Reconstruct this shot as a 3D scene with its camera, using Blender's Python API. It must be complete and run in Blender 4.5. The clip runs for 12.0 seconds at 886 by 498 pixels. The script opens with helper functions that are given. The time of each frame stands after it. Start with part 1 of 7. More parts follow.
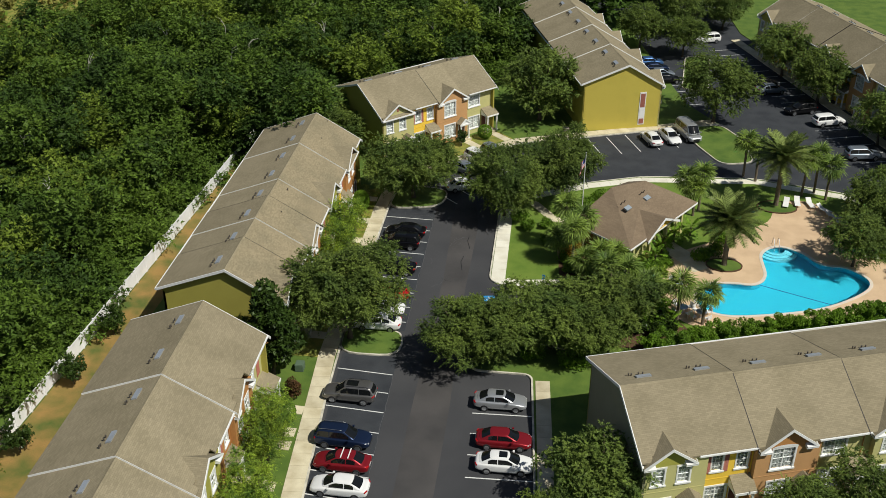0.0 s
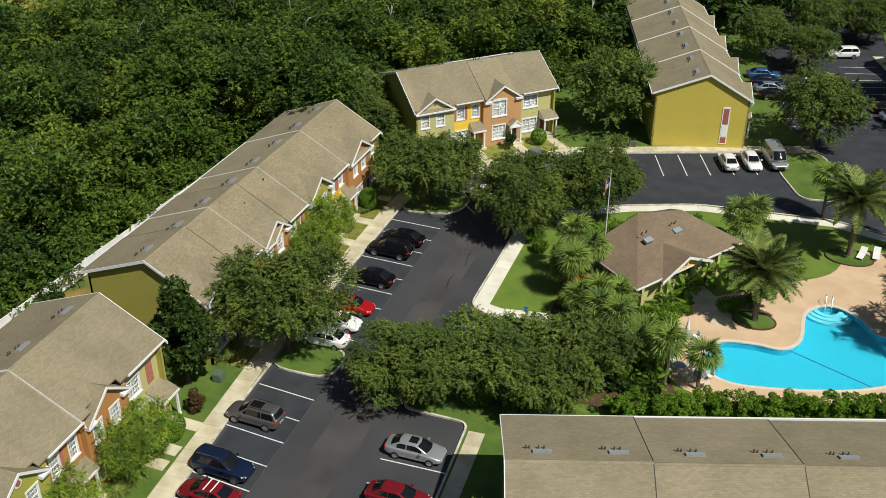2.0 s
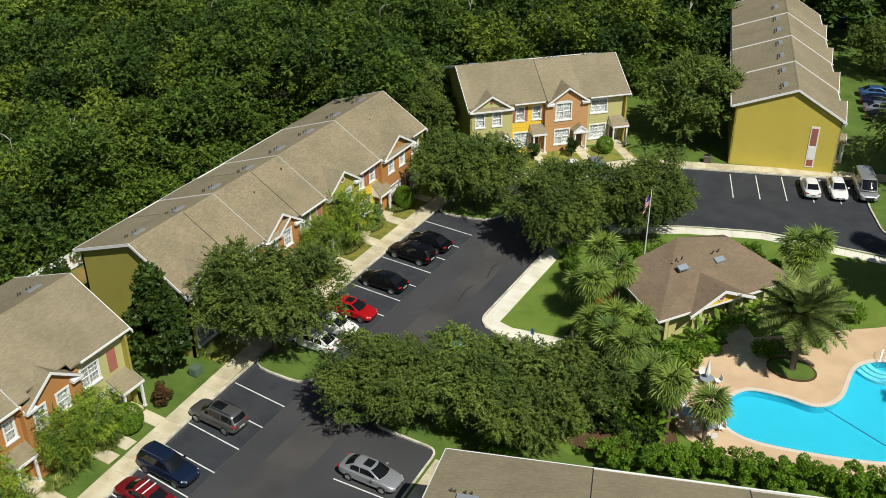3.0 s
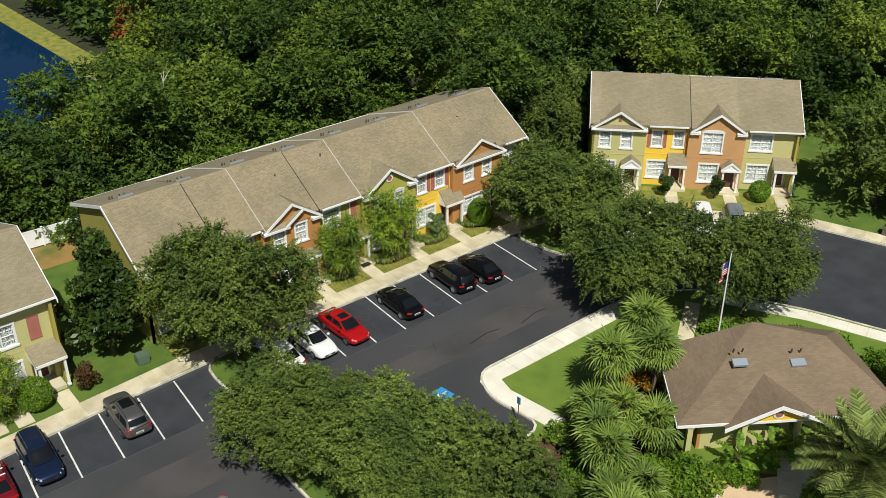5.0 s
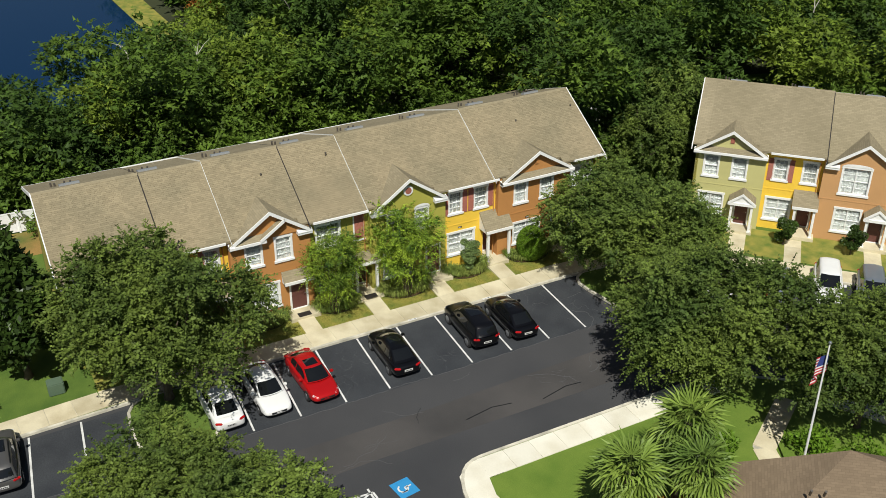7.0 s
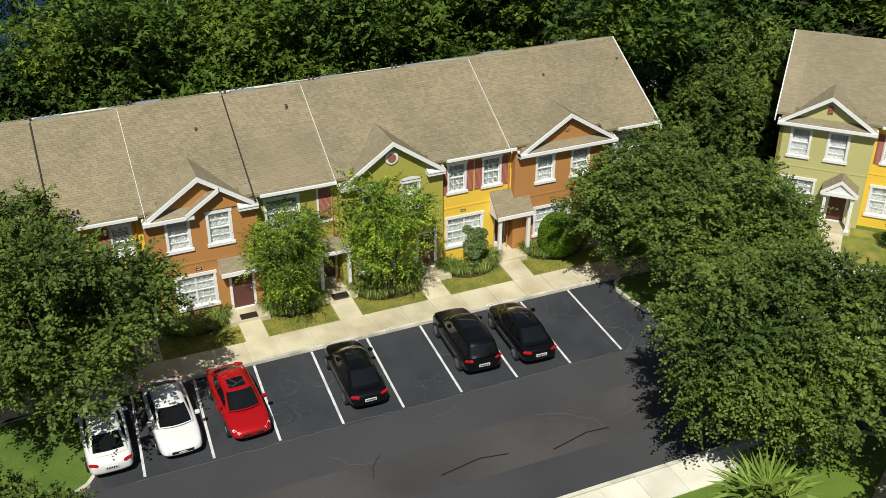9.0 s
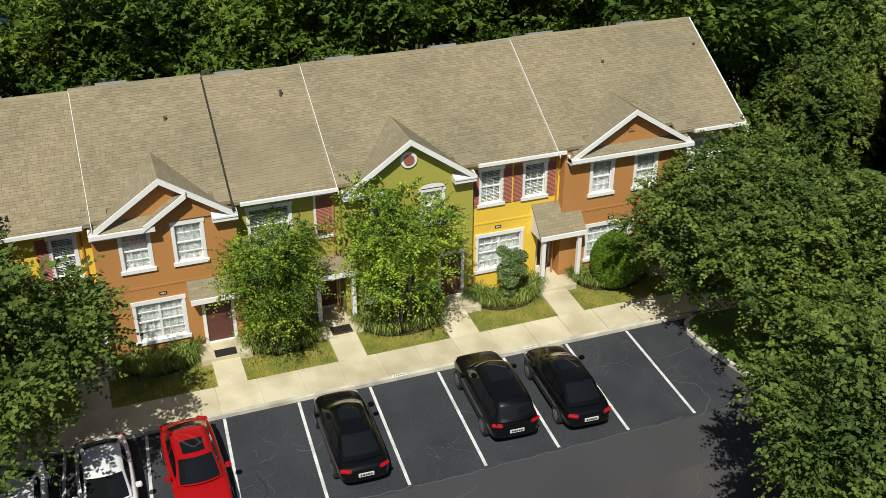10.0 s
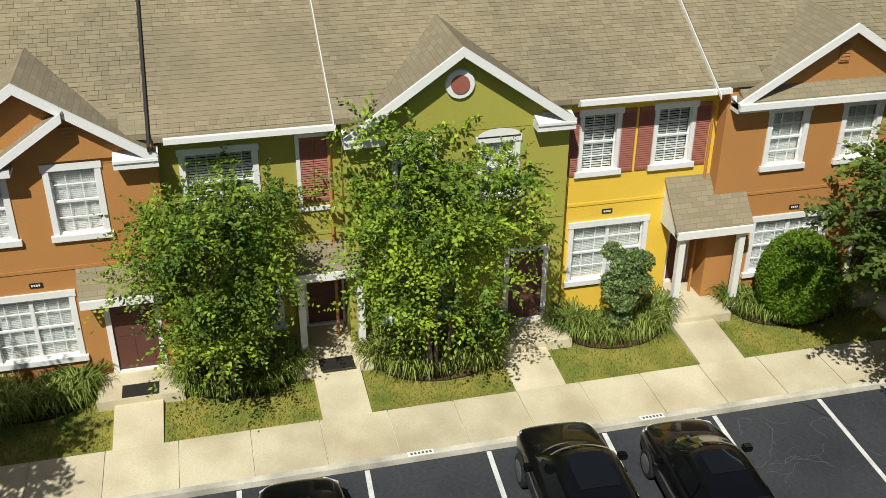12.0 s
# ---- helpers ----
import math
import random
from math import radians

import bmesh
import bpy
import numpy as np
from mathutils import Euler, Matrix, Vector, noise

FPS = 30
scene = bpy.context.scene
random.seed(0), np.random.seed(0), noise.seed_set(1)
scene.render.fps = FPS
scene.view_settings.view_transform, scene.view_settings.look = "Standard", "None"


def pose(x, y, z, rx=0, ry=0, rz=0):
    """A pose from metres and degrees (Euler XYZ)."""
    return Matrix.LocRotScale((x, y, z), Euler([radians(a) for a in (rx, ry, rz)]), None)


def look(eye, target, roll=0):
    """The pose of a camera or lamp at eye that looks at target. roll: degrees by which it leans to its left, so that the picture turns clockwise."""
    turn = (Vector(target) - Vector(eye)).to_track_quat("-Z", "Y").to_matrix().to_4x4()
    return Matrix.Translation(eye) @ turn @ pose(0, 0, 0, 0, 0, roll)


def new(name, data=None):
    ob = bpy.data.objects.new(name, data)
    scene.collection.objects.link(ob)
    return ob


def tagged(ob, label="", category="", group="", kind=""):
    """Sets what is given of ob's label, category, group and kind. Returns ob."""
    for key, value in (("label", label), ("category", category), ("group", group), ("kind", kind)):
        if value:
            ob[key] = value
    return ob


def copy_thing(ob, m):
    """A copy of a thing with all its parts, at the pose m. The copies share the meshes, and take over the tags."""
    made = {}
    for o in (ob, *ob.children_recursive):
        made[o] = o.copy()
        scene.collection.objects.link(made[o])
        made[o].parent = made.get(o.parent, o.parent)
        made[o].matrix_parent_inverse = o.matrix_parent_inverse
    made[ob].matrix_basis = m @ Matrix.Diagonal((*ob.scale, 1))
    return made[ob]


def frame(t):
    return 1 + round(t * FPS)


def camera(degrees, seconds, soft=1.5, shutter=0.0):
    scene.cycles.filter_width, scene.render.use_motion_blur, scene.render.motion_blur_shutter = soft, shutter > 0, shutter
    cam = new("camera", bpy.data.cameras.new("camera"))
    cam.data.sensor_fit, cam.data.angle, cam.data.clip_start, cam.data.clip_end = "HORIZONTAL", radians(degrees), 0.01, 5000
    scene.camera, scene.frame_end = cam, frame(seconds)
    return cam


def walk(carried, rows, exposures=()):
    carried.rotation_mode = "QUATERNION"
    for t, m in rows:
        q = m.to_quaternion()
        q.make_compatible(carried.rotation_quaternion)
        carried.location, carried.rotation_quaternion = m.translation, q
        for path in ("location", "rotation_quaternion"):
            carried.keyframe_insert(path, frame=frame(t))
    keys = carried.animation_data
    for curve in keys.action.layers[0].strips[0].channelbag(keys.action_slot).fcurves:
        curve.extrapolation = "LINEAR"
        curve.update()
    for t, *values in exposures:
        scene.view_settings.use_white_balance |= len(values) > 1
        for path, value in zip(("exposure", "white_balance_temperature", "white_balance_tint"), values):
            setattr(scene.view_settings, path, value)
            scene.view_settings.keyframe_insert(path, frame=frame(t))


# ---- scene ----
cam = camera(47.3, 12.0, soft=0.6)
METRES, EYE, TILT, LEAN, TURN = 133.4, 55.8, -29.5, 0.0, 6.5
ROWS = [
    (0.0, 0.0, 0.0, 0.0, -0.0, 0.0, -0.0),
    (0.5, 0.0381, 0.0204, 0.0027, 2.65, -0.08, -1.54),
    (1.0, 0.0747, 0.0459, 0.0079, 5.36, -0.27, -3.07),
    (1.5, 0.112, 0.075, 0.0151, 8.16, -0.59, -4.58),
    (2.0, 0.1511, 0.108, 0.0241, 11.33, -1.01, -6.29),
    (2.5, 0.1897, 0.1426, 0.0341, 15.72, -1.71, -8.59),
    (3.0, 0.2274, 0.1798, 0.045, 20.27, -2.59, -10.94),
    (5.0, 0.3234, 0.3628, 0.096, 40.02, -7.61, -20.03),
    (5.5, 0.3225, 0.407, 0.1082, 45.2, -9.4, -21.91),
    (6.0, 0.313, 0.4483, 0.1162, 47.9, -10.33, -22.77),
    (6.5, 0.2988, 0.4854, 0.1205, 50.65, -11.31, -23.6),
    (7.0, 0.2844, 0.5175, 0.121, 52.01, -11.78, -23.99),
    (9.0, 0.2126, 0.6193, 0.1054, 56.44, -13.61, -25.3),
    (9.5, 0.1834, 0.6452, 0.1024, 58.52, -14.46, -25.86),
    (10.0, 0.1549, 0.6695, 0.0981, 59.8, -14.97, -26.19),
    (10.5, 0.129, 0.6914, 0.0926, 61.34, -15.66, -26.56),
    (11.0, 0.1043, 0.7118, 0.086, 63.53, -16.81, -27.11),
    (11.5, 0.0835, 0.7302, 0.0778, 65.35, -17.46, -27.46),
    (12.0, 0.0635, 0.7471, 0.0692, 67.09, -17.68, -27.75),
]
walk(cam, [(t, pose(0, 0, EYE, TILT, LEAN, TURN) @ pose(METRES * x, METRES * y, METRES * z, 90 + pitch, roll, yaw)) for t, x, y, z, yaw, pitch, roll in ROWS],
     [(0.0, -0.12), (1.0, -0.08), (2.5, 0.0), (6.0, 0.05), (12.0, 0.06)])

# ---------------------------------------------------------------- daylight
SUN_WAY = Vector((0.66, -0.36, 1.0)).normalized()
world = bpy.data.worlds.new("world")
scene.world = world
world.use_nodes = True
wn = world.node_tree
sky = wn.nodes.new("ShaderNodeTexSky")
sky.sky_type = "NISHITA"
sky.sun_disc = False
sky.sun_elevation = math.asin(SUN_WAY.z)
sky.sun_rotation = math.atan2(SUN_WAY.x, SUN_WAY.y)
bg = next(n for n in wn.nodes if n.type == "BACKGROUND")
bg.inputs["Strength"].default_value = 0.05
wn.links.new(sky.outputs["Color"], bg.inputs["Color"])
sun = new("sun", bpy.data.lights.new("sun", "SUN"))
sun.data.energy = 4.7
sun.data.angle = radians(0.55)
sun.data.color = (0.99, 0.97, 0.88)
sun.matrix_world = look((30, 0, 80), Vector((30, 0, 80)) - SUN_WAY)


# ---------------------------------------------------------------- materials
def mat(name, colour, rough=0.8, metal=0.0, vary=0.12, scale=0.6, fine=14.0, bump=0.25, second=None, per_object=0.0, island=0.0, spec=0.4, coat=0.0, stain=0.0):
    """A surface with broad stains, fine grain and relief, in world metres."""
    m = bpy.data.materials.new(name)
    m.use_nodes = True
    nt = m.node_tree
    b = nt.nodes["Principled BSDF"]
    N, L = nt.nodes.new, nt.links.new
    geo = N("ShaderNodeNewGeometry")
    broad, grain = N("ShaderNodeTexNoise"), N("ShaderNodeTexNoise")
    broad.inputs["Scale"].default_value, broad.inputs["Detail"].default_value = scale, 5
    grain.inputs["Scale"].default_value, grain.inputs["Detail"].default_value = fine, 6
    for n in (broad, grain):
        L(geo.outputs["Position"], n.inputs["Vector"])
    mix = N("ShaderNodeMix")
    mix.data_type = "RGBA"
    c = Vector(colour)
    d = Vector(second) if second else c * 0.62
    mix.inputs[6].default_value, mix.inputs[7].default_value = (*d, 1), (*c, 1)
    ramp = N("ShaderNodeMapRange")
    ramp.inputs[1].default_value, ramp.inputs[2].default_value = 0.32, 0.32 + max(0.06, 0.3 if second else 0.22)
    ramp.inputs[3].default_value = 0.0 if second else 1 - 2.2 * vary
    L(broad.outputs["Fac"], ramp.inputs[0])
    L(ramp.outputs[0], mix.inputs[0])
    hsv = N("ShaderNodeHueSaturation")
    L(mix.outputs[2], hsv.inputs["Color"])
    val = N("ShaderNodeMath")
    val.operation = "MULTIPLY_ADD"
    val.inputs[1].default_value, val.inputs[2].default_value = vary * 2.4, 1 - vary * 1.2
    L(grain.outputs["Fac"], val.inputs[0])
    last = val
    for amount, node, out in ((per_object, "ShaderNodeObjectInfo", "Random"), (island, "ShaderNodeNewGeometry", "Random Per Island")):
        if amount:
            src, a = N(node), N("ShaderNodeMath")
            a.operation = "MULTIPLY_ADD"
            a.inputs[1].default_value, a.inputs[2].default_value = amount * 2, 1 - amount
            L(src.outputs[out], a.inputs[0])
            mul = N("ShaderNodeMath")
            mul.operation = "MULTIPLY"
            L(last.outputs[0], mul.inputs[0])
            L(a.outputs[0], mul.inputs[1])
            last = mul
    L(last.outputs[0], hsv.inputs["Value"])
    L(hsv.outputs["Color"], b.inputs["Base Color"])
    b.inputs["Roughness"].default_value, b.inputs["Metallic"].default_value = rough, metal
    b.inputs["Specular IOR Level"].default_value = spec
    b.inputs["Coat Weight"].default_value = coat
    if bump:
        bu = N("ShaderNodeBump")
        bu.inputs["Strength"].default_value, bu.inputs["Distance"].default_value = bump, 0.03
        L(grain.outputs["Fac"], bu.inputs["Height"])
        L(bu.outputs["Normal"], b.inputs["Normal"])
    return m


def leaf_mat(name, colour, second, translucent=0.35, island=0.3, rough=0.6, scale=0.35):
    """Foliage: two greens by clump, each leaf a little lighter or darker, some light coming through."""
    m = mat(name, colour, rough, vary=0.16, scale=scale, fine=3.0, bump=0, second=second, island=island, per_object=0.12, spec=0.2)
    nt = m.node_tree
    b = nt.nodes["Principled BSDF"]
    tr, add = nt.nodes.new("ShaderNodeBsdfTranslucent"), nt.nodes.new("ShaderNodeMixShader")
    src = b.inputs["Base Color"].links[0].from_socket
    nt.links.new(src, tr.inputs["Color"])
    add.inputs[0].default_value = translucent
    out = next(n for n in nt.nodes if n.type == "OUTPUT_MATERIAL")
    nt.links.new(b.outputs[0], add.inputs[1])
    nt.links.new(tr.outputs[0], add.inputs[2])
    nt.links.new(add.outputs[0], out.inputs["Surface"])
    return m


def shingle_mat(name, colour, second, courses=True):
    """Asphalt shingles: uneven tabs in courses, stained in soft patches. Runs on the mesh's own UV in metres."""
    m = mat(name, colour, 0.92, vary=0.1, scale=0.35, fine=30, bump=0.35, second=second, island=0.12 if not courses else 0.0, per_object=0.06, spec=0.15)
    if not courses:
        return m
    nt = m.node_tree
    N, L = nt.nodes.new, nt.links.new
    b = nt.nodes["Principled BSDF"]
    uv = N("ShaderNodeUVMap")
    brick = N("ShaderNodeTexBrick")
    brick.inputs["Scale"].default_value = 1.0
    brick.inputs["Brick Width"].default_value, brick.inputs["Row Height"].default_value = 0.33, 0.14
    brick.inputs["Mortar Size"].default_value, brick.inputs["Mortar Smooth"].default_value = 0.009, 0.3
    brick.inputs["Color1"].default_value, brick.inputs["Color2"].default_value = (0.86, 0.86, 0.86, 1), (1.08, 1.08, 1.08, 1)
    brick.inputs["Mortar"].default_value = (0.70, 0.70, 0.70, 1)
    L(uv.outputs[0], brick.inputs["Vector"])
    mul = N("ShaderNodeMix")
    mul.data_type, mul.blend_type = "RGBA", "MULTIPLY"
    mul.inputs[0].default_value = 0.85
    src = b.inputs["Base Color"].links[0].from_socket
    L(src, mul.inputs[6])
    L(brick.outputs["Color"], mul.inputs[7])
    L(mul.outputs[2], b.inputs["Base Color"])
    return m


M = {}
M["grass"] = mat("grass", (0.105, 0.165, 0.024), 0.9, vary=0.22, scale=0.5, fine=22, bump=0.7, second=(0.06, 0.115, 0.015))
M["dry_grass"] = mat("dry_grass", (0.30, 0.185, 0.055), 0.95, vary=0.3, scale=0.32, fine=16, bump=0.7, second=(0.075, 0.115, 0.02))
M["verge"] = mat("verge", (0.28, 0.25, 0.05), 0.95, vary=0.25, scale=1.1, fine=26, bump=0.8, second=(0.115, 0.165, 0.025))
M["forest_floor"] = mat("forest_floor", (0.035, 0.042, 0.015), 0.95, vary=0.3, scale=0.25, fine=5, bump=0.6)
M["mulch"] = mat("mulch", (0.10, 0.055, 0.028), 0.95, vary=0.3, scale=1.2, fine=30, bump=0.9)
M["asphalt"] = mat("asphalt", (0.059, 0.059, 0.062), 0.85, vary=0.2, scale=0.13, fine=22, bump=0.4, second=(0.043, 0.044, 0.048), spec=0.3)
M["asphalt_stall"] = mat("sealed_asphalt", (0.044, 0.048, 0.054), 0.8, vary=0.34, scale=0.5, fine=11, bump=0.4, second=(0.030, 0.033, 0.039), spec=0.3)
M["asphalt_worn"] = mat("worn_asphalt", (0.076, 0.071, 0.069), 0.88, vary=0.2, scale=0.22, fine=22, bump=0.4, second=(0.050, 0.048, 0.048), spec=0.25)
M["concrete"] = mat("concrete", (0.63, 0.565, 0.40), 0.9, vary=0.12, scale=0.7, fine=24, bump=0.2, second=(0.47, 0.405, 0.265), per_object=0.08)
M["kerb"] = mat("kerb_concrete", (0.66, 0.62, 0.51), 0.9, vary=0.14, scale=1.2, fine=24, bump=0.25, second=(0.38, 0.36, 0.29))
M["concrete_pale"] = mat("concrete_pale", (0.76, 0.73, 0.62), 0.9, vary=0.10, scale=0.7, fine=24, bump=0.2, second=(0.66, 0.62, 0.50), per_object=0.05)
M["lawn_bright"] = mat("lawn_bright", (0.140, 0.21, 0.028), 0.9, vary=0.22, scale=0.5, fine=22, bump=0.7, second=(0.095, 0.165, 0.018))
M["line"] = mat("line_paint", (0.72, 0.72, 0.70), 0.7, vary=0.14, scale=2.0, fine=30, bump=0.1, second=(0.5, 0.5, 0.49))
M["blue_paint"] = mat("blue_paint", (0.03, 0.26, 0.55), 0.7, vary=0.1, scale=3, fine=30, bump=0.1)
M["crack"] = mat("crack_filler", (0.010, 0.011, 0.012), 0.7, vary=0.1)
M["white"] = mat("white_trim", (0.78, 0.78, 0.76), 0.55, vary=0.05, scale=1.2, fine=10, bump=0.05)
M["vinyl"] = mat("white_vinyl", (0.88, 0.88, 0.9), 0.45, vary=0.05, scale=0.8, fine=6, bump=0.04, second=(0.78, 0.78, 0.78))
M["olive"] = mat("olive_stucco", (0.37, 0.33, 0.065), 0.92, vary=0.07, scale=0.5, fine=30, bump=0.3)
M["green"] = mat("green_stucco", (0.37, 0.35, 0.065), 0.92, vary=0.07, scale=0.5, fine=30, bump=0.3)
M["yellow"] = mat("yellow_stucco", (0.82, 0.54, 0.06), 0.92, vary=0.06, scale=0.5, fine=30, bump=0.3)
M["tan"] = mat("tan_stucco", (0.52, 0.29, 0.125), 0.92, vary=0.07, scale=0.5, fine=30, bump=0.3)
M["sage"] = mat("sage_stucco", (0.27, 0.27, 0.18), 0.92, vary=0.07, scale=0.5, fine=30, bump=0.3)
M["mustard"] = mat("mustard_stucco", (0.53, 0.43, 0.075), 0.92, vary=0.07, scale=0.5, fine=30, bump=0.3)
M["brown"] = mat("brown_stucco", (0.46, 0.215, 0.066), 0.92, vary=0.07, scale=0.5, fine=30, bump=0.3)
M["cream"] = mat("pale_green_stucco", (0.50, 0.47, 0.20), 0.92, vary=0.06, scale=0.5, fine=30, bump=0.3)
M["stone"] = mat("stone_veneer", (0.42, 0.33, 0.22), 0.9, vary=0.3, scale=4, fine=9, bump=0.9)
M["shutter"] = mat("shutter_red", (0.33, 0.115, 0.08), 0.7, vary=0.1, scale=2, fine=12, bump=0.1)
M["door"] = mat("door_red", (0.12, 0.045, 0.035), 0.6, vary=0.08, scale=2, fine=12, bump=0.08)
M["roof"] = shingle_mat("roof_shingles", (0.288, 0.244, 0.160), (0.245, 0.208, 0.134))
M["roof_club"] = shingle_mat("club_shingles", (0.225, 0.168, 0.112), (0.185, 0.137, 0.092))
M["shingle"] = shingle_mat("shingle_tab", (0.278, 0.230, 0.146), (0.222, 0.190, 0.122), courses=False)
M["dark_metal"] = mat("dark_metal_and_step_shade", (0.035, 0.03, 0.027), 0.6, metal=0.3, vary=0.1)
M["vent_metal"] = mat("vent_metal", (0.16, 0.14, 0.12), 0.5, metal=0.6, vary=0.15)
M["vent_light"] = mat("vent_cover", (0.40, 0.43, 0.47), 0.35, metal=0.3, vary=0.12, bump=0.05)
M["skylight"] = mat("skylight_panel", (0.33, 0.38, 0.42), 0.15, metal=0.2, vary=0.05, bump=0)
M["blind"] = mat("window_blind", (0.8, 0.8, 0.78), 0.7, vary=0.06, bump=0)
# near-black colour in place of the dimness indoors
M["room_shade"] = mat("painted_room_shade", (0.02, 0.02, 0.022), 0.9, vary=0.1)
M["bark"] = mat("bark", (0.11, 0.085, 0.06), 0.95, vary=0.3, scale=2, fine=12, bump=0.9)
M["palm_bark"] = mat("palm_bark", (0.17, 0.135, 0.095), 0.95, vary=0.3, scale=3, fine=9, bump=0.9)
M["leaf_wood"] = leaf_mat("leaf_wood", (0.115, 0.185, 0.024), (0.058, 0.108, 0.016), island=0.5, scale=0.14)
M["leaf_wood_dark"] = leaf_mat("leaf_wood_dark", (0.065, 0.118, 0.020), (0.036, 0.072, 0.013), island=0.5, scale=0.14)
M["leaf_wood_light"] = leaf_mat("leaf_wood_light", (0.165, 0.225, 0.028), (0.095, 0.150, 0.018), island=0.5, scale=0.14)
M["leaf_oak"] = leaf_mat("leaf_oak", (0.162, 0.222, 0.042), (0.074, 0.120, 0.027), island=0.45)
M["leaf_bright"] = leaf_mat("leaf_bright", (0.27, 0.37, 0.036), (0.055, 0.12, 0.020), translucent=0.25, island=0.55, scale=0.9)
M["leaf_date"] = leaf_mat("leaf_date", (0.235, 0.29, 0.085), (0.13, 0.18, 0.05), translucent=0.25, island=0.5, rough=0.4)
M["leaf_reed"] = leaf_mat("leaf_reed", (0.24, 0.20, 0.05), (0.12, 0.14, 0.03), translucent=0.2, island=0.4)
M["leaf_rust"] = leaf_mat("leaf_rust", (0.42, 0.15, 0.03), (0.24, 0.11, 0.025), translucent=0.25, island=0.4)
M["leaf_variegated"] = leaf_mat("leaf_variegated", (0.21, 0.29, 0.10), (0.08, 0.14, 0.04), translucent=0.2, island=0.6)
M["dead_wood"] = mat("dead_wood", (0.42, 0.40, 0.35), 0.9, vary=0.2, scale=2, fine=9, bump=0.4)
M["leaf_dark"] = leaf_mat("leaf_dark", (0.062, 0.105, 0.02), (0.036, 0.068, 0.014), island=0.45, rough=0.35)
M["leaf_hedge"] = leaf_mat("leaf_hedge", (0.155, 0.275, 0.022), (0.1, 0.19, 0.018), island=0.4)
M["leaf_red"] = leaf_mat("leaf_red", (0.14, 0.075, 0.03), (0.075, 0.055, 0.02), island=0.4)
M["leaf_gold"] = leaf_mat("leaf_gold", (0.42, 0.22, 0.025), (0.22, 0.16, 0.02), island=0.4)
M["leaf_palm"] = leaf_mat("leaf_palm", (0.185, 0.255, 0.045), (0.075, 0.125, 0.028), translucent=0.22, island=0.55, rough=0.45)
M["verge_blade"] = leaf_mat("verge_blade", (0.26, 0.25, 0.05), (0.15, 0.20, 0.03), 0.3, 0.4)
M["leaf_strap"] = leaf_mat("leaf_strap", (0.32, 0.38, 0.09), (0.12, 0.19, 0.03), island=0.6)
M["tyre"] = mat("tyre_rubber", (0.015, 0.015, 0.016), 0.9, vary=0.1)
M["rim"] = mat("alloy", (0.45, 0.46, 0.48), 0.3, metal=0.9, vary=0.05, bump=0)
M["plastic"] = mat("black_plastic", (0.015, 0.015, 0.017), 0.5, vary=0.05, bump=0)
M["lamp_red"] = mat("lamp_red", (0.45, 0.01, 0.012), 0.2, vary=0.03, bump=0, spec=0.6)
M["lamp_clear"] = mat("lamp_clear", (0.7, 0.72, 0.74), 0.12, vary=0.03, bump=0, spec=0.7)
M["plate"] = mat("number_plate", (0.6, 0.6, 0.58), 0.5, vary=0.04, bump=0)
M["deck"] = mat("pool_deck", (0.64, 0.46, 0.29), 0.85, vary=0.12, scale=0.4, fine=20, bump=0.2, second=(0.53, 0.37, 0.23))
M["coping"] = mat("pool_coping", (0.66, 0.58, 0.48), 0.8, vary=0.08, scale=1, fine=20)
M["pool_wall"] = mat("pool_plaster", (0.02, 0.37, 0.50), 0.7, vary=0.04, scale=0.3, fine=8, bump=0.05)
M["pool_step"] = mat("pool_step_plaster", (0.16, 0.50, 0.60), 0.7, vary=0.05, scale=0.5, fine=8, bump=0.05)
M["pole"] = mat("pole_metal", (0.6, 0.6, 0.6), 0.35, metal=0.7, vary=0.05, bump=0)
M["cloth_red"] = mat("cloth_red", (0.5, 0.03, 0.04), 0.8, vary=0.05)
M["cloth_white"] = mat("cloth_white", (0.75, 0.74, 0.72), 0.8, vary=0.05)
M["cloth_blue"] = mat("cloth_blue", (0.03, 0.05, 0.2), 0.8, vary=0.05)
M["seam"] = mat("worn_seam", (0.095, 0.096, 0.10), 0.9, vary=0.2, scale=2)
M["utility"] = mat("utility_green", (0.10, 0.15, 0.10), 0.6, vary=0.1)


def glass_mat(name, colour, rough, ior=1.45, transmission=0.0, metal=0.0):
    m = bpy.data.materials.new(name)
    m.use_nodes = True
    b = m.node_tree.nodes["Principled BSDF"]
    b.inputs["Base Color"].default_value = (*colour, 1)
    b.inputs["Roughness"].default_value = rough
    b.inputs["IOR"].default_value = ior
    b.inputs["Transmission Weight"].default_value = transmission
    return m


M["glass"] = glass_mat("window_glass", (0.9, 0.95, 0.95), 0.02, 1.45, 1.0)
M["car_glass"] = glass_mat("car_glass", (0.008, 0.009, 0.010), 0.03, 1.5)
M["water"] = glass_mat("pool_water", (0.55, 0.93, 0.97), 0.015, 1.33, 1.0)
lake_nt = glass_mat("lake_water", (0.004, 0.022, 0.062), 0.05, 1.33)
lake_nt.node_tree.nodes["Principled BSDF"].inputs["Specular IOR Level"].default_value = 0.12
M["lake"] = lake_nt


def car_paint(name, colour, metal=0.25):
    m = mat(name, colour, 0.32, metal=metal, vary=0.03, scale=0.6, fine=3, bump=0, spec=0.12, coat=0.5)
    m.node_tree.nodes["Principled BSDF"].inputs["Coat Roughness"].default_value = 0.02
    return m


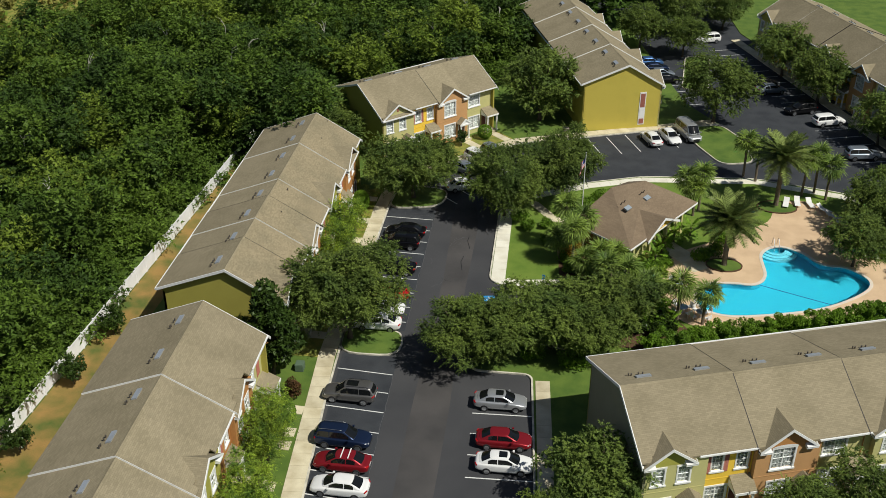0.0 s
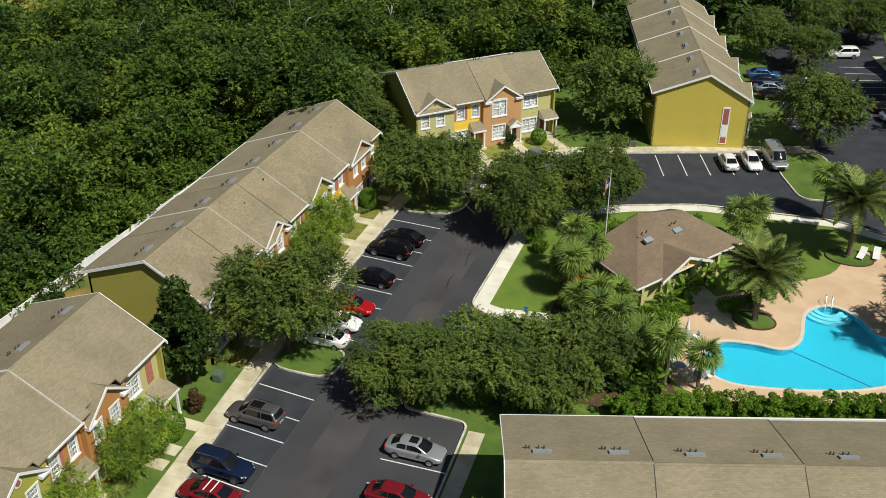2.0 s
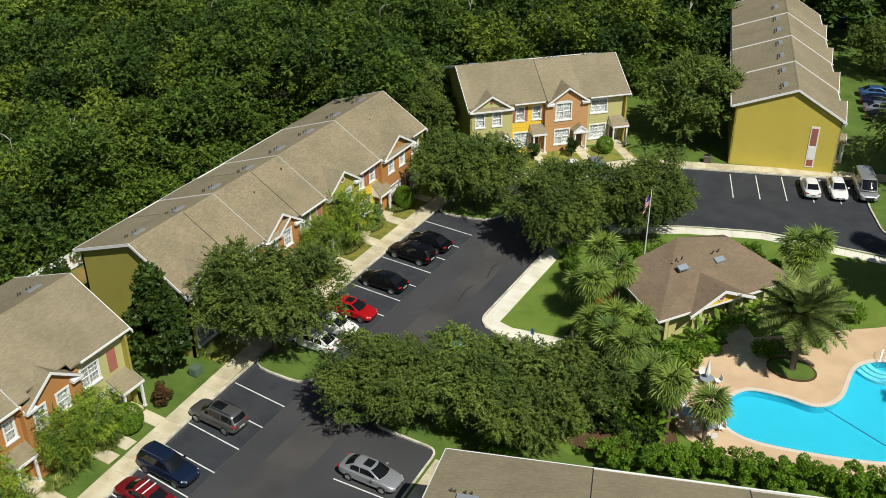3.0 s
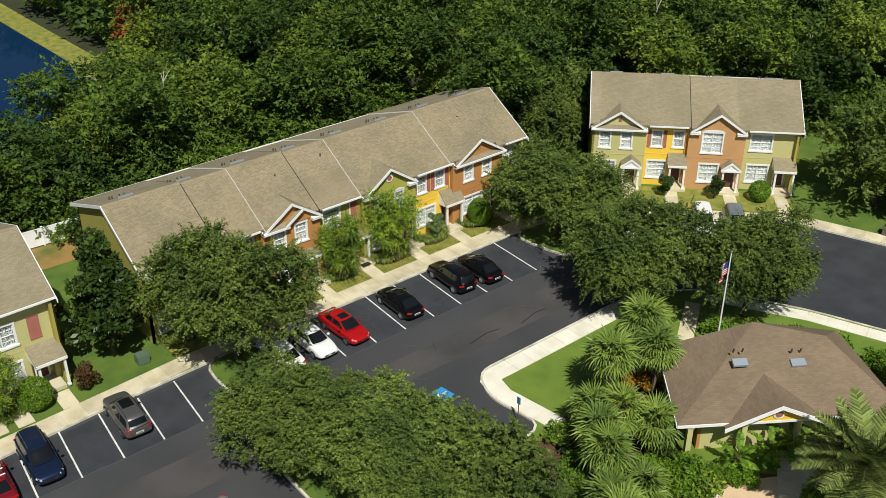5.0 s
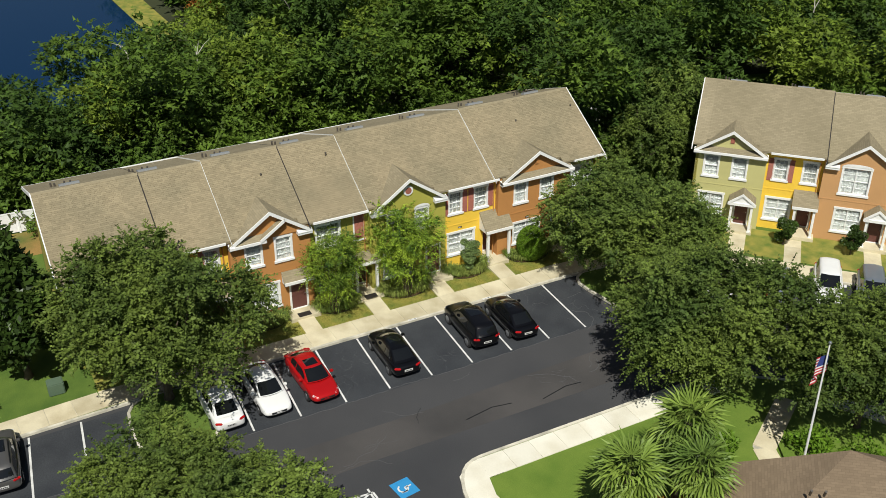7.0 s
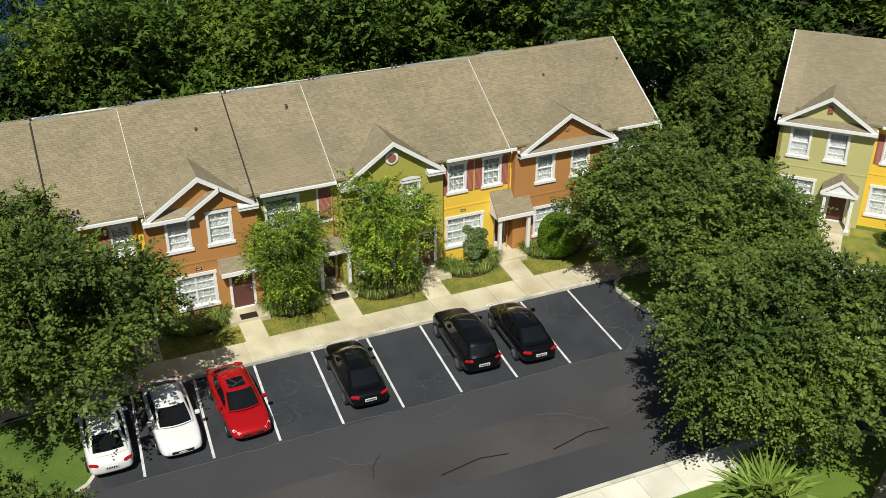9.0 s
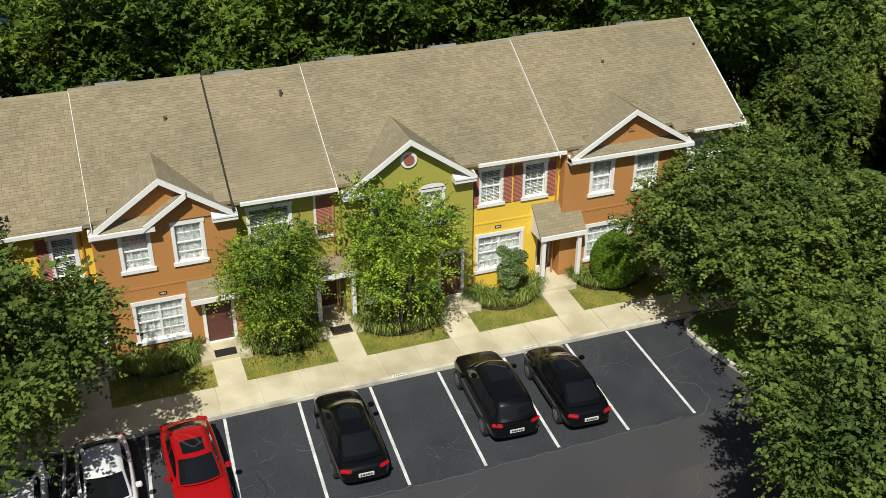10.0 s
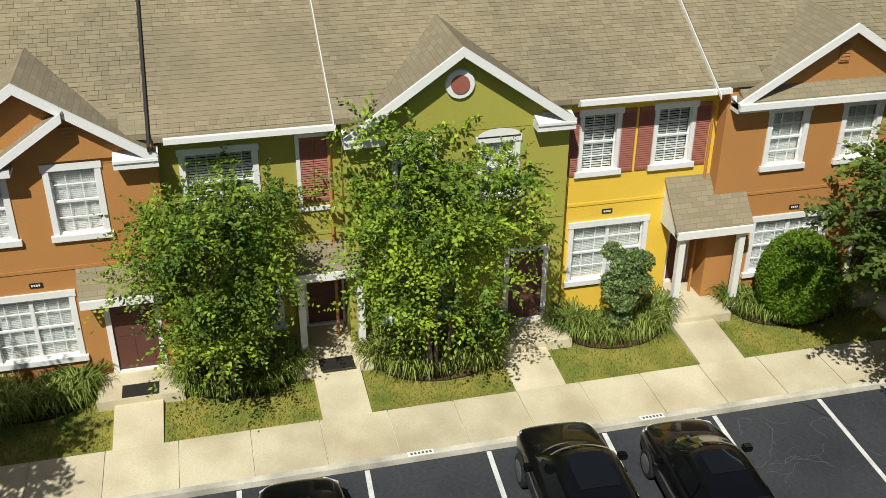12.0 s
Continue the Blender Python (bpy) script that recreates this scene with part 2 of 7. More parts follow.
# ---------------------------------------------------------------- mesh helpers
def part(name, bm, material, parent=None, label="", smooth=False, m=None):
    """Links a bmesh as one mesh object under a thing or a part."""
    me = bpy.data.meshes.new(name)
    bm.to_mesh(me)
    bm.free()
    for x in (material if isinstance(material, (list, tuple)) else [material]):
        me.materials.append(x)
    if smooth:
        me.shade_smooth()
    ob = new(name, me)
    if parent is not None:
        ob.parent = parent
    if m is not None:
        ob.matrix_basis = m
    if label:
        ob["label"] = label
    return ob


def mesh_arrays(name, verts, faces, material, parent=None, m=None):
    """A mesh object from numpy vertices (n, 3) and faces (k, 3 or 4)."""
    me = bpy.data.meshes.new(name)
    k, c = faces.shape
    me.vertices.add(len(verts))
    me.vertices.foreach_set("co", np.ascontiguousarray(verts, dtype=np.float32).ravel())
    me.loops.add(k * c)
    me.loops.foreach_set("vertex_index", np.ascontiguousarray(faces, dtype=np.int32).ravel())
    me.polygons.add(k)
    me.polygons.foreach_set("loop_start", np.arange(0, k * c, c, dtype=np.int32))
    me.update(calc_edges=True)
    me.validate()
    me.materials.append(material)
    ob = new(name, me)
    if parent is not None:
        ob.parent = parent
    if m is not None:
        ob.matrix_basis = m
    return ob


def empty(name, m):
    ob = new(name)
    ob.empty_display_size = 0.2
    ob.matrix_basis = m
    return ob


def box(bm, x0, x1, y0, y1, z0, z1, m=None):
    vs = [bm.verts.new((x, y, z)) for z in (z0, z1) for y in (y0, y1) for x in (x0, x1)]
    for f in ((0, 2, 3, 1), (4, 5, 7, 6), (0, 1, 5, 4), (2, 6, 7, 3), (0, 4, 6, 2), (1, 3, 7, 5)):
        bm.faces.new([vs[i] for i in f])
    if m is not None:
        bmesh.ops.transform(bm, matrix=m, verts=vs)
    return vs


def slab(bm, pts, down):
    """A flat or tilted polygon with a thickness straight down. Points run counter-clockwise seen from above."""
    top = [bm.verts.new(p) for p in pts]
    low = [bm.verts.new((p[0], p[1], p[2] - down)) for p in pts]
    bm.faces.new(top)
    bm.faces.new(low[::-1])
    n = len(pts)
    for i in range(n):
        bm.faces.new((top[i], low[i], low[(i + 1) % n], top[(i + 1) % n]))


def tube(bm, pts, radii, sides=8, cap=True):
    rings = []
    for i, p in enumerate(pts):
        p = Vector(p)
        d = (Vector(pts[min(i + 1, len(pts) - 1)]) - Vector(pts[max(i - 1, 0)])).normalized()
        a = d.cross(Vector((0.31, 0.95, 0.05)))
        a = a.normalized() if a.length > 1e-4 else Vector((1, 0, 0))
        b = d.cross(a)
        rings.append([bm.verts.new(p + radii[i] * (math.cos(t) * a + math.sin(t) * b)) for t in [2 * math.pi * k / sides for k in range(sides)]])
    for r, s in zip(rings, rings[1:]):
        for k in range(sides):
            bm.faces.new((r[k], r[(k + 1) % sides], s[(k + 1) % sides], s[k]))
    if cap:
        bm.faces.new(rings[0][::-1])
        bm.faces.new(rings[-1])


def smooth_loop(pts, n=8):
    """A closed Catmull-Rom curve through the points."""
    out, k = [], len(pts)
    P = [Vector((p[0], p[1])) for p in pts]
    for i in range(k):
        a, b, c, d = P[i - 1], P[i], P[(i + 1) % k], P[(i + 2) % k]
        for j in range(n):
            t = j / n
            out.append(0.5 * ((2 * b) + (c - a) * t + (2 * a - 5 * b + 4 * c - d) * t * t + (3 * b - a - 3 * c + d) * t ** 3))
    return out


def rounded(pts, r=1.2, n=4):
    """A polygon with its corners rounded off."""
    out, k = [], len(pts)
    P = [Vector(p) for p in pts]
    for i in range(k):
        a, b, c = P[i - 1], P[i], P[(i + 1) % k]
        u, v = (a - b), (c - b)
        q = min(r, u.length * 0.45, v.length * 0.45)
        s, e = b + u.normalized() * q, b + v.normalized() * q
        for j in range(n + 1):
            t = j / n
            out.append((1 - t) ** 2 * s + 2 * t * (1 - t) * b + t * t * e)
    return out


def sheet(name, pts, z, thick, material, label, category="", kind="structure"):
    bm = bmesh.new()
    slab(bm, [(p[0], p[1], z) for p in pts], thick)
    bmesh.ops.recalc_face_normals(bm, faces=bm.faces)
    return tagged(part(name, bm, material), label, category, kind=kind)


def ribbon(bm, pts, width, z, thick, closed=False, side=0.0):
    """A strip of that width along a line; side shifts it to its left."""
    P = [Vector((p[0], p[1])) for p in pts]
    n = len(P)
    L, R = [], []
    for i in range(n):
        a = P[i - 1] if (i or closed) else P[i]
        c = P[(i + 1) % n] if (i < n - 1 or closed) else P[i]
        d = (c - a).normalized()
        nrm = Vector((-d.y, d.x))
        L.append(P[i] + nrm * (side + width / 2))
        R.append(P[i] + nrm * (side - width / 2))
    for i in range(n if closed else n - 1):
        j = (i + 1) % n
        slab(bm, [(*R[i], z), (*R[j], z), (*L[j], z), (*L[i], z)], thick)


def kerb_line(name, pts, closed=False, label="pale concrete kerb along the asphalt"):
    bm = bmesh.new()
    ribbon(bm, pts, 0.17, 0.15, 0.25, closed)
    bmesh.ops.recalc_face_normals(bm, faces=bm.faces)
    return tagged(part(name, bm, M["kerb"]), label, "kerb", kind="structure")


# ---------------------------------------------------------------- ground, roads and lots
POOL = smooth_loop([(15.8, 89.6), (16.9, 93.2), (19.7, 94.0), (22.3, 94.0), (23.7, 96.0), (24.0, 100.6), (26.1, 102.6), (28.6, 101.4), (30.2, 99.1), (32.9, 98.5), (34.6, 96.0), (33.2, 93.3), (28.4, 89.9), (22.0, 87.9), (18.0, 87.6)], 6)


def sheet_with_hole(name, outer, hole, z, material, label, category):
    """A flat sheet at z with the pool's opening cut through it."""
    bm = bmesh.new()
    for loop in (outer, hole):
        vs = [bm.verts.new((p[0], p[1], z)) for p in loop]
        for i in range(len(vs)):
            bm.edges.new((vs[i - 1], vs[i]))
    bmesh.ops.triangle_fill(bm, use_beauty=True, use_dissolve=False, edges=bm.edges[:])
    bmesh.ops.recalc_face_normals(bm, faces=bm.faces)
    if bm.faces and sum(f.normal.z for f in bm.faces) < 0:
        bmesh.ops.reverse_faces(bm, faces=bm.faces)
    return tagged(part(name, bm, material), label, category, kind="structure")


sheet_with_hole("ground", [(-1500, -900), (1500, -900), (1500, 2200), (-1500, 2200)], POOL, -0.06, M["forest_floor"], "dark undergrowth and leaf litter below the woods", "ground")
sheet_with_hole("road", [(-19.5, -60), (140, -60), (140, 260), (-2, 260), (-2, 150), (-19.5, 118)], POOL, 0.0, M["asphalt"], "dark asphalt road and parking lots", "road")

WEST_KERB = [(-14.6, 20), (-16.6, 44), (-17.6, 58), (-18.45, 70), (-18.85, 80), (-18.85, 106.8), (-18.4, 113.4), (-17.4, 115.4), (-4.0, 128.4), (-1.5, 129.2), (5.6, 131.7), (11.3, 133.8), (24.0, 138.4)]
west = [(-46, 10)] + WEST_KERB + [(20, 146), (12, 190), (-30, 190), (-46, 140)]
sheet("lawn_west", west, 0.10, 0.4, M["grass"], "mown green lawn behind the kerb", "lawn")
kerb_line("kerb_west", WEST_KERB)
sheet("lawn_strip", [(-46.0, 10), (-40.4, 10), (-39.2, 66), (-38.4, 90), (-38.2, 118), (-40.6, 122), (-41.6, 101), (-43.3, 66)], 0.115, 0.2, M["dry_grass"], "dry yellowed grass strip beside the white fence", "grass")


def walkway(name, pts, width, step=1.55, z=0.14, label="pale concrete sidewalk in jointed slabs", top="concrete"):
    """A sidewalk: a bed with single slabs on it as pieces of their own."""
    bm = bmesh.new()
    ribbon(bm, pts, width - 0.04, z - 0.025, 0.16)
    bed = tagged(part(name, bm, M["kerb"]), label, "sidewalk", kind="structure")
    for a, b in zip(pts, pts[1:]):
        a, b = Vector(a), Vector(b)
        n = max(1, round((b - a).length / step))
        d = (b - a) / n
        bm = bmesh.new()
        l = d.length / 2 - 0.012
        box(bm, -l, l, -width / 2, width / 2, -0.05, 0)
        first = part("sidewalk_slab", bm, M[top], bed)
        ang = math.degrees(math.atan2(d.y, d.x))
        for i in range(n):
            o = first if i == 0 else first.copy()
            if i:
                scene.collection.objects.link(o)
            c = a + d * (i + 0.5)
            o.matrix_basis = pose(c.x, c.y, z + random.uniform(-0.004, 0.004), 0, 0, ang)
    return bed


walkway("sidewalk_b", [(-19.72, 76), (-19.72, 107.5)], 1.62)
walkway("sidewalk_a", [(-17.5, 44), (-18.5, 58), (-19.3, 70), (-19.7, 76)], 1.62)
walkway("sidewalk_c", [(-19.72, 107.5), (-19.4, 113.2), (-18.2, 115.8), (-4.6, 129.0)], 1.5)
walkway("sidewalk_d", [(-4.6, 129.0), (5.2, 132.6), (11.0, 134.7), (23.4, 139.2)], 1.5)

# club block, with its own kerb and walks
CLUB = rounded([(-5.45, 108.5), (-5.5, 91.6), (-3.0, 90.4), (1.6, 91.2), (2.0, 80.6), (8.0, 78.2), (46, 90), (47, 99), (42, 110), (37.0, 117.2), (26.0, 120.4), (12.0, 119.4), (5.0, 116.8), (-2.0, 113.2)], 1.6)
sheet_with_hole("lawn_club", CLUB, POOL, 0.10, M["lawn_bright"], "bright mown lawn round the clubhouse", "lawn")
kerb_line("kerb_club", CLUB, True)
walkway("sidewalk_club_west", [(-4.6, 108.4), (-4.6, 92.4)], 1.5, top="concrete_pale")
sheet("pavement_corner", [(-5.32, 93.2), (-5.32, 91.9), (-4.6, 91.0), (-3.0, 90.6), (-1.8, 91.0), (-2.4, 91.95), (-3.85, 92.2), (-3.85, 93.2)], 0.134, 0.1, M["concrete_pale"], "pale concrete at the bend of the sidewalk", "sidewalk")
walkway("sidewalk_club_south", [(-4.4, 91.75), (-2.6, 91.3), (2.2, 92.0)], 1.4, top="concrete_pale")
walkway("sidewalk_club_north", [(-1.6, 112.2), (5.2, 115.9), (12.0, 118.4), (26.0, 119.4), (36.4, 116.2), (41.2, 109.4)], 1.3, top="concrete_pale")
walkway("sidewalk_pool", [(13.6, 101.6), (15.4, 99.2), (17.2, 96.4)], 2.4, 1.2)
walkway("sidewalk_club_door", [(-1.6, 110.6), (1.0, 106.4), (3.0, 105.6)], 1.2, 1.2)

sheet("garden_bed", [(2.2, 80.9), (11.6, 80.7), (14.6, 84.4), (12.7, 88.2), (12.2, 94.4), (14.4, 99.2), (9.2, 94.7), (3.0, 100.2), (1.7, 97.6), (1.8, 92.9), (2.4, 90.8)], 0.118, 0.1, M["mulch"], "dark mulch in the planting between clubhouse and hedge", "bed")

# the block of the eastern row, its lot end and island
EAST = rounded([(-6.0, 75.6), (-0.4, 75.5), (0.3, 62), (0.9, 40), (60, 40), (60, 88), (44, 88.6), (8.0, 77.4), (1.0, 80.4), (-6.0, 80.4)], 0.9)
sheet("lawn_east", EAST, 0.10, 0.4, M["grass"], "green lawn round the eastern houses", "lawn")
kerb_line("kerb_east", EAST, True)
sheet("lawn_between", [(2.6, 78.6), (8.0, 76.4), (46.0, 87.6), (46.0, 91.4), (8.0, 79.6), (2.6, 82.0)], 0.17, 0.3, M["grass"], "shaded grass between the hedge and the eastern houses", "lawn")
walkway("sidewalk_east", [(1.55, 42), (1.2, 62), (0.6, 74.6)], 1.3)


def island(name, pts, label):
    bm = bmesh.new()
    slab(bm, [(p[0], p[1], 0.11) for p in pts], 0.3)
    tagged(part(name, bm, M["grass"]), label, "island", kind="structure")
    kerb_line("kerb_" + name, pts, True)


island("island_south", rounded([(-18.9, 77.0), (-13.0, 77.0), (-13.0, 81.2), (-18.9, 81.6)], 2.0), "grassed parking island with a pale kerb")
island("island_north", rounded([(-18.9, 107.0), (-12.5, 108.2), (-12.0, 113.0), (-18.6, 113.6)], 2.2), "grassed parking island below a large oak")
island("island_east", rounded([(19.8, 131.0), (22.6, 124.4), (27.0, 125.4), (26.5, 133), (24.2, 138.0), (19.0, 136.6)], 1.6), "grassed island at the end of the lot")
island("island_far", rounded([(20, 152), (24, 152), (26, 168), (22, 168)], 1.6), "grassed island between far parking lots")
sheet("lawn_far", [(33, 182), (47.5, 137), (52, 122), (120, 130), (120, 230), (30, 230)], 0.10, 0.4, M["grass"], "green lawn round the far houses", "lawn")
walkway("sidewalk_far", [(31.5, 178), (45.5, 134), (49.5, 122)], 1.6)


# sealed stalls, darker than the road, and the worn middle of the drive
sheet("stall_asphalt_b", [(-18.75, 81.6), (-13.05, 81.3), (-13.0, 92.0), (-13.06, 107.2), (-18.75, 107.2)], 0.004, 0.02, M["asphalt_stall"], "dark sealed asphalt of the parking stalls", "asphalt")
sheet("stall_asphalt_a", [(-14.0, 20), (-10.6, 20), (-12.2, 46), (-12.85, 60), (-13.05, 76.9), (-18.35, 77.2), (-17.5, 58)], 0.004, 0.02, M["asphalt_stall"], "dark sealed asphalt of the parking stalls", "asphalt")
sheet("road_north", [(-4.5, 116.0), (139, 92.0), (139, 259.0), (-1.9, 259.0), (-1.9, 151.0), (-12.0, 125.0)], 0.003, 0.02, M["asphalt_stall"], "dark sealed asphalt of the northern road and lots", "asphalt")
sheet("road_wear", [(-10.6, 40), (-7.6, 40), (-7.4, 70), (-7.9, 88), (-7.7, 104), (-8.6, 112), (-10.9, 110), (-10.4, 92), (-10.7, 70)], 0.0035, 0.02, M["asphalt_worn"], "paler worn asphalt along the middle of the drive", "asphalt")


# stall lines
def stall_line(a, b, w=0.11):
    d = Vector(b) - Vector(a)
    bm = bmesh.new()
    box(bm, 0, d.length, -w / 2, w / 2, 0.0, 0.006)
    o = part("stall_line", bm, M["line"], None, m=pose(a[0], a[1], 0.008, 0, 0, math.degrees(math.atan2(d.y, d.x))))
    return tagged(o, "white painted parking stall line on asphalt", "marking", "stall lines", "structure")


for a, b in (((-5.75, 86.65), (-0.6, 86.9)), ((-5.75, 86.65), (-5.9, 83.4)), ((-5.75, 86.45), (-4.2, 83.6)), ((-4.4, 86.6), (-2.8, 83.7)), ((-3.0, 86.7), (-1.4, 83.8))):
    stall_line(a, b)
for k in range(9):
    y = 82.87 + 2.735 * k
    stall_line((-18.72, y + 0.3), (-13.15, y))
for k in range(12):
    y = 74.12 - 2.76 * k
    s = 0.055 * k
    stall_line((-18.45 + s * 0.9 + 0.1, y + 0.5), (-13.12 + s * 0.9, y))
for k in range(10):
    y = 69.45 - 2.72 * k
    stall_line((0.0 + 0.06 * k, y + 0.1), (-5.35 + 0.04 * k, y))
for k in range(6):
    c = Vector((7.2, 125.5)) + k * Vector((2.58, 1.0))
    stall_line(c, c + Vector((-1.9, 5.5)))
for k in range(7):
    c = Vector((-14.6, 113.2)) + k * Vector((1.95, 1.9))
    stall_line(c, c + Vector((3.9, -4.0)))
for k in range(10):
    c = Vector((31.2, 173.0)) + k * Vector((0.92, -2.62))
    stall_line(c, c + Vector((-5.2, -1.5)))
for k in range(6):
    c = Vector((42.4, 139.0)) + k * Vector((0.92, -2.62))
    stall_line(c, c + Vector((-5.2, -1.5)))
for k in range(6):
    c = Vector((13.5, 158.0)) + k * Vector((0.75, -2.65))
    stall_line(c, c + Vector((5.2, 1.5)))


# ---------------------------------------------------------------- the townhouse rows
EAVE, RIDGE, REAR = 6.28, 9.6, 7.2
Y_EAVE, Y_RIDGE, Y_BACK, Y_REAR = -0.4, 5.1, 11.3, 11.8
SETBACK = 0.3  # the eave between two gables stands back with its wall
SLOPE = (RIDGE - EAVE) / (Y_RIDGE - Y_EAVE)


def holed_wall(bm, x0, x1, z0, z1, y, thick, holes):
    """An upright wall in the plane y, with square openings (x0, x1, z0, z1) through it."""
    holes = [(max(a, x0), min(b, x1), max(c, z0), min(d, z1)) for a, b, c, d in holes if b > x0 and a < x1]
    xs = sorted({x0, x1, *[h[0] for h in holes], *[h[1] for h in holes]})
    zs = sorted({z0, z1, *[h[2] for h in holes], *[h[3] for h in holes]})
    nx, nz = len(xs) - 1, len(zs) - 1

    def solid(i, k):
        if not (0 <= i < nx and 0 <= k < nz):
            return False
        cx, cz = (xs[i] + xs[i + 1]) / 2, (zs[k] + zs[k + 1]) / 2
        return not any(a < cx < b and c < cz < d for a, b, c, d in holes)

    V = {}

    def v(x, yy, z):
        if (x, yy, z) not in V:
            V[(x, yy, z)] = bm.verts.new((x, yy, z))
        return V[(x, yy, z)]

    for i in range(nx):
        for k in range(nz):
            if not solid(i, k):
                continue
            a, b, c, d = xs[i], xs[i + 1], zs[k], zs[k + 1]
            p, q = y, y + thick
            bm.faces.new((v(a, p, c), v(b, p, c), v(b, p, d), v(a, p, d)))
            bm.faces.new((v(a, q, c), v(a, q, d), v(b, q, d), v(b, q, c)))
            if not solid(i - 1, k):
                bm.faces.new((v(a, p, c), v(a, p, d), v(a, q, d), v(a, q, c)))
            if not solid(i + 1, k):
                bm.faces.new((v(b, p, c), v(b, q, c), v(b, q, d), v(b, p, d)))
            if not solid(i, k - 1):
                bm.faces.new((v(a, p, c), v(a, q, c), v(b, q, c), v(b, p, c)))
            if not solid(i, k + 1):
                bm.faces.new((v(a, p, d), v(b, p, d), v(b, q, d), v(a, q, d)))


def window(house, x0, x1, z0, z1, y, cols=1, arch=False, pitch=0.046):
    """Trim, sill, sashes with bars, glass and a blind, set in the opening of the wall at y."""
    t = 0.11
    bm = bmesh.new()
    box(bm, x0 - t, x0 + 0.02, y - 0.035, y + 0.12, z0, z1)
    box(bm, x1 - 0.02, x1 + t, y - 0.035, y + 0.12, z0, z1)
    box(bm, x0 - t - 0.03, x1 + t + 0.03, y - 0.05, y + 0.12, z1 - 0.02, z1 + 0.14)
    box(bm, x0 - t - 0.06, x1 + t + 0.06, y - 0.09, y + 0.12, z0 - 0.12, z0 + 0.02)
    if arch:
        n = 8
        w = (x1 - x0) / 2 + t
        for i in range(n):
            a, b = math.pi * i / n, math.pi * (i + 1) / n
            xa, xb = (x0 + x1) / 2 - w * math.cos(a), (x0 + x1) / 2 - w * math.cos(b)
            vs = [bm.verts.new(p) for p in ((xa, y - 0.05, z1 + 0.1), (xb, y - 0.05, z1 + 0.1), (xb, y - 0.05, z1 + 0.14 + 0.2 * math.sin(b)), (xa, y - 0.05, z1 + 0.14 + 0.2 * math.sin(a)))]
            bm.faces.new(vs)
    win = part("window", bm, M["white"], house)
    bm = bmesh.new()
    n = cols
    w = (x1 - x0) / n
    for i in range(n):
        a, b = x0 + i * w, x0 + (i + 1) * w
        for p in (a, b - 0.045):
            box(bm, p, p + 0.045, y + 0.05, y + 0.10, z0, z1)
        for q in (z0, (z0 + z1) / 2 - 0.025, z1 - 0.045):
            box(bm, a + 0.045, b - 0.045, y + 0.05, y + 0.10, q, q + 0.05)
        for j in (1, 2):
            p = a + w * j / 3
            box(bm, p - 0.01, p + 0.01, y + 0.062, y + 0.088, z0 + 0.05, z1 - 0.045)
        for f in (0.25, 0.75):
            q = z0 + (z1 - z0) * f
            box(bm, a + 0.045, b - 0.045, y + 0.063, y + 0.087, q - 0.01, q + 0.01)
    part("sash", bm, M["white"], win)
    bm = bmesh.new()
    box(bm, x0 + 0.01, x1 - 0.01, y + 0.072, y + 0.078, z0 + 0.01, z1 - 0.01)
    g = part("pane", bm, M["glass"], win)
    g.visible_shadow = False
    bm = bmesh.new()
    drop = 0.02
    zz, low = z1 - 0.05, z0 + (z1 - z0) * drop
    while zz > low:
        vs = [bm.verts.new(p) for p in ((x0 + 0.03, y + 0.16, zz), (x1 - 0.03, y + 0.16, zz), (x1 - 0.03, y + 0.178, zz - 0.05), (x0 + 0.03, y + 0.178, zz - 0.05))]
        bm.faces.new(vs)
        zz -= pitch
    part("blind", bm, M["blind"], win)


def door(house, x0, x1, z0, z1, y):
    bm = bmesh.new()
    box(bm, x0 - 0.13, x0, y - 0.04, y + 0.1, z0, z1 + 0.13)
    box(bm, x1, x1 + 0.13, y - 0.04, y + 0.1, z0, z1 + 0.13)
    box(bm, x0, x1, y - 0.04, y + 0.1, z1, z1 + 0.13)
    box(bm, x0, x1, y - 0.06, y + 0.1, z0 - 0.03, z0 + 0.03)
    fr = part("door_frame", bm, M["white"], house)
    bm = bmesh.new()
    box(bm, x0, x1, y + 0.03, y + 0.08, z0 + 0.03, z1)
    w, h = x1 - x0, z1 - z0
    d = part("door", bm, M["door"], house, "dark red panelled front door")
    for i in range(2):
        for a, b in ((0.08, 0.42), (0.48, 0.78), (0.83, 0.95)):
            bm = bmesh.new()
            box(bm, x0 + w * (0.12 + 0.42 * i), x0 + w * (0.46 + 0.42 * i), y + 0.018, y + 0.029, z0 + h * a, z0 + h * b)
            part("door_panel", bm, M["door"], d)
    bm = bmesh.new()
    bmesh.ops.create_uvsphere(bm, u_segments=8, v_segments=6, radius=0.035, matrix=Matrix.Translation((x1 - 0.08, y, z0 + 1.0)))
    part("door_knob", bm, M["rim"], d)
    return fr


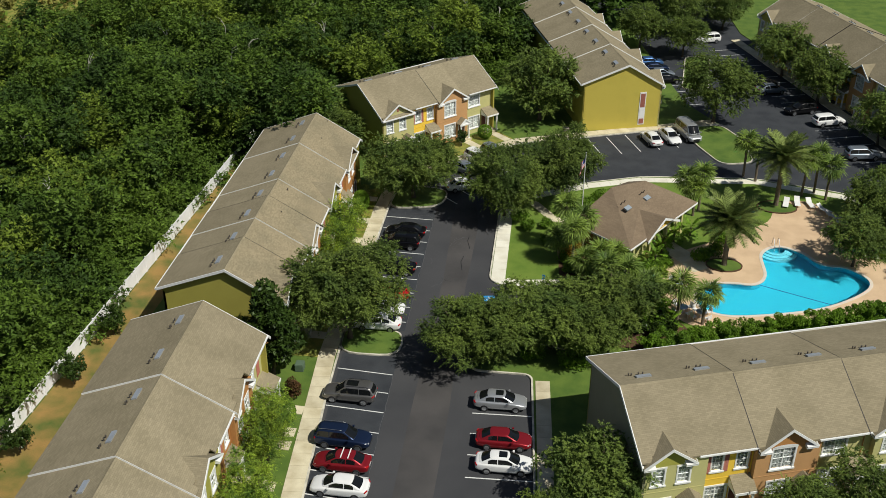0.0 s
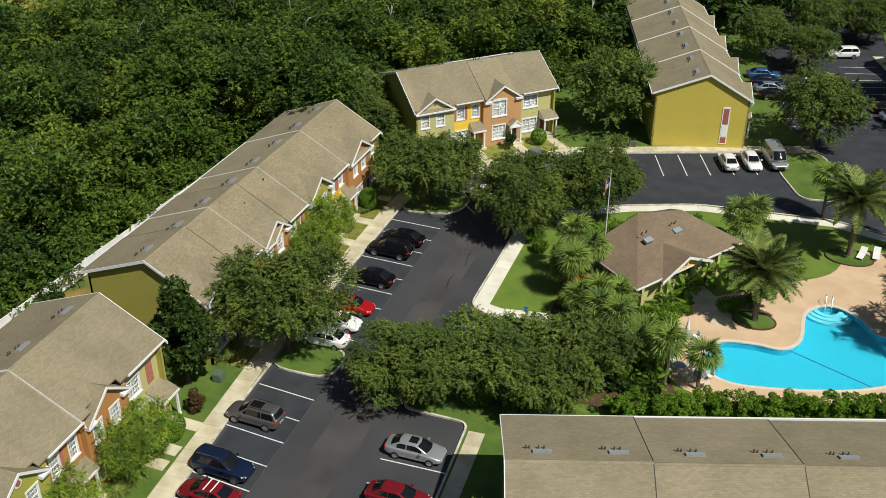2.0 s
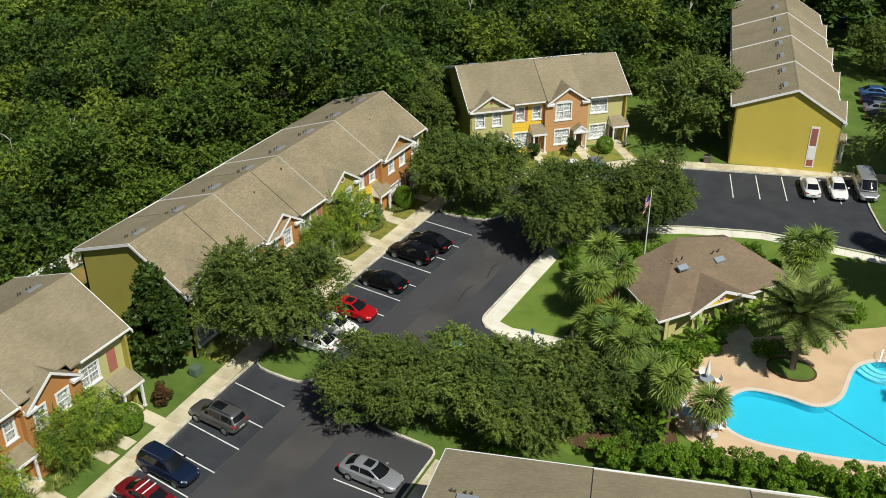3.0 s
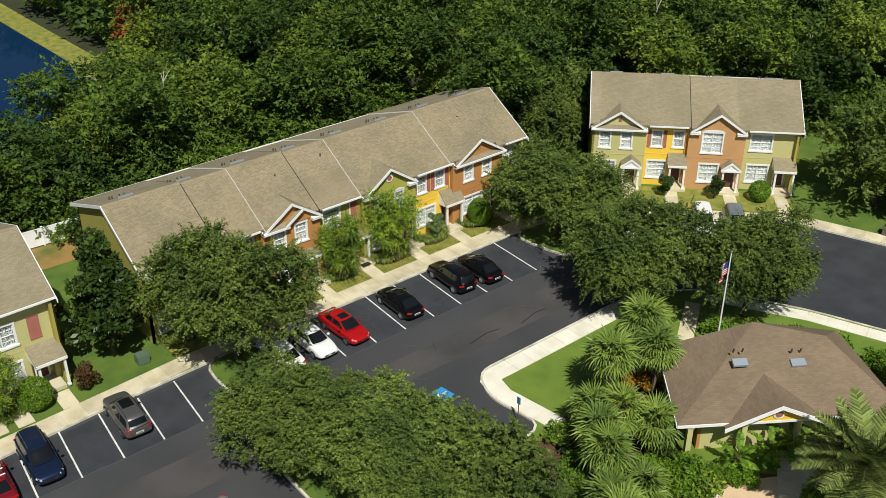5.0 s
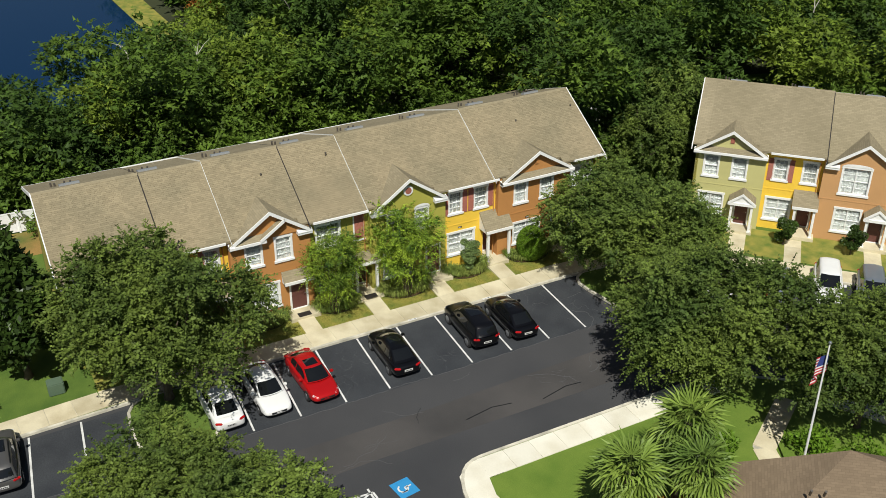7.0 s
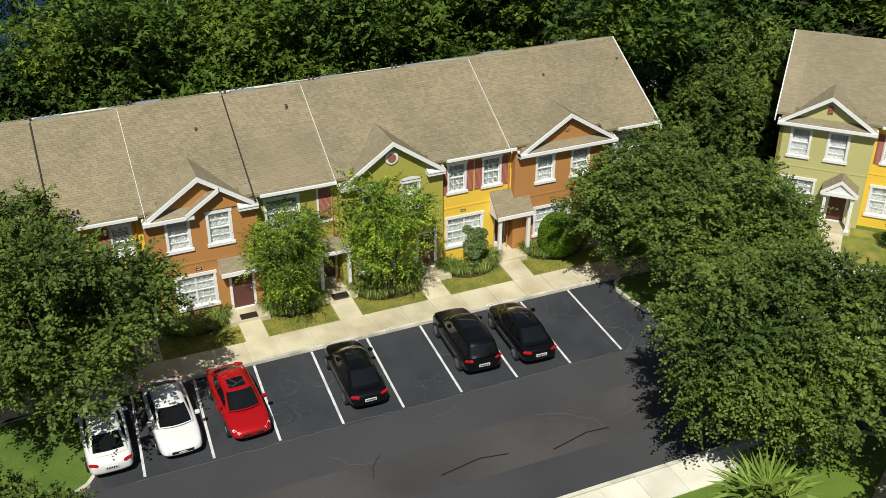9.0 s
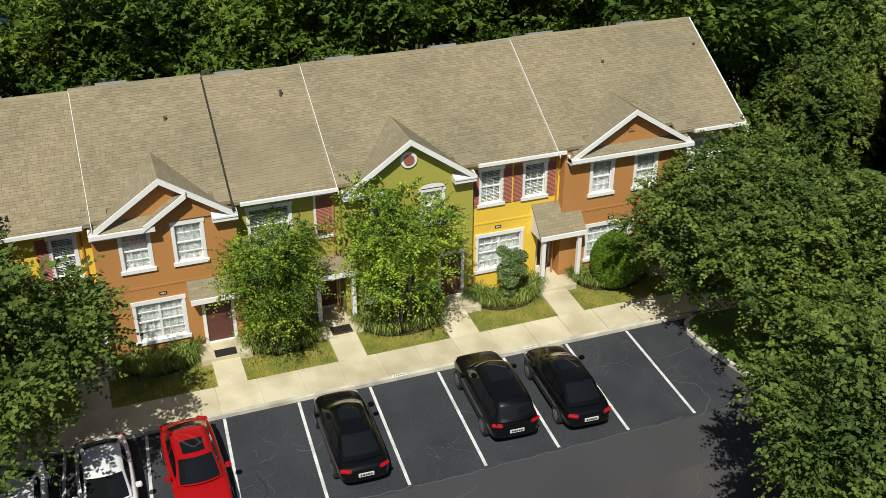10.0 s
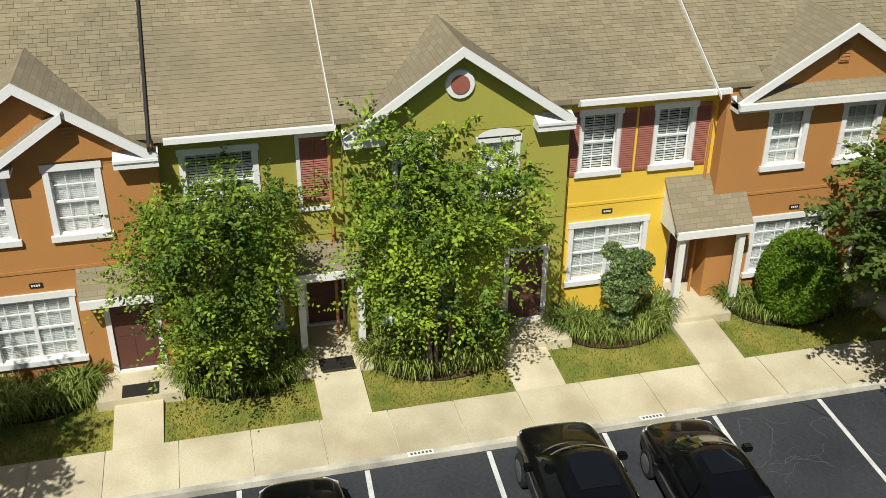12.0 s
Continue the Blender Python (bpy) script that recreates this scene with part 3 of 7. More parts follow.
def shutter(house, x0, x1, z0, z1, y):
    """A louvred shutter: one folded sheet with a thick rim."""
    bm = bmesh.new()
    prof = [(y, z0), (y - 0.045, z0), (y - 0.045, z0 + 0.07)]
    z = z0 + 0.07
    while z < z1 - 0.12:
        prof += [(y - 0.046, z + 0.008), (y - 0.016, z + 0.055)]
        z += 0.06
    prof += [(y - 0.045, z1 - 0.07), (y - 0.045, z1), (y, z1)]
    a, b = [bm.verts.new((x0, *p)) for p in prof], [bm.verts.new((x1, *p)) for p in prof]
    for i in range(len(prof) - 1):
        bm.faces.new((a[i], b[i], b[i + 1], a[i + 1]))
    bm.faces.new(a)
    bm.faces.new(b[::-1])
    bmesh.ops.recalc_face_normals(bm, faces=bm.faces)
    part("shutter", bm, M["shutter"], house)


def uv_roof(bm):
    """UV in metres along and up each slope."""
    lay = bm.loops.layers.uv.verify()
    bm.normal_update()
    for f in bm.faces:
        n = f.normal
        a = Vector((-n.y, n.x, 0))
        a = a.normalized() if a.length > 1e-3 else Vector((1, 0, 0))
        b = n.cross(a)
        for l in f.loops:
            l[lay].uv = (l.vert.co.dot(a), l.vert.co.dot(b))


def gable(house, x0, x1, y, ze, zp, wall, vent="square", closed=False):
    """A front gable: its wall, two roof planes back to the main slope, white rakes and short returns."""
    xc = (x0 + x1) / 2
    yb = Y_EAVE + (zp - EAVE) / SLOPE + 0.25
    ov = y - 0.34
    bm = bmesh.new()
    w = (x1 - x0) / 2
    s = (zp - ze) / w
    y -= 0.012
    vs = [(x0 + 0.1, y, ze - 0.25), (x1 - 0.1, y, ze - 0.25), (x1 - 0.1, y, ze + 0.0), (xc, y, zp - 0.12), (x0 + 0.1, y, ze + 0.0)]
    f = [bm.verts.new(p) for p in vs]
    g = [bm.verts.new((p[0], p[1] + 0.18, p[2])) for p in vs]
    bm.faces.new(f)
    bm.faces.new(g[::-1])
    for i in range(5):
        bm.faces.new((f[i], g[i], g[(i + 1) % 5], f[(i + 1) % 5]))
    part("gable_wall", bm, wall, house)
    bm = bmesh.new()
    o = 0.06
    slab(bm, [(x0 - o, ov, ze - o * s), (xc, ov, zp), (xc, yb, zp), (x0 - o, Y_EAVE + 0.35, ze - o * s)], 0.1)
    slab(bm, [(xc, ov, zp), (x1 + o, ov, ze - o * s), (x1 + o, Y_EAVE + 0.35, ze - o * s), (xc, yb, zp)], 0.1)
    bmesh.ops.recalc_face_normals(bm, faces=bm.faces)
    uv_roof(bm)
    part("gable_roof", bm, M["roof"], house)
    for sx, x in ((-1, x0 - o), (1, x1 + o)):
        bm = bmesh.new()
        d = Vector((xc - x, 0, zp - ze + o * s))
        n = Vector((-d.z, 0, d.x)).normalized() * (1 if d.x > 0 else -1)
        for dz0, dz1, yy in ((0.01, -0.18, ov - 0.05),):
            a, b = Vector((x, yy, ze - o * s)), Vector((xc, yy, zp))
            q = [a + n * dz0, b + Vector((0, 0, dz0 * 1.2)), b + Vector((0, 0, dz1 * 1.2)), a + n * dz1]
            f = [bm.verts.new(p) for p in q]
            g = [bm.verts.new(p + Vector((0, 0.07, 0))) for p in q]
            bm.faces.new(f)
            bm.faces.new(g[::-1])
            for i in range(4):
                bm.faces.new((f[i], g[i], g[(i + 1) % 4], f[(i + 1) % 4]))
        bmesh.ops.recalc_face_normals(bm, faces=bm.faces)
        part("rake_board", bm, M["white"], house)
        bm = bmesh.new()
        xi = x - sx * 0.95
        box(bm, min(x, xi), max(x, xi), ov - 0.02, y + 0.02, ze - o * s - 0.26, ze - o * s - 0.06)
        slab(bm, [(min(x, xi), ov - 0.06, ze - o * s - 0.05), (max(x, xi), ov - 0.06, ze - o * s - 0.05), (max(x, xi), y + 0.02, ze - o * s + 0.08), (min(x, xi), y + 0.02, ze - o * s + 0.08)], 0.06)
        part("eave_return", bm, M["white"], house)
    if closed:
        xe = x1 - 0.1 if closed is True else closed
        bm = bmesh.new()
        slab(bm, [(x0 + 0.1, ov - 0.02, ze - o * s + 0.02), (xe, ov - 0.02, ze - o * s + 0.02), (xe, y + 0.02, ze + 0.26), (x0 + 0.1, y + 0.02, ze + 0.26)], 0.1)
        bmesh.ops.recalc_face_normals(bm, faces=bm.faces)
        uv_roof(bm)
        part("skirt_roof", bm, M["roof"], house)
        bm = bmesh.new()
        xe = x1 + o if closed is True else closed
        box(bm, x0 - o, xe, ov - 0.13, ov - 0.03, ze - o * s - 0.17, ze - o * s - 0.01)
        box(bm, x0 - o, xe, ov - 0.02, y + 0.01, ze - o * s - 0.16, ze - o * s - 0.10)
        part("gable_gutter", bm, M["white"], house)
    if vent == "round":
        for rad, mt, yy, nm in ((0.36, "white", 0.04, "vent_ring"), (0.23, "shutter", 0.07, "round_vent")):
            bm = bmesh.new()
            bmesh.ops.create_cone(bm, cap_ends=True, segments=20, radius1=rad, radius2=rad * 0.94, depth=0.06, matrix=Matrix.Translation((xc, y - yy, zp - 0.95)) @ Matrix.Rotation(radians(90), 4, "X"))
            part(nm, bm, M[mt], house)
    elif vent == "square":
        bm = bmesh.new()
        box(bm, xc - 0.14, xc + 0.14, y - 0.05, y, zp - 1.05, zp - 0.62)
        for k in range(4):
            box(bm, xc - 0.12, xc + 0.12, y - 0.07, y - 0.045, zp - 1.0 + 0.09 * k, zp - 0.96 + 0.09 * k)
        part("gable_vent", bm, M["shutter"] if wall is not M["brown"] else M["brown"], house)


def portico(house, x0, x1, y0, y1, ze=2.75, zt=3.55, posts=True, peaked=False):
    """A porch roof from the wall at y1 out to y0, on white posts, above a concrete landing."""
    bm = bmesh.new()
    if peaked:
        xc = (x0 + x1) / 2
        slab(bm, [(x0, y0, ze), (xc, y0, zt), (xc, y1, zt), (x0, y1, ze)], 0.1)
        slab(bm, [(xc, y0, zt), (x1, y0, ze), (x1, y1, ze), (xc, y1, zt)], 0.1)
    else:
        slab(bm, [(x0, y0, ze), (x1, y0, ze), (x1, y1, zt), (x0, y1, zt)], 0.1)
    bmesh.ops.recalc_face_normals(bm, faces=bm.faces)
    uv_roof(bm)
    part("porch_roof", bm, M["roof"], house)
    bm = bmesh.new()
    box(bm, x0 + 0.02, x1 - 0.02, y0 - 0.07, y0 + 0.12, ze - 0.22, ze - 0.02)
    if peaked:
        xc = (x0 + x1) / 2
        for a, b in (((x0 - 0.05, ze), (xc, zt)), ((xc, zt), (x1 + 0.05, ze))):
            vs = [(a[0], a[1]), (b[0], b[1]), (b[0], b[1] - 0.2), (a[0], a[1] - 0.2)]
            f = [bm.verts.new((p[0], y0 - 0.09, p[1])) for p in vs]
            g = [bm.verts.new((p[0], y0 - 0.02, p[1])) for p in vs]
            bm.faces.new(f)
            bm.faces.new(g[::-1])
            for i in range(4):
                bm.faces.new((f[i], g[i], g[(i + 1) % 4], f[(i + 1) % 4]))
        vs = [bm.verts.new(p) for p in ((x0 + 0.1, y0 + 0.02, ze - 0.05), (x1 - 0.1, y0 + 0.02, ze - 0.05), (xc, y0 + 0.02, zt - 0.1))]
        bm.faces.new(vs)
    else:
        for x in (x0 + 0.02, x1 - 0.1):
            vs = [(y0, ze - 0.2), (y1, ze - 0.2), (y1, zt - 0.12), (y0, ze - 0.1)]
            f = [bm.verts.new((x, p[0], p[1])) for p in vs]
            g = [bm.verts.new((x + 0.08, p[0], p[1])) for p in vs]
            bm.faces.new(f)
            bm.faces.new(g[::-1])
            for i in range(4):
                bm.faces.new((f[i], g[i], g[(i + 1) % 4], f[(i + 1) % 4]))
    bmesh.ops.recalc_face_normals(bm, faces=bm.faces)
    part("porch_beam", bm, M["white"], house)
    if posts:
        for x in (x0 + 0.16, x1 - 0.3):
            bm = bmesh.new()
            box(bm, x, x + 0.17, y0 + 0.06, y0 + 0.23, 0.3, ze - 0.2)
            box(bm, x - 0.04, x + 0.21, y0 + 0.02, y0 + 0.27, 0.28, 0.42)
            box(bm, x - 0.03, x + 0.20, y0 + 0.03, y0 + 0.26, ze - 0.34, ze - 0.2)
            part("porch_post", bm, M["white"], house)


def landing(house, x0, x1, y0, y1):
    bm = bmesh.new()
    box(bm, x0, x1, y0, y1, 0.0, 0.36)
    part("porch_landing", bm, M["concrete"], house)


def roof_slope(house, pts):
    bm = bmesh.new()
    slab(bm, pts, 0.14)
    bmesh.ops.recalc_face_normals(bm, faces=bm.faces)
    uv_roof(bm)
    part("roof_slope", bm, M["roof"], house)


def townhouses(name, m, length, sections, gables, steps, label, end="olive"):
    """A row of houses. Local x runs along the front, y inwards, z up. steps: where the roof changes level."""
    house = tagged(empty(name, m), label, "townhouses", "townhouse rows")
    for s in sections:
        x0, x1, y, colour = s["x0"], s["x1"], s["y"], M[s["c"]]
        holes = [(w[0], w[1], w[2], w[3]) for w in s.get("win", ())]
        d = s.get("door")
        dy = s.get("dy", y)
        if d and dy > y:
            holes.append((d[0] - 0.35, d[1] + 0.35, 0.3, 2.75))
        if d and dy == y:
            holes.append((d[0], d[1], 0.36, 2.42))
        bm = bmesh.new()
        holed_wall(bm, x0, x1, -0.1, EAVE + (0.14 if y > 0.2 else 0.05), y, 0.2, holes)
        part("wall", bm, colour, house)
        if s.get("base"):
            bm = bmesh.new()
            holed_wall(bm, x0 + 0.004, x1 - 0.004, -0.1, 0.75, y - 0.03, 0.028, [(d[0] - 0.36, d[1] + 0.36, -0.2, 0.9)] if d else [])
            part("stone_base", bm, M["stone"], house)
        for w in s.get("win", ()):
            window(house, w[0], w[1], w[2], w[3], y, w[4] if len(w) > 4 else 1, len(w) > 5, 0.066 if s.get("shut") and w[2] > 3 else 0.046)
        for w in s.get("shut", ()):
            shutter(house, *w, y)
        for a, b, c, d_ in s.get("trim", ()):
            bm = bmesh.new()
            for q in ((a, a + 0.09, c, d_), (b - 0.09, b, c, d_), (a + 0.09, b - 0.09, d_ - 0.09, d_), (a - 0.03, b + 0.03, c - 0.1, c)):
                box(bm, q[0], q[1], y - 0.05, y - 0.002, q[2], q[3])
            part("shutter_trim", bm, M["white"], house)
        if d:
            if dy > y:
                bm = bmesh.new()
                for a, b in ((d[0] - 0.4, d[0] - 0.35), (d[1] + 0.35, d[1] + 0.4)):
                    box(bm, a, b, y + 0.2, dy + 0.1, 0.0, 2.8)
                box(bm, d[0] - 0.35, d[1] + 0.35, dy, dy + 0.1, 2.45, 2.8)
                for a, b in ((d[0] - 0.35, d[0] - 0.12), (d[1] + 0.12, d[1] + 0.35)):
                    box(bm, a, b, dy, dy + 0.1, 0.0, 2.45)
                part("entry_wall", bm, colour, house)
            door(house, d[0], d[1], 0.38, 2.42, dy)
            a, b = d[0] - 0.5, d[1] + 0.5
            landing(house, a, b, y - 1.35 if not s.get("near") else y - 1.15, dy + 0.1)
            if s.get("porch"):
                portico(house, *s["porch"])
        if s.get("band", True):
            bm = bmesh.new()
            box(bm, x0 + 0.01, x1 - 0.01, y - 0.02, y - 0.001, 3.32, 3.40)
            part("wall_band", bm, colour, house)
        # near-black boards stand in for the shade of unlit rooms behind the openings
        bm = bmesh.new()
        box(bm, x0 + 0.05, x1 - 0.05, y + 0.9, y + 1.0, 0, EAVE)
        part("room_shade_board", bm, M["room_shade"], house)
    # returns where the front steps back
    for s, q in zip(sections, sections[1:]):
        if abs(s["y"] - q["y"]) > 0.05:
            front = s if s["y"] < q["y"] else q
            xa, xb = (s["x1"] - 0.2, s["x1"] - 0.003) if front is s else (q["x0"] + 0.003, q["x0"] + 0.2)
            bm = bmesh.new()
            box(bm, xa, xb, min(s["y"], q["y"]) + 0.203, max(s["y"], q["y"]) + 0.6, -0.1, EAVE + 0.04)
            part("return_wall", bm, M[front["c"]], house)
    # end and rear walls
    ya = min(s["y"] for s in sections)
    for x, low in ((0.3, 0.0), (length - 0.5, min(0.0, sum(q[1] for q in steps)))):
        bm = bmesh.new()
        prof = [(ya, -0.1), (Y_BACK, -0.1), (Y_BACK, REAR + low + 0.02), (Y_RIDGE, RIDGE + low - 0.12), (ya, EAVE + low + 0.16)]
        f = [bm.verts.new((x, p[0], p[1])) for p in prof]
        g = [bm.verts.new((x + 0.2, p[0], p[1])) for p in prof]
        bm.faces.new(f)
        bm.faces.new(g[::-1])
        for i in range(5):
            bm.faces.new((f[i], g[i], g[(i + 1) % 5], f[(i + 1) % 5]))
        bmesh.ops.recalc_face_normals(bm, faces=bm.faces)
        part("end_wall", bm, M[end], house)
    bm = bmesh.new()
    box(bm, 0.3, length - 0.3, Y_BACK - 0.2, Y_BACK, -0.1, REAR - 0.45)
    part("rear_wall", bm, M["olive"], house)
    # roof, one pair of slopes for each level
    cuts = [0.0] + [s[0] for s in steps] + [length]
    level, lev = 0.0, []
    for i, a in enumerate(cuts[:-1]):
        if i:
            level += steps[i - 1][1]
        lev.append(level)
        b = cuts[i + 1]
        z = level
        edge = sorted({a, b, *[min(max(g, a), b) for q in gables for g in (q[0] + 0.7, q[1] - 0.7)]})
        for p0, p1 in zip(edge, edge[1:]):
            if p1 - p0 < 0.02:
                continue
            yl = 0.3 if any(q[0] + 0.6 < (p0 + p1) / 2 < q[1] - 0.6 for q in gables) else Y_EAVE + SETBACK
            zl = EAVE + SLOPE * (yl - Y_EAVE) + z
            roof_slope(house, [(p0, yl, zl), (p1, yl, zl), (p1, Y_RIDGE, RIDGE + z), (p0, Y_RIDGE, RIDGE + z)])
        roof_slope(house, [(a, Y_RIDGE, RIDGE + z), (b, Y_RIDGE, RIDGE + z), (b, Y_REAR, REAR + z), (a, Y_REAR, REAR + z)])
        bm = bmesh.new()
        ribs = [(a, Y_RIDGE - 0.14, RIDGE + z - 0.075), (b, Y_RIDGE - 0.14, RIDGE + z - 0.075), (b, Y_RIDGE, RIDGE + z + 0.03), (a, Y_RIDGE, RIDGE + z + 0.03)]
        slab(bm, ribs, 0.02)
        ribs = [(a, Y_RIDGE, RIDGE + z + 0.03), (b, Y_RIDGE, RIDGE + z + 0.03), (b, Y_RIDGE + 0.14, RIDGE + z - 0.035), (a, Y_RIDGE + 0.14, RIDGE + z - 0.035)]
        slab(bm, ribs, 0.02)
        uv_roof(bm)
        part("ridge_cap", bm, M["roof"], house)
    for (x, dz), l0, l1 in zip(steps, lev, lev[1:]):
        bm = bmesh.new()
        hi, lo = max(l0, l1) + 0.004, min(l0, l1) - 0.02
        xa, xb = (x - 0.006, x + 0.012) if dz > 0 else (x - 0.035, x + 0.03)
        for prof in (((Y_EAVE - 0.04, EAVE), (Y_RIDGE, RIDGE)), ((Y_RIDGE, RIDGE), (Y_REAR, REAR))):
            (ya_, za), (yb_, zb) = prof
            q = [(ya_, za + lo), (yb_, zb + lo), (yb_, zb + hi), (ya_, za + hi)]
            f = [bm.verts.new((xa, *p)) for p in q]
            g = [bm.verts.new((xb, *p)) for p in q]
            bm.faces.new(f)
            bm.faces.new(g[::-1])
            for i in range(4):
                bm.faces.new((f[i], g[i], g[(i + 1) % 4], f[(i + 1) % 4]))
        bmesh.ops.recalc_face_normals(bm, faces=bm.faces)
        # downward steps are coloured near-black for the shade on their sunless face
        part("step_flashing", bm, M["white"] if dz > 0 else M["dark_metal"], house)
    # gutters along the front where no gable stands, rakes at the ends
    spans, x = [], 0.0
    for g in sorted(gables, key=lambda g: g[0]):
        if g[0] - 0.2 > x:
            spans.append((x, g[0] - 0.2))
        x = g[1] + 0.2
    if x < length:
        spans.append((x, length))
    for a, b in spans:
        bm = bmesh.new()
        z = 0.0
        for c, l in zip(cuts, lev):
            if c <= (a + b) / 2:
                z = l
        ye, ze = Y_EAVE + SETBACK, EAVE + SLOPE * SETBACK + z
        box(bm, a, b, ye - 0.13, ye - 0.01, ze - 0.16, ze - 0.035)
        box(bm, a, b, ye - 0.01, ye + 0.02, ze - 0.20, ze - 0.145)
        part("gutter", bm, M["white"], house)
        bm = bmesh.new()
        box(bm, a, b, ye + 0.02, 0.55, ze - 0.22, ze - 0.16)
        part("soffit", bm, M["white"], house)
        if b - a > 2.5:
            bm = bmesh.new()
            yy = max(s["y"] for s in sections if s["x0"] < b and s["x1"] > a)
            tube(bm, [(b - 0.12, Y_EAVE + SETBACK - 0.06, EAVE), (b - 0.12, yy - 0.06, EAVE - 0.5), (b - 0.12, yy - 0.06, 0.3)], [0.04] * 3, 6)
            part("downpipe", bm, M["brown"], house)
    for x, dx, l in ((0.0, -0.06, lev[0]), (length, 0.0, lev[-1])):
        bm = bmesh.new()
        for (ya_, za), (yb_, zb) in (((Y_EAVE, EAVE), (Y_RIDGE, RIDGE)), ((Y_RIDGE, RIDGE), (Y_REAR, REAR))):
            q = [(ya_, za + l - 0.24), (yb_, zb + l - 0.24), (yb_, zb + l + 0.02), (ya_, za + l + 0.02)]
            f = [bm.verts.new((x + dx, *p)) for p in q]
            g = [bm.verts.new((x + dx + 0.06, *p)) for p in q]
            bm.faces.new(f)
            bm.faces.new(g[::-1])
            for i in range(4):
                bm.faces.new((f[i], g[i], g[(i + 1) % 4], f[(i + 1) % 4]))
        bmesh.ops.recalc_face_normals(bm, faces=bm.faces)
        part("end_rake", bm, M["white"], house)
    bm = bmesh.new()
    box(bm, 0, length, Y_REAR, Y_REAR + 0.12, REAR - 0.2, REAR - 0.04)
    part("rear_gutter", bm, M["white"], house)
    for g in gables:
        gable(house, *g)
    # off-ridge vents on the rear slope, with small pipes beside them
    n = max(2, round(length / 4.6))
    for i in range(n):
        x = length * (i + 0.5) / n
        y = Y_RIDGE + 1.25
        z = RIDGE - (y - Y_RIDGE) * (RIDGE - REAR) / (Y_REAR - Y_RIDGE)
        for c, l in zip(cuts, lev):
            if c <= x:
                zz = z + l
        bm = bmesh.new()
        slab(bm, [(x - 0.6, y - 0.2, zz + 0.2), (x + 0.6, y - 0.2, zz + 0.2), (x + 0.6, y + 0.22, zz + 0.06), (x - 0.6, y + 0.22, zz + 0.06)], 0.15)
        bmesh.ops.recalc_face_normals(bm, faces=bm.faces)
        part("roof_vent", bm, M["vent_light"], house)
        for dx, h in ((-1.0, 0.24), (-0.78, 0.18), (-0.2, 0.2), (0.15, 0.18)):
            bm = bmesh.new()
            tube(bm, [(x + dx, y + 0.5, zz - 0.3), (x + dx, y + 0.5, zz + h - 0.14)], [0.065, 0.06], 7)
            part("vent_pipe", bm, M["vent_metal"], house)
    return house


# the row that the camera comes to; x along the front from its south end at y 75.2
Y0 = 75.2
b_sec = [
    dict(x0=0.3, x1=5.2, y=0.0, c="green", win=[(1.0, 1.95, 4.0, 5.6), (3.0, 3.95, 4.0, 5.6), (0.9, 2.9, 0.9, 2.6, 2)], door=(3.7, 4.6), near=True),
    dict(x0=5.2, x1=10.0, y=0.5, c="yellow", win=[(5.9, 6.8, 4.1, 5.7), (8.6, 9.4, 4.1, 5.7), (6.0, 7.9, 0.9, 2.6, 2)], shut=[(5.4, 5.85, 4.0, 5.75), (6.85, 7.3, 4.0, 5.75), (8.1, 8.55, 4.0, 5.75)], door=(8.65, 9.5), dy=1.0, porch=(8.1, 10.1, -0.45, 0.55)),
    dict(x0=10.0, x1=15.2, y=0.0, c="brown", win=[(11.0, 11.95, 4.18, 5.7), (12.91, 13.9, 4.18, 5.77), (11.1, 12.86, 0.99, 2.66, 2)], door=(13.66, 14.66), near=True, porch=(13.1, 15.15, -0.5, 0.02, 2.75, 3.35, False)),
    dict(x0=15.2, x1=19.3, y=0.4, c="olive", win=[(15.75, 17.3, 4.15, 5.68, 2), (15.8, 17.6, 0.9, 2.6, 2)], shut=[(18.36, 18.66, 4.22, 5.85), (18.68, 18.98, 4.22, 5.85)], trim=[(18.26, 19.08, 4.08, 5.95)], door=(18.35, 19.3 - 0.05), dy=1.0, porch=(17.85, 19.75, -0.45, 0.55, 2.75, 3.2)),
    dict(x0=19.3, x1=24.8, y=0.0, c="green", win=[(20.55, 21.4, 4.1, 5.5, 1, 1), (22.6, 23.45, 4.1, 5.5, 1, 1), (20.2, 22.0, 0.9, 2.6, 2)], door=(23.4, 24.3), near=True),
    dict(x0=24.8, x1=28.9, y=0.4, c="yellow", win=[(25.3, 26.2, 4.27, 5.8), (27.27, 28.2, 4.27, 5.8), (25.22, 27.2, 1.1, 2.72, 2)], shut=[(26.27, 26.68, 4.2, 5.88), (26.76, 27.18, 4.2, 5.88), (28.28, 28.68, 4.2, 5.88), (24.88, 25.22, 4.2, 5.88)], door=(28.3, 28.9 - 0.05), dy=1.0, porch=(27.65, 29.8, -0.6, 0.42, 2.8, 3.9)),
    dict(x0=28.9, x1=34.7, y=0.0, c="brown", win=[(30.22, 31.16, 4.11, 5.6), (32.33, 33.27, 4.11, 5.6), (30.22, 32.3, 0.94, 2.52, 2)], door=(33.4, 34.3), near=True),
    dict(x0=34.7, x1=37.2, y=0.5, c="cream", win=[(35.1, 36.9, 4.1, 5.6, 2), (35.2, 36.8, 0.9, 2.6, 2)]),
]
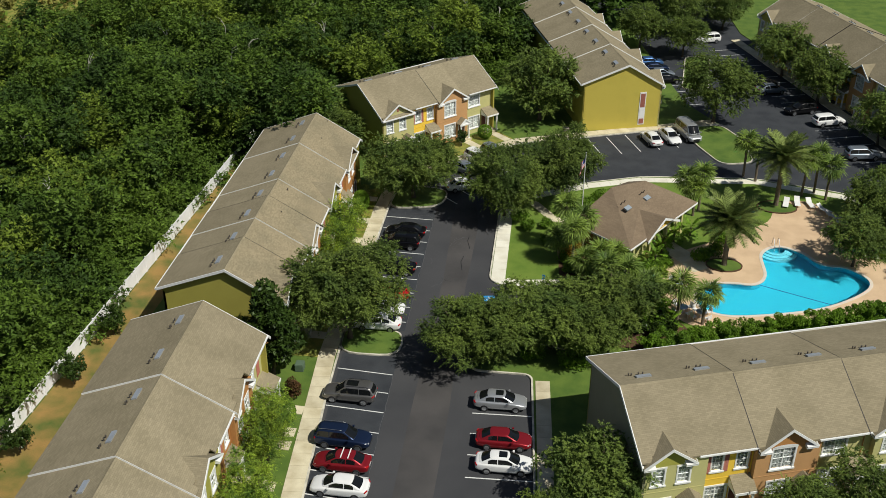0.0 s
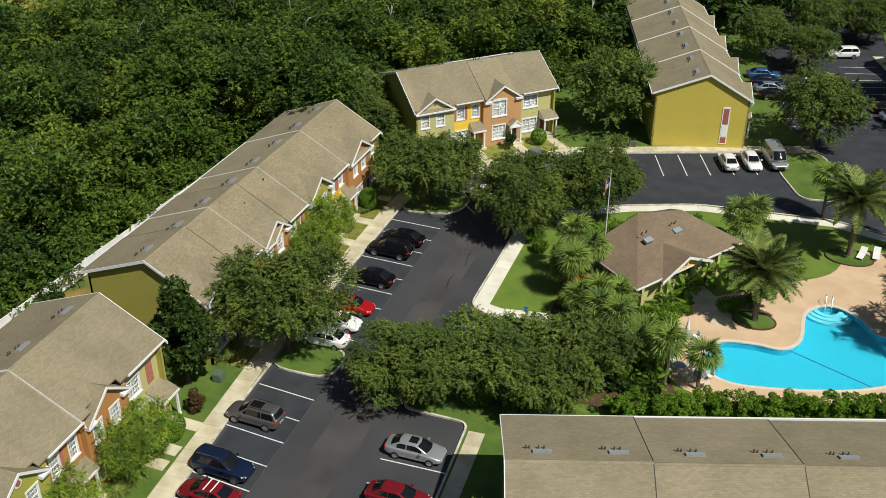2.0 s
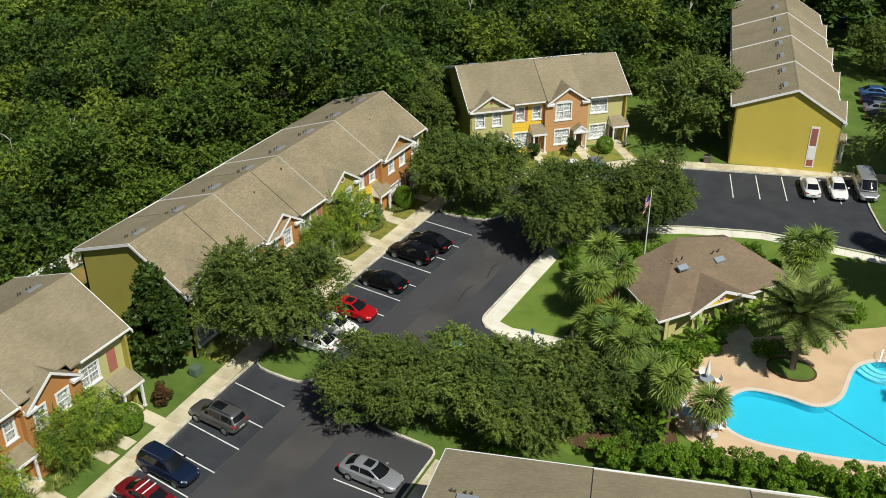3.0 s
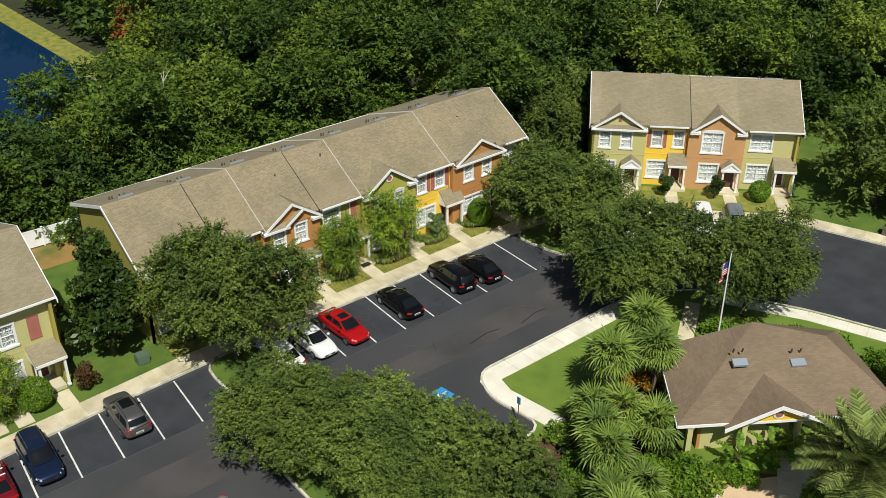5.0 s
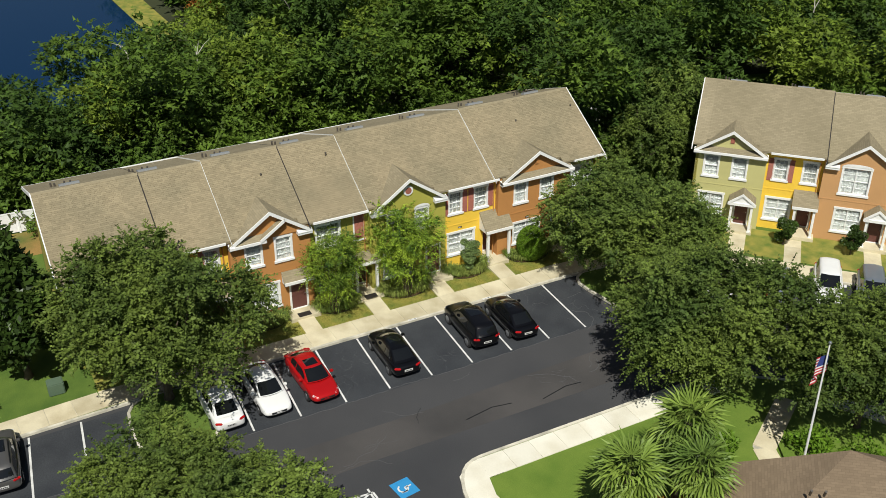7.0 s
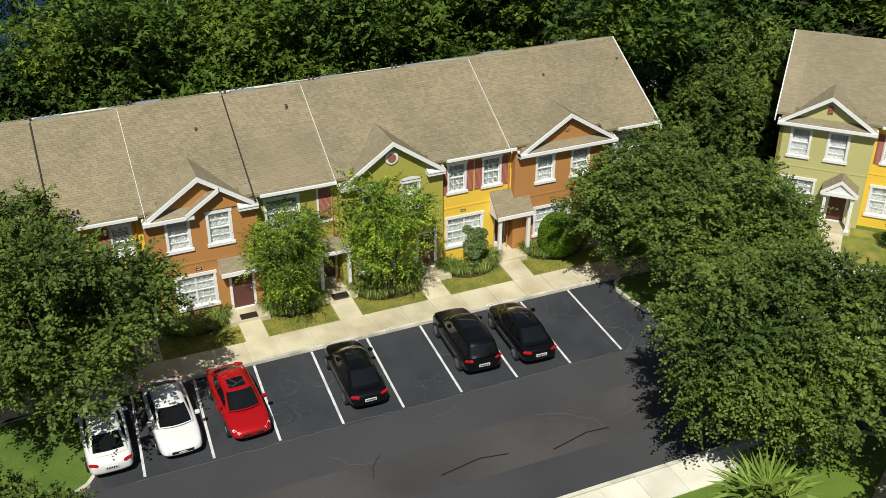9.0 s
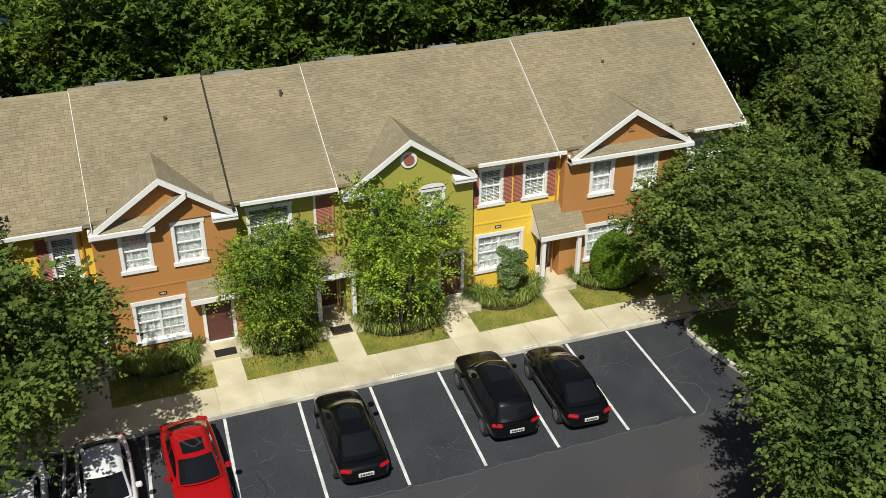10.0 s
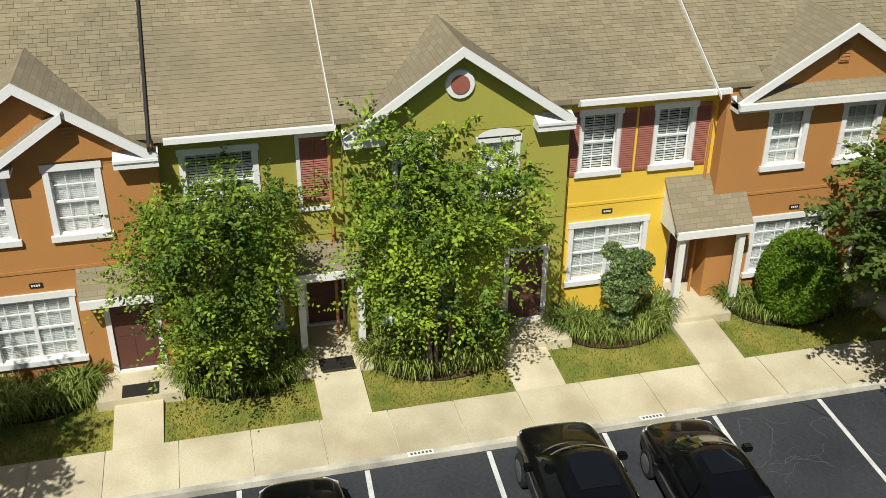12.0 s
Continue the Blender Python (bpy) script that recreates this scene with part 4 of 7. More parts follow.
ROW_B = townhouses(
    "townhouse_row", pose(-23.2, Y0, 0, 0, 0, 90), 37.5, b_sec,
    [(0.2, 5.2, 0.0, 6.08, 7.75, M["green"], "round"), (10.0, 15.2, 0.0, 6.08, 7.85, M["brown"], "none", 12.25), (19.35, 24.75, 0.0, 6.08, 7.95, M["green"], "round"), (29.05, 34.75, 0.0, 6.08, 7.85, M["brown"], "square", True)],
    [(6.2, -0.08), (10.1, 0.08), (15.1, -0.10), (19.1, 0.07), (28.45, 0.08)],
    "two-storey brown, green and yellow townhouse row with tan shingle roof")

bm = bmesh.new()
slab(bm, [(11.9, -0.44, 6.16), (13.5, -0.44, 7.22), (13.5, 0.0, 7.22), (11.9, 0.0, 6.16)], 0.08)
bmesh.ops.recalc_face_normals(bm, faces=bm.faces)
uv_roof(bm)
part("small_gable_roof", bm, M["roof"], ROW_B)
bm = bmesh.new()
q = [(11.84, 6.13), (13.46, 7.21), (13.46, 7.0), (11.84, 5.92)]
f = [bm.verts.new((p[0], -0.51, p[1])) for p in q]
g = [bm.verts.new((p[0], -0.44, p[1])) for p in q]
bm.faces.new(f)
bm.faces.new(g[::-1])
for i in range(4):
    bm.faces.new((f[i], g[i], g[(i + 1) % 4], f[(i + 1) % 4]))
bmesh.ops.recalc_face_normals(bm, faces=bm.faces)
part("small_gable_rake", bm, M["white"], ROW_B)
bm = bmesh.new()
vs = [(12.25, 5.98), (15.05, 5.98), (15.05, 6.12), (13.5, 7.12), (12.25, 6.28)]
f = [bm.verts.new((p[0], -0.09, p[1])) for p in vs]
g = [bm.verts.new((p[0], -0.02, p[1])) for p in vs]
bm.faces.new(f)
bm.faces.new(g[::-1])
for i in range(5):
    bm.faces.new((f[i], g[i], g[(i + 1) % 5], f[(i + 1) % 5]))
bmesh.ops.recalc_face_normals(bm, faces=bm.faces)
part("small_gable_wall", bm, M["brown"], ROW_B)
bm = bmesh.new()
box(bm, 13.3, 13.6, -0.14, -0.09, 6.42, 6.76)
for k in range(3):
    box(bm, 13.32, 13.58, -0.16, -0.135, 6.47 + 0.09 * k, 6.51 + 0.09 * k)
part("gable_vent", bm, M["brown"], ROW_B)
for x, z in ((26.12, 3.05), (31.3, 2.78), (12.2, 2.95), (20.9, 3.0)):
    bm = bmesh.new()
    y = 0.4 if x == 26.12 else 0.0
    box(bm, x - 0.14, x + 0.14, y - 0.03, y, z, z + 0.11)
    pl = part("number_plaque", bm, M["dark_metal"], ROW_B)
    bm = bmesh.new()
    for k in range(4):
        box(bm, x - 0.1 + 0.052 * k, x - 0.065 + 0.052 * k, y - 0.036, y - 0.031, z + 0.03, z + 0.08)
    part("plaque_bars", bm, M["white"], pl)

for x, y in ((13.4, 3.35), (18.0, 3.85), (32.2, 3.4), (37.0, 3.7)):
    bm = bmesh.new()
    z = EAVE + SLOPE * (y - Y_EAVE)
    tube(bm, [(x, y, z - 0.1), (x, y, z + 0.1), (x, y, z + 0.11), (x, y, z + 0.17)], [0.05, 0.05, 0.075, 0.06], 8)
    part("plumbing_vent", bm, M["vent_metal"], ROW_B)

ROW_SECTION = [
    dict(x0=0.3, x1=5.3, y=0.0, c="cream", win=[(1.0, 1.95, 4.0, 5.6), (3.0, 3.95, 4.0, 5.6), (0.9, 2.6, 0.9, 2.6, 2)], door=(3.6, 4.5), near=True, porch=(3.1, 5.0, -1.2, 0.02, 2.65, 3.4, True, True)),
    dict(x0=5.3, x1=9.2, y=0.5, c="yellow", win=[(5.9, 6.8, 4.1, 5.7), (7.9, 8.8, 4.1, 5.7), (5.7, 7.4, 0.9, 2.6, 2)], shut=[(5.45, 5.85, 4.0, 5.75), (6.85, 7.25, 4.0, 5.75)], door=(8.0, 8.85), dy=1.0, porch=(7.5, 9.3, -0.75, 0.55)),
    dict(x0=9.2, x1=14.4, y=0.0, c="tan", win=[(10.5, 12.3, 3.9, 5.9, 2, 1), (10.5, 12.2, 0.9, 2.7, 2)], door=(12.9, 13.8), near=True, porch=(12.4, 14.2, -1.0, 0.02, 2.65, 3.4, True, True)),
    dict(x0=14.4, x1=19.0, y=0.5, c="cream", win=[(15.0, 16.9, 4.1, 5.7, 2), (15.0, 16.9, 0.9, 2.6, 2)], door=(17.7, 18.5), dy=1.0, porch=(17.2, 19.3, -0.9, 0.55)),
]
c_ang = math.degrees(math.atan2(0.697, 0.717))
townhouses(
    "townhouse_row", pose(-21.45, 119.35, 0, 0, 0, c_ang) @ pose(0, 0.4, 0), 19.5, ROW_SECTION,
    [(0.2, 5.3, 0.0, 6.08, 7.75, M["cream"], "square", True), (9.3, 14.4, 0.0, 6.08, 7.85, M["tan"], "none")],
    [(9.3, -0.1)], "short two-storey townhouse row with tan shingle roof, white trim and porches")


cm = pose(-21.45, 119.35, 0, 0, 0, c_ang) @ pose(0, 0.4, 0)
sheet("lawn_short_row", [tuple((cm @ Vector(q)).xy) for q in ((0.2, -0.02, 0), (0.2, -4.0, 0), (19.0, -4.3, 0), (19.0, -0.02, 0))], 0.118, 0.1, M["verge"], "short yellowed grass before the short row", "lawn")
for u in (4.1, 8.0, 13.4, 18.1):
    a, b = cm @ Vector((u, -0.9, 0)), cm @ Vector((u, -4.35, 0))
    walkway("door_walk", [tuple(a.xy), tuple(b.xy)], 1.15, 1.2, 0.136)


def shifted(secs, dx):
    out = []
    for s in secs:
        q = dict(s)
        f = lambda a: (a[0] + dx, a[1] + dx, *a[2:])
        q["x0"], q["x1"] = s["x0"] + dx, s["x1"] + dx
        q["win"] = [f(w) for w in s.get("win", ())]
        q["shut"] = [f(w) for w in s.get("shut", ())]
        for k in ("door", "porch"):
            if s.get(k):
                q[k] = f(s[k])
        out.append(q)
    return out


# southern row beside the lot: its north end at y 69.2
a_sec = [
    dict(x0=0.3, x1=5.0, y=0.5, c="yellow", win=[(1.0, 1.9, 4.1, 5.7), (3.2, 4.1, 4.1, 5.7), (1.0, 2.8, 0.9, 2.6, 2)], door=(3.6, 4.4), dy=1.0, porch=(3.1, 5.0, -0.5, 0.55)),
    dict(x0=5.0, x1=10.2, y=0.0, c="green", win=[(6.0, 6.95, 4.0, 5.6), (8.2, 9.2, 4.0, 5.6), (6.0, 8.0, 0.9, 2.6, 2)], door=(8.7, 9.6), near=True),
    dict(x0=10.2, x1=14.8, y=0.5, c="yellow", win=[(10.9, 11.8, 4.1, 5.7), (13.0, 13.9, 4.1, 5.7), (10.8, 12.6, 0.9, 2.6, 2)], shut=[(10.45, 10.85, 4.0, 5.75), (11.85, 12.25, 4.0, 5.75)], door=(13.4, 14.2), dy=1.0, porch=(12.9, 14.9, -0.5, 0.55)),
    dict(x0=14.8, x1=20.2, y=0.0, c="green", win=[(15.8, 16.75, 4.0, 5.6), (18.0, 19.0, 4.0, 5.6), (15.8, 17.7, 0.9, 2.6, 2)], door=(18.4, 19.3), near=True),
    dict(x0=20.2, x1=24.2, y=0.5, c="brown", win=[(20.9, 21.8, 4.1, 5.7), (22.9, 23.7, 4.1, 5.7)], shut=[(20.45, 20.85, 4.0, 5.75), (21.85, 22.25, 4.0, 5.75)], door=(22.8, 23.6), dy=1.0, porch=(22.3, 24.2, -0.5, 0.55)),
    dict(x0=24.2, x1=29.2, y=0.0, c="brown", win=[(25.0, 25.95, 4.0, 5.6), (27.0, 28.0, 4.0, 5.6), (25.0, 27.0, 0.9, 2.6, 2)], door=(27.7, 28.6), near=True),
    dict(x0=29.2, x1=33.9, y=0.5, c="cream", win=[(29.5, 31.3, 4.0, 5.65, 2), (29.5, 31.3, 0.9, 2.6, 2)], shut=[(32.2, 33.0, 3.9, 5.7)], door=(32.2, 33.0), dy=1.0, porch=(31.7, 33.9, -1.0, 0.55)),
]
townhouses(
    "townhouse_row", pose(-22.75, 35.1, 0, 0, 0, 90.6), 34.2, a_sec,
    [(5.1, 10.1, 0.0, 6.08, 7.75, M["green"], "square"), (14.9, 20.1, 0.0, 6.08, 7.85, M["green"], "round"), (24.3, 29.2, 0.0, 6.08, 7.85, M["brown"], "none")],
    [(5.6, 0.16), (14.8, 0.16), (23.9, 0.16)], "long two-storey townhouse row beside parked cars, tan shingle roof")

# eastern row, seen from its roof side
r_ang = math.degrees(math.atan2(0.313, 0.95))
r_sec = ROW_SECTION + shifted(ROW_SECTION, 18.7)
Y_BACK, Y_REAR = 11.85, 12.35  # this row is deeper
townhouses(
    "townhouse_row", pose(8.0, 56.75, 0, 0, 0, r_ang) @ pose(0, 0.4, 0), 38.0, r_sec,
    [(0.2, 4.3, 0.0, 6.08, 7.6, M["green"], "none"), (9.3, 13.9, 0.0, 6.08, 7.85, M["brown"], "square"), (18.6, 23.0, 0.0, 6.08, 7.75, M["green"], "none"), (28.0, 32.4, 0.0, 6.08, 7.75, M["brown"], "none")],
    [(9.05, -0.1), (18.2, -0.08), (27.3, -0.08)], "two-storey townhouse row with tan roof, dark seams and roof vents", "sage")

Y_BACK, Y_REAR = 11.3, 11.8

# north-eastern rows
d_ang = math.degrees(math.atan2(0.963, -0.27))
d_sec = ROW_SECTION + shifted(ROW_SECTION, 18.7)
ROW_D = townhouses(
    "townhouse_row", pose(15.3, 136.2, 0, 0, 0, d_ang), 38.0, d_sec,
    [(0.2, 5.2, 0.0, 6.08, 7.75, M["green"], "none"), (9.3, 13.9, 0.0, 6.08, 7.85, M["brown"], "none"), (18.6, 23.0, 0.0, 6.08, 7.75, M["green"], "none"), (28.0, 32.4, 0.0, 6.08, 7.75, M["brown"], "none")],
    [(9.05, 0.12), (18.2, 0.12), (27.3, 0.12)], "far townhouse row with mustard yellow gable end and tan roof", "mustard")
e_ang = math.degrees(math.atan2(-0.944, 0.33))
e_sec = ROW_SECTION + shifted(ROW_SECTION, 18.7) + shifted(ROW_SECTION, 37.4)
townhouses(
    "townhouse_row", pose(33.6, 172.6, 0, 0, 0, e_ang) @ pose(0, 0.4, 0), 56.6, e_sec,
    [(0.2, 5.2, 0.0, 6.08, 7.75, M["green"], "none"), (9.3, 13.9, 0.0, 6.08, 7.85, M["brown"], "none"), (18.6, 23.0, 0.0, 6.08, 7.75, M["green"], "none"), (28.0, 32.4, 0.0, 6.08, 7.75, M["brown"], "none"), (37.6, 42.0, 0.0, 6.08, 7.75, M["green"], "none"), (46.7, 51.5, 0.0, 6.08, 7.75, M["brown"], "none")],
    [(9.05, 0.1), (18.2, -0.1), (27.3, 0.1), (36.5, -0.1), (46.0, 0.1)], "far townhouse row with shaded front and white roof seams")


# ---------------------------------------------------------------- foliage
def leaf_cloud(rng, centres, radii, count, size, squash=0.8, shell=0.55):
    """Leaves strewn over clumps, each pointing outward like a spray, with gaps between the clumps."""
    idx = rng.integers(0, len(centres), count)
    d = rng.normal(size=(count, 3))
    d /= np.linalg.norm(d, axis=1)[:, None]
    r = radii[idx] * (shell + (1 - shell) * rng.random(count) ** 0.5)
    c = centres[idx] + d * r[:, None] * np.array([1, 1, squash])
    u = d * 0.75 + rng.normal(scale=0.6, size=(count, 3))
    u /= np.linalg.norm(u, axis=1)[:, None] + 1e-9
    n = d + rng.normal(scale=0.7, size=(count, 3)) + np.array([0, 0, 0.5])
    v = np.cross(n, u)
    v /= np.linalg.norm(v, axis=1)[:, None] + 1e-9
    n = np.cross(u, v)
    s = size * (0.6 + 0.8 * rng.random(count))
    u, v = u * s[:, None], v * (s * 0.5)[:, None]
    droop = n * (s * 0.2)[:, None]
    verts = np.stack([c - u, c - v - droop * 0.2, c + u - droop, c + v - droop * 0.2], 1).reshape(-1, 3)
    return verts, np.arange(count * 4).reshape(-1, 4)


def spray_cloud(rng, centres, radii, sprays, k, length, size, squash=0.75, width=0.30, start=0.35, oval=False):
    """Twigs reaching outward from each clump, every one set with small pointed leaves to both sides and drooping at its tip."""
    up = np.array([0, 0, 1.0])

    def unit(a):
        return a / (np.linalg.norm(a, axis=-1, keepdims=True) + 1e-9)

    idx = rng.integers(0, len(centres), sprays)
    d = unit(rng.normal(size=(sprays, 3)) + up * 0.25)
    base = centres[idx] + d * (radii[idx] * (start + 0.5 * rng.random(sprays)))[:, None] * np.array([1, 1, squash])
    way = unit(d * np.array([1, 1, 0.6]) + rng.normal(scale=0.35, size=(sprays, 3)))
    reach = length * rng.uniform(0.55, 1.25, sprays)
    side = unit(np.cross(way, up + rng.normal(scale=0.25, size=(sprays, 3))))
    t = (np.arange(k) + 0.6) / k
    pos = base[:, None] + way[:, None] * (reach[:, None] * t)[..., None] - up * (0.28 * reach[:, None] * t ** 2)[..., None]
    sgn = np.where(np.arange(k) % 2 == 0, 1.0, -1.0)[None, :, None]
    u = unit(way[:, None] * 0.75 + side[:, None] * sgn * 0.8 - up * 0.15 * t[None, :, None] + rng.normal(scale=0.28, size=(sprays, k, 3)))
    n = unit(up * 0.9 + d[:, None] * 0.5 + rng.normal(scale=0.45, size=(sprays, k, 3)))
    v = unit(np.cross(n, u))
    s = (size * rng.uniform(0.7, 1.25, (sprays, k)) * (1.05 - 0.35 * t))[..., None]
    if oval:
        mid = pos + u * s * 0.45 + n * s * 0.06
        verts = np.stack([pos, mid + v * s * width, pos + u * s, mid - v * s * width], 2).reshape(-1, 3)
        return verts, np.arange(sprays * k * 4).reshape(-1, 4)
    verts = np.stack([pos - v * s * width, pos + v * s * width, pos + u * s], 2).reshape(-1, 3)
    return verts, np.arange(sprays * k * 3).reshape(-1, 3)


def crown_clumps(rng, n, rx, rz, height, rmin, rmax, cone=0.0, lobes=0.0):
    p = rng.normal(size=(n, 3))
    p /= np.linalg.norm(p, axis=1)[:, None]
    p *= (0.35 + 0.6 * rng.random(n) ** 0.5)[:, None]
    if lobes:
        th = np.arctan2(p[:, 1], p[:, 0])
        a, b, c = rng.uniform(0, 6.28, 3)
        p *= (1 + lobes * (0.6 * np.sin(2 * th + a) + 0.5 * np.sin(5 * th + b) + 0.4 * np.sin(3 * th + 4 * p[:, 2] + c)))[:, None]
    p[:, 2] = np.where(p[:, 2] < -0.45, -0.45 - 0.3 * rng.random(n), p[:, 2])
    k = 1 - cone * (p[:, 2] + 0.5)
    c = np.stack([p[:, 0] * rx * k, p[:, 1] * rx * k, height + p[:, 2] * rz], 1)
    return c, rmin + (rmax - rmin) * rng.random(n)


def tree_mesh(seed, rx, rz, height, leaves, size, leaf, clumps=60, trunk=0.24, stems=1, cone=0.0, name="tree", rmin=0.55, rmax=1.1, twig=None):
    """A tapered trunk with limbs and a crown of many small leaves."""
    rng = np.random.default_rng(seed)
    t = empty(name, Matrix())
    cs, rs = crown_clumps(rng, clumps, rx, rz, height, rmin, rmax, cone, 0.2 if twig else 0.0)
    if stems > 1:
        for k in range(stems):
            a = 6.28 * k / stems + rng.random()
            e = (rx * 0.55 * math.cos(a), rx * 0.55 * math.sin(a), height + rz * rng.uniform(0.2, 0.75))
            bm = bmesh.new()
            tube(bm, [(0.14 * math.cos(a), 0.14 * math.sin(a), -0.1), (0.3 * math.cos(a), 0.3 * math.sin(a), 0.9), (0.5 * e[0], 0.5 * e[1], 0.55 * e[2]), e], [trunk * 1.2, trunk, trunk * 0.7, trunk * 0.2], 7)
            part("stem", bm, M["bark"], t, smooth=True)
    else:
        fork = (0.15, 0.05, max(0.8, height - rz * 0.95))
        bm = bmesh.new()
        tube(bm, [(0, 0, -0.1), (0, 0, 0.25), fork], [trunk * 1.5, trunk, trunk * 0.75], 8)
        part("trunk", bm, M["bark"], t, smooth=True)
        for i in range(6):
            e = cs[rng.integers(0, len(cs))]
            mid = (0.5 * (fork[0] + e[0]) + rng.normal() * 0.25, 0.5 * (fork[1] + e[1]) + rng.normal() * 0.25, 0.55 * fork[2] + 0.45 * e[2] + 0.2)
            bm = bmesh.new()
            tube(bm, [(fork[0], fork[1], fork[2] - 0.2), mid, tuple(e)], [trunk * 0.6, trunk * 0.38, trunk * 0.1], 6)
            part("limb", bm, M["bark"], t, smooth=True)
    if twig:
        v, f = spray_cloud(rng, cs, rs, leaves // twig[0], twig[0], twig[1], size, width=twig[2], oval=len(twig) > 3)
    else:
        v, f = leaf_cloud(rng, cs, rs, leaves, size)
    mesh_arrays("crown", v, f, leaf, t)
    return t


def plant(proto, x, y, label, scale=1.0, turn=None, z=0.1, group=""):
    """Sets a copy of a tree in its place; the first use moves the pattern itself."""
    turn = random.uniform(0, 360) if turn is None else turn
    m = pose(x, y, z, 0, 0, turn)
    if proto.get("used"):
        t = copy_thing(proto, m)
    else:
        t = proto
        t["used"] = 1
        t.matrix_basis = m
    t.scale = (scale,) * 3 if not isinstance(scale, tuple) else scale
    return tagged(t, label, "tree", group)


oaks = [tree_mesh(10 + i, 4.5, 3.0, 4.7, 26000, 0.235, M["leaf_oak"], 170, 0.2, name="oak_tree", rmin=0.3, rmax=0.85, twig=(10, 0.75, 0.34)) for i in range(3)]
lot_oaks = [tree_mesh(20 + i, 4.5, 3.0, 4.7, 66000, 0.19, M["leaf_oak"], 190, 0.2, name="oak_tree", rmin=0.3, rmax=0.85, twig=(12, 0.8, 0.33, True)) for i in range(2)]
OAKS = [(-18.1, 79.5, 1.25), (-16.2, 110.3, (1.2, 1.2, 1.0)), (-5.9, 77.1, (1.0, 1.0, 0.8)), (1.2, 80.0, (1.12, 1.12, 0.86)), (6.3, 81.8, 0.95), (37.5, 106.5, 0.85), (4.4, 78.6, (0.85, 0.85, 0.8)), (-4.9, 106.6, 1.12), (1.9, 112.2, 1.1), (-1.6, 137.0, 1.38), (23.2, 139.0, 1.3), (33.4, 99.0, 0.8), (38.2, 103.5, 0.8), (36.4, 160.0, 1.15), (39.6, 148.5, 1.1), (44.6, 133.5, 0.95), (21.5, 168.0, 0.9), (14.5, 171.5, 1.0), (30.0, 184.0, 1.0), (5.2, 58.6, 0.92), (1.9, 54.8, 0.6), (19.6, 56.6, 0.75), (25.4, 58.0, 0.85), (22.0, 181.0, 1.0), (48.0, 124.0, 0.9), (-28.0, 120.8, 0.9), (-31.6, 125.0, 1.1), (38.6, 110.8, 0.85)]
for i, (x, y, s) in enumerate(OAKS):
    if s:
        near = y > 70 and y < 115 and x < 5
        plant(lot_oaks[i % 2] if near else oaks[i % 3], x, y, "spreading dark green oak tree beside the parking lot", s, group="oak trees")
magnolia = tree_mesh(31, 2.3, 3.4, 4.2, 9000, 0.17, M["leaf_dark"], 60, 0.16, cone=0.75, name="magnolia_tree", rmin=0.45, rmax=0.85)
plant(magnolia, -23.9, 72.7, "dark glossy conical tree between two rows of houses", 1.35)
myrtle = [tree_mesh(41 + i, 1.75, 2.35, 3.75, 18500, 0.14, M["leaf_bright"], 85, 0.045, stems=7, cone=-0.3, name="crape_myrtle", rmin=0.12, rmax=0.4, twig=(13, 0.85, 0.29, True)) for i in range(2)]
plant(myrtle[0], -21.9, 91.3, "airy bright green multi-stemmed tree before the houses", 1.0, group="front trees")
plant(myrtle[1], -21.7, 96.4, "airy bright green multi-stemmed tree before the houses", 1.08, group="front trees")
for x, y, s in ((-21.4, 63.6, 0.9), (-21.3, 60.6, 0.95), (-20.6, 54.6, 1.0), (-20.4, 51.2, 0.9), (-20.0, 46.0, 0.9)):
    plant(myrtle[int(y) % 2], x, y, "airy bright green small tree beside the sidewalk", s, group="front trees")
young = tree_mesh(51, 1.2, 1.6, 2.0, 1500, 0.14, M["leaf_dark"], 24, 0.06, name="young_tree", rmin=0.35, rmax=0.6)
for x, y in ((-41.5, 69.4), (-41.0, 77.4), (-41.9, 60.0)):
    plant(young, x, y, "small dark tree beside the white fence", 1.0)


def woods(name, seed, spots, per, size, label, leaf, low=3.6, high=10.4):
    """The woods as one mass: overlapping crowns of leaf clumps, uneven in height."""
    rng = np.random.default_rng(seed)
    V, F, n = [], [], 0
    for x, y in spots:
        h = rng.uniform(low, high)
        if x < -47 and 58 < y < 97:
            h *= 0.58
        rx = rng.uniform(2.6, 5.0) * (1.0 if high > 5 else 0.5)
        cs, rs = crown_clumps(rng, 38, rx, min(h * 0.5, rx * 0.95), h, 0.45, 1.25, lobes=0.2)
        cs[:, 0] += x
        cs[:, 1] += y
        v, f = spray_cloud(rng, cs, rs, per // 5, 5, size * 4.4, size * 2.0, width=0.33)
        V.append(v)
        F.append(f + n)
        n += len(v)
    ob = mesh_arrays(name, np.concatenate(V), np.concatenate(F), leaf)
    return tagged(ob, label, "woods", kind="stuff")


def wood_spots(seed, x0, x1, y0, y1, step, keep):
    rng = np.random.default_rng(seed)
    out = []
    x = x0
    while x < x1:
        y = y0
        while y < y1:
            px, py = x + rng.uniform(-0.4, 0.4) * step, y + rng.uniform(-0.4, 0.4) * step
            if keep(px, py):
                out.append((px, py))
            y += step
        x += step
    return out


MEADOW = [(-100, 139), (-86, 149), (-76, 167), (-74, 192), (-80, 232), (-180, 240), (-190, 150), (-130, 130)]
LAKE = [(-53, 30), (-55, 62), (-57, 77), (-63, 81), (-70, 87.6), (-78, 92.2), (-88, 94.6), (-103, 94.1), (-118, 93.6), (-172, 92), (-190, 40), (-120, 0), (-70, 5)]


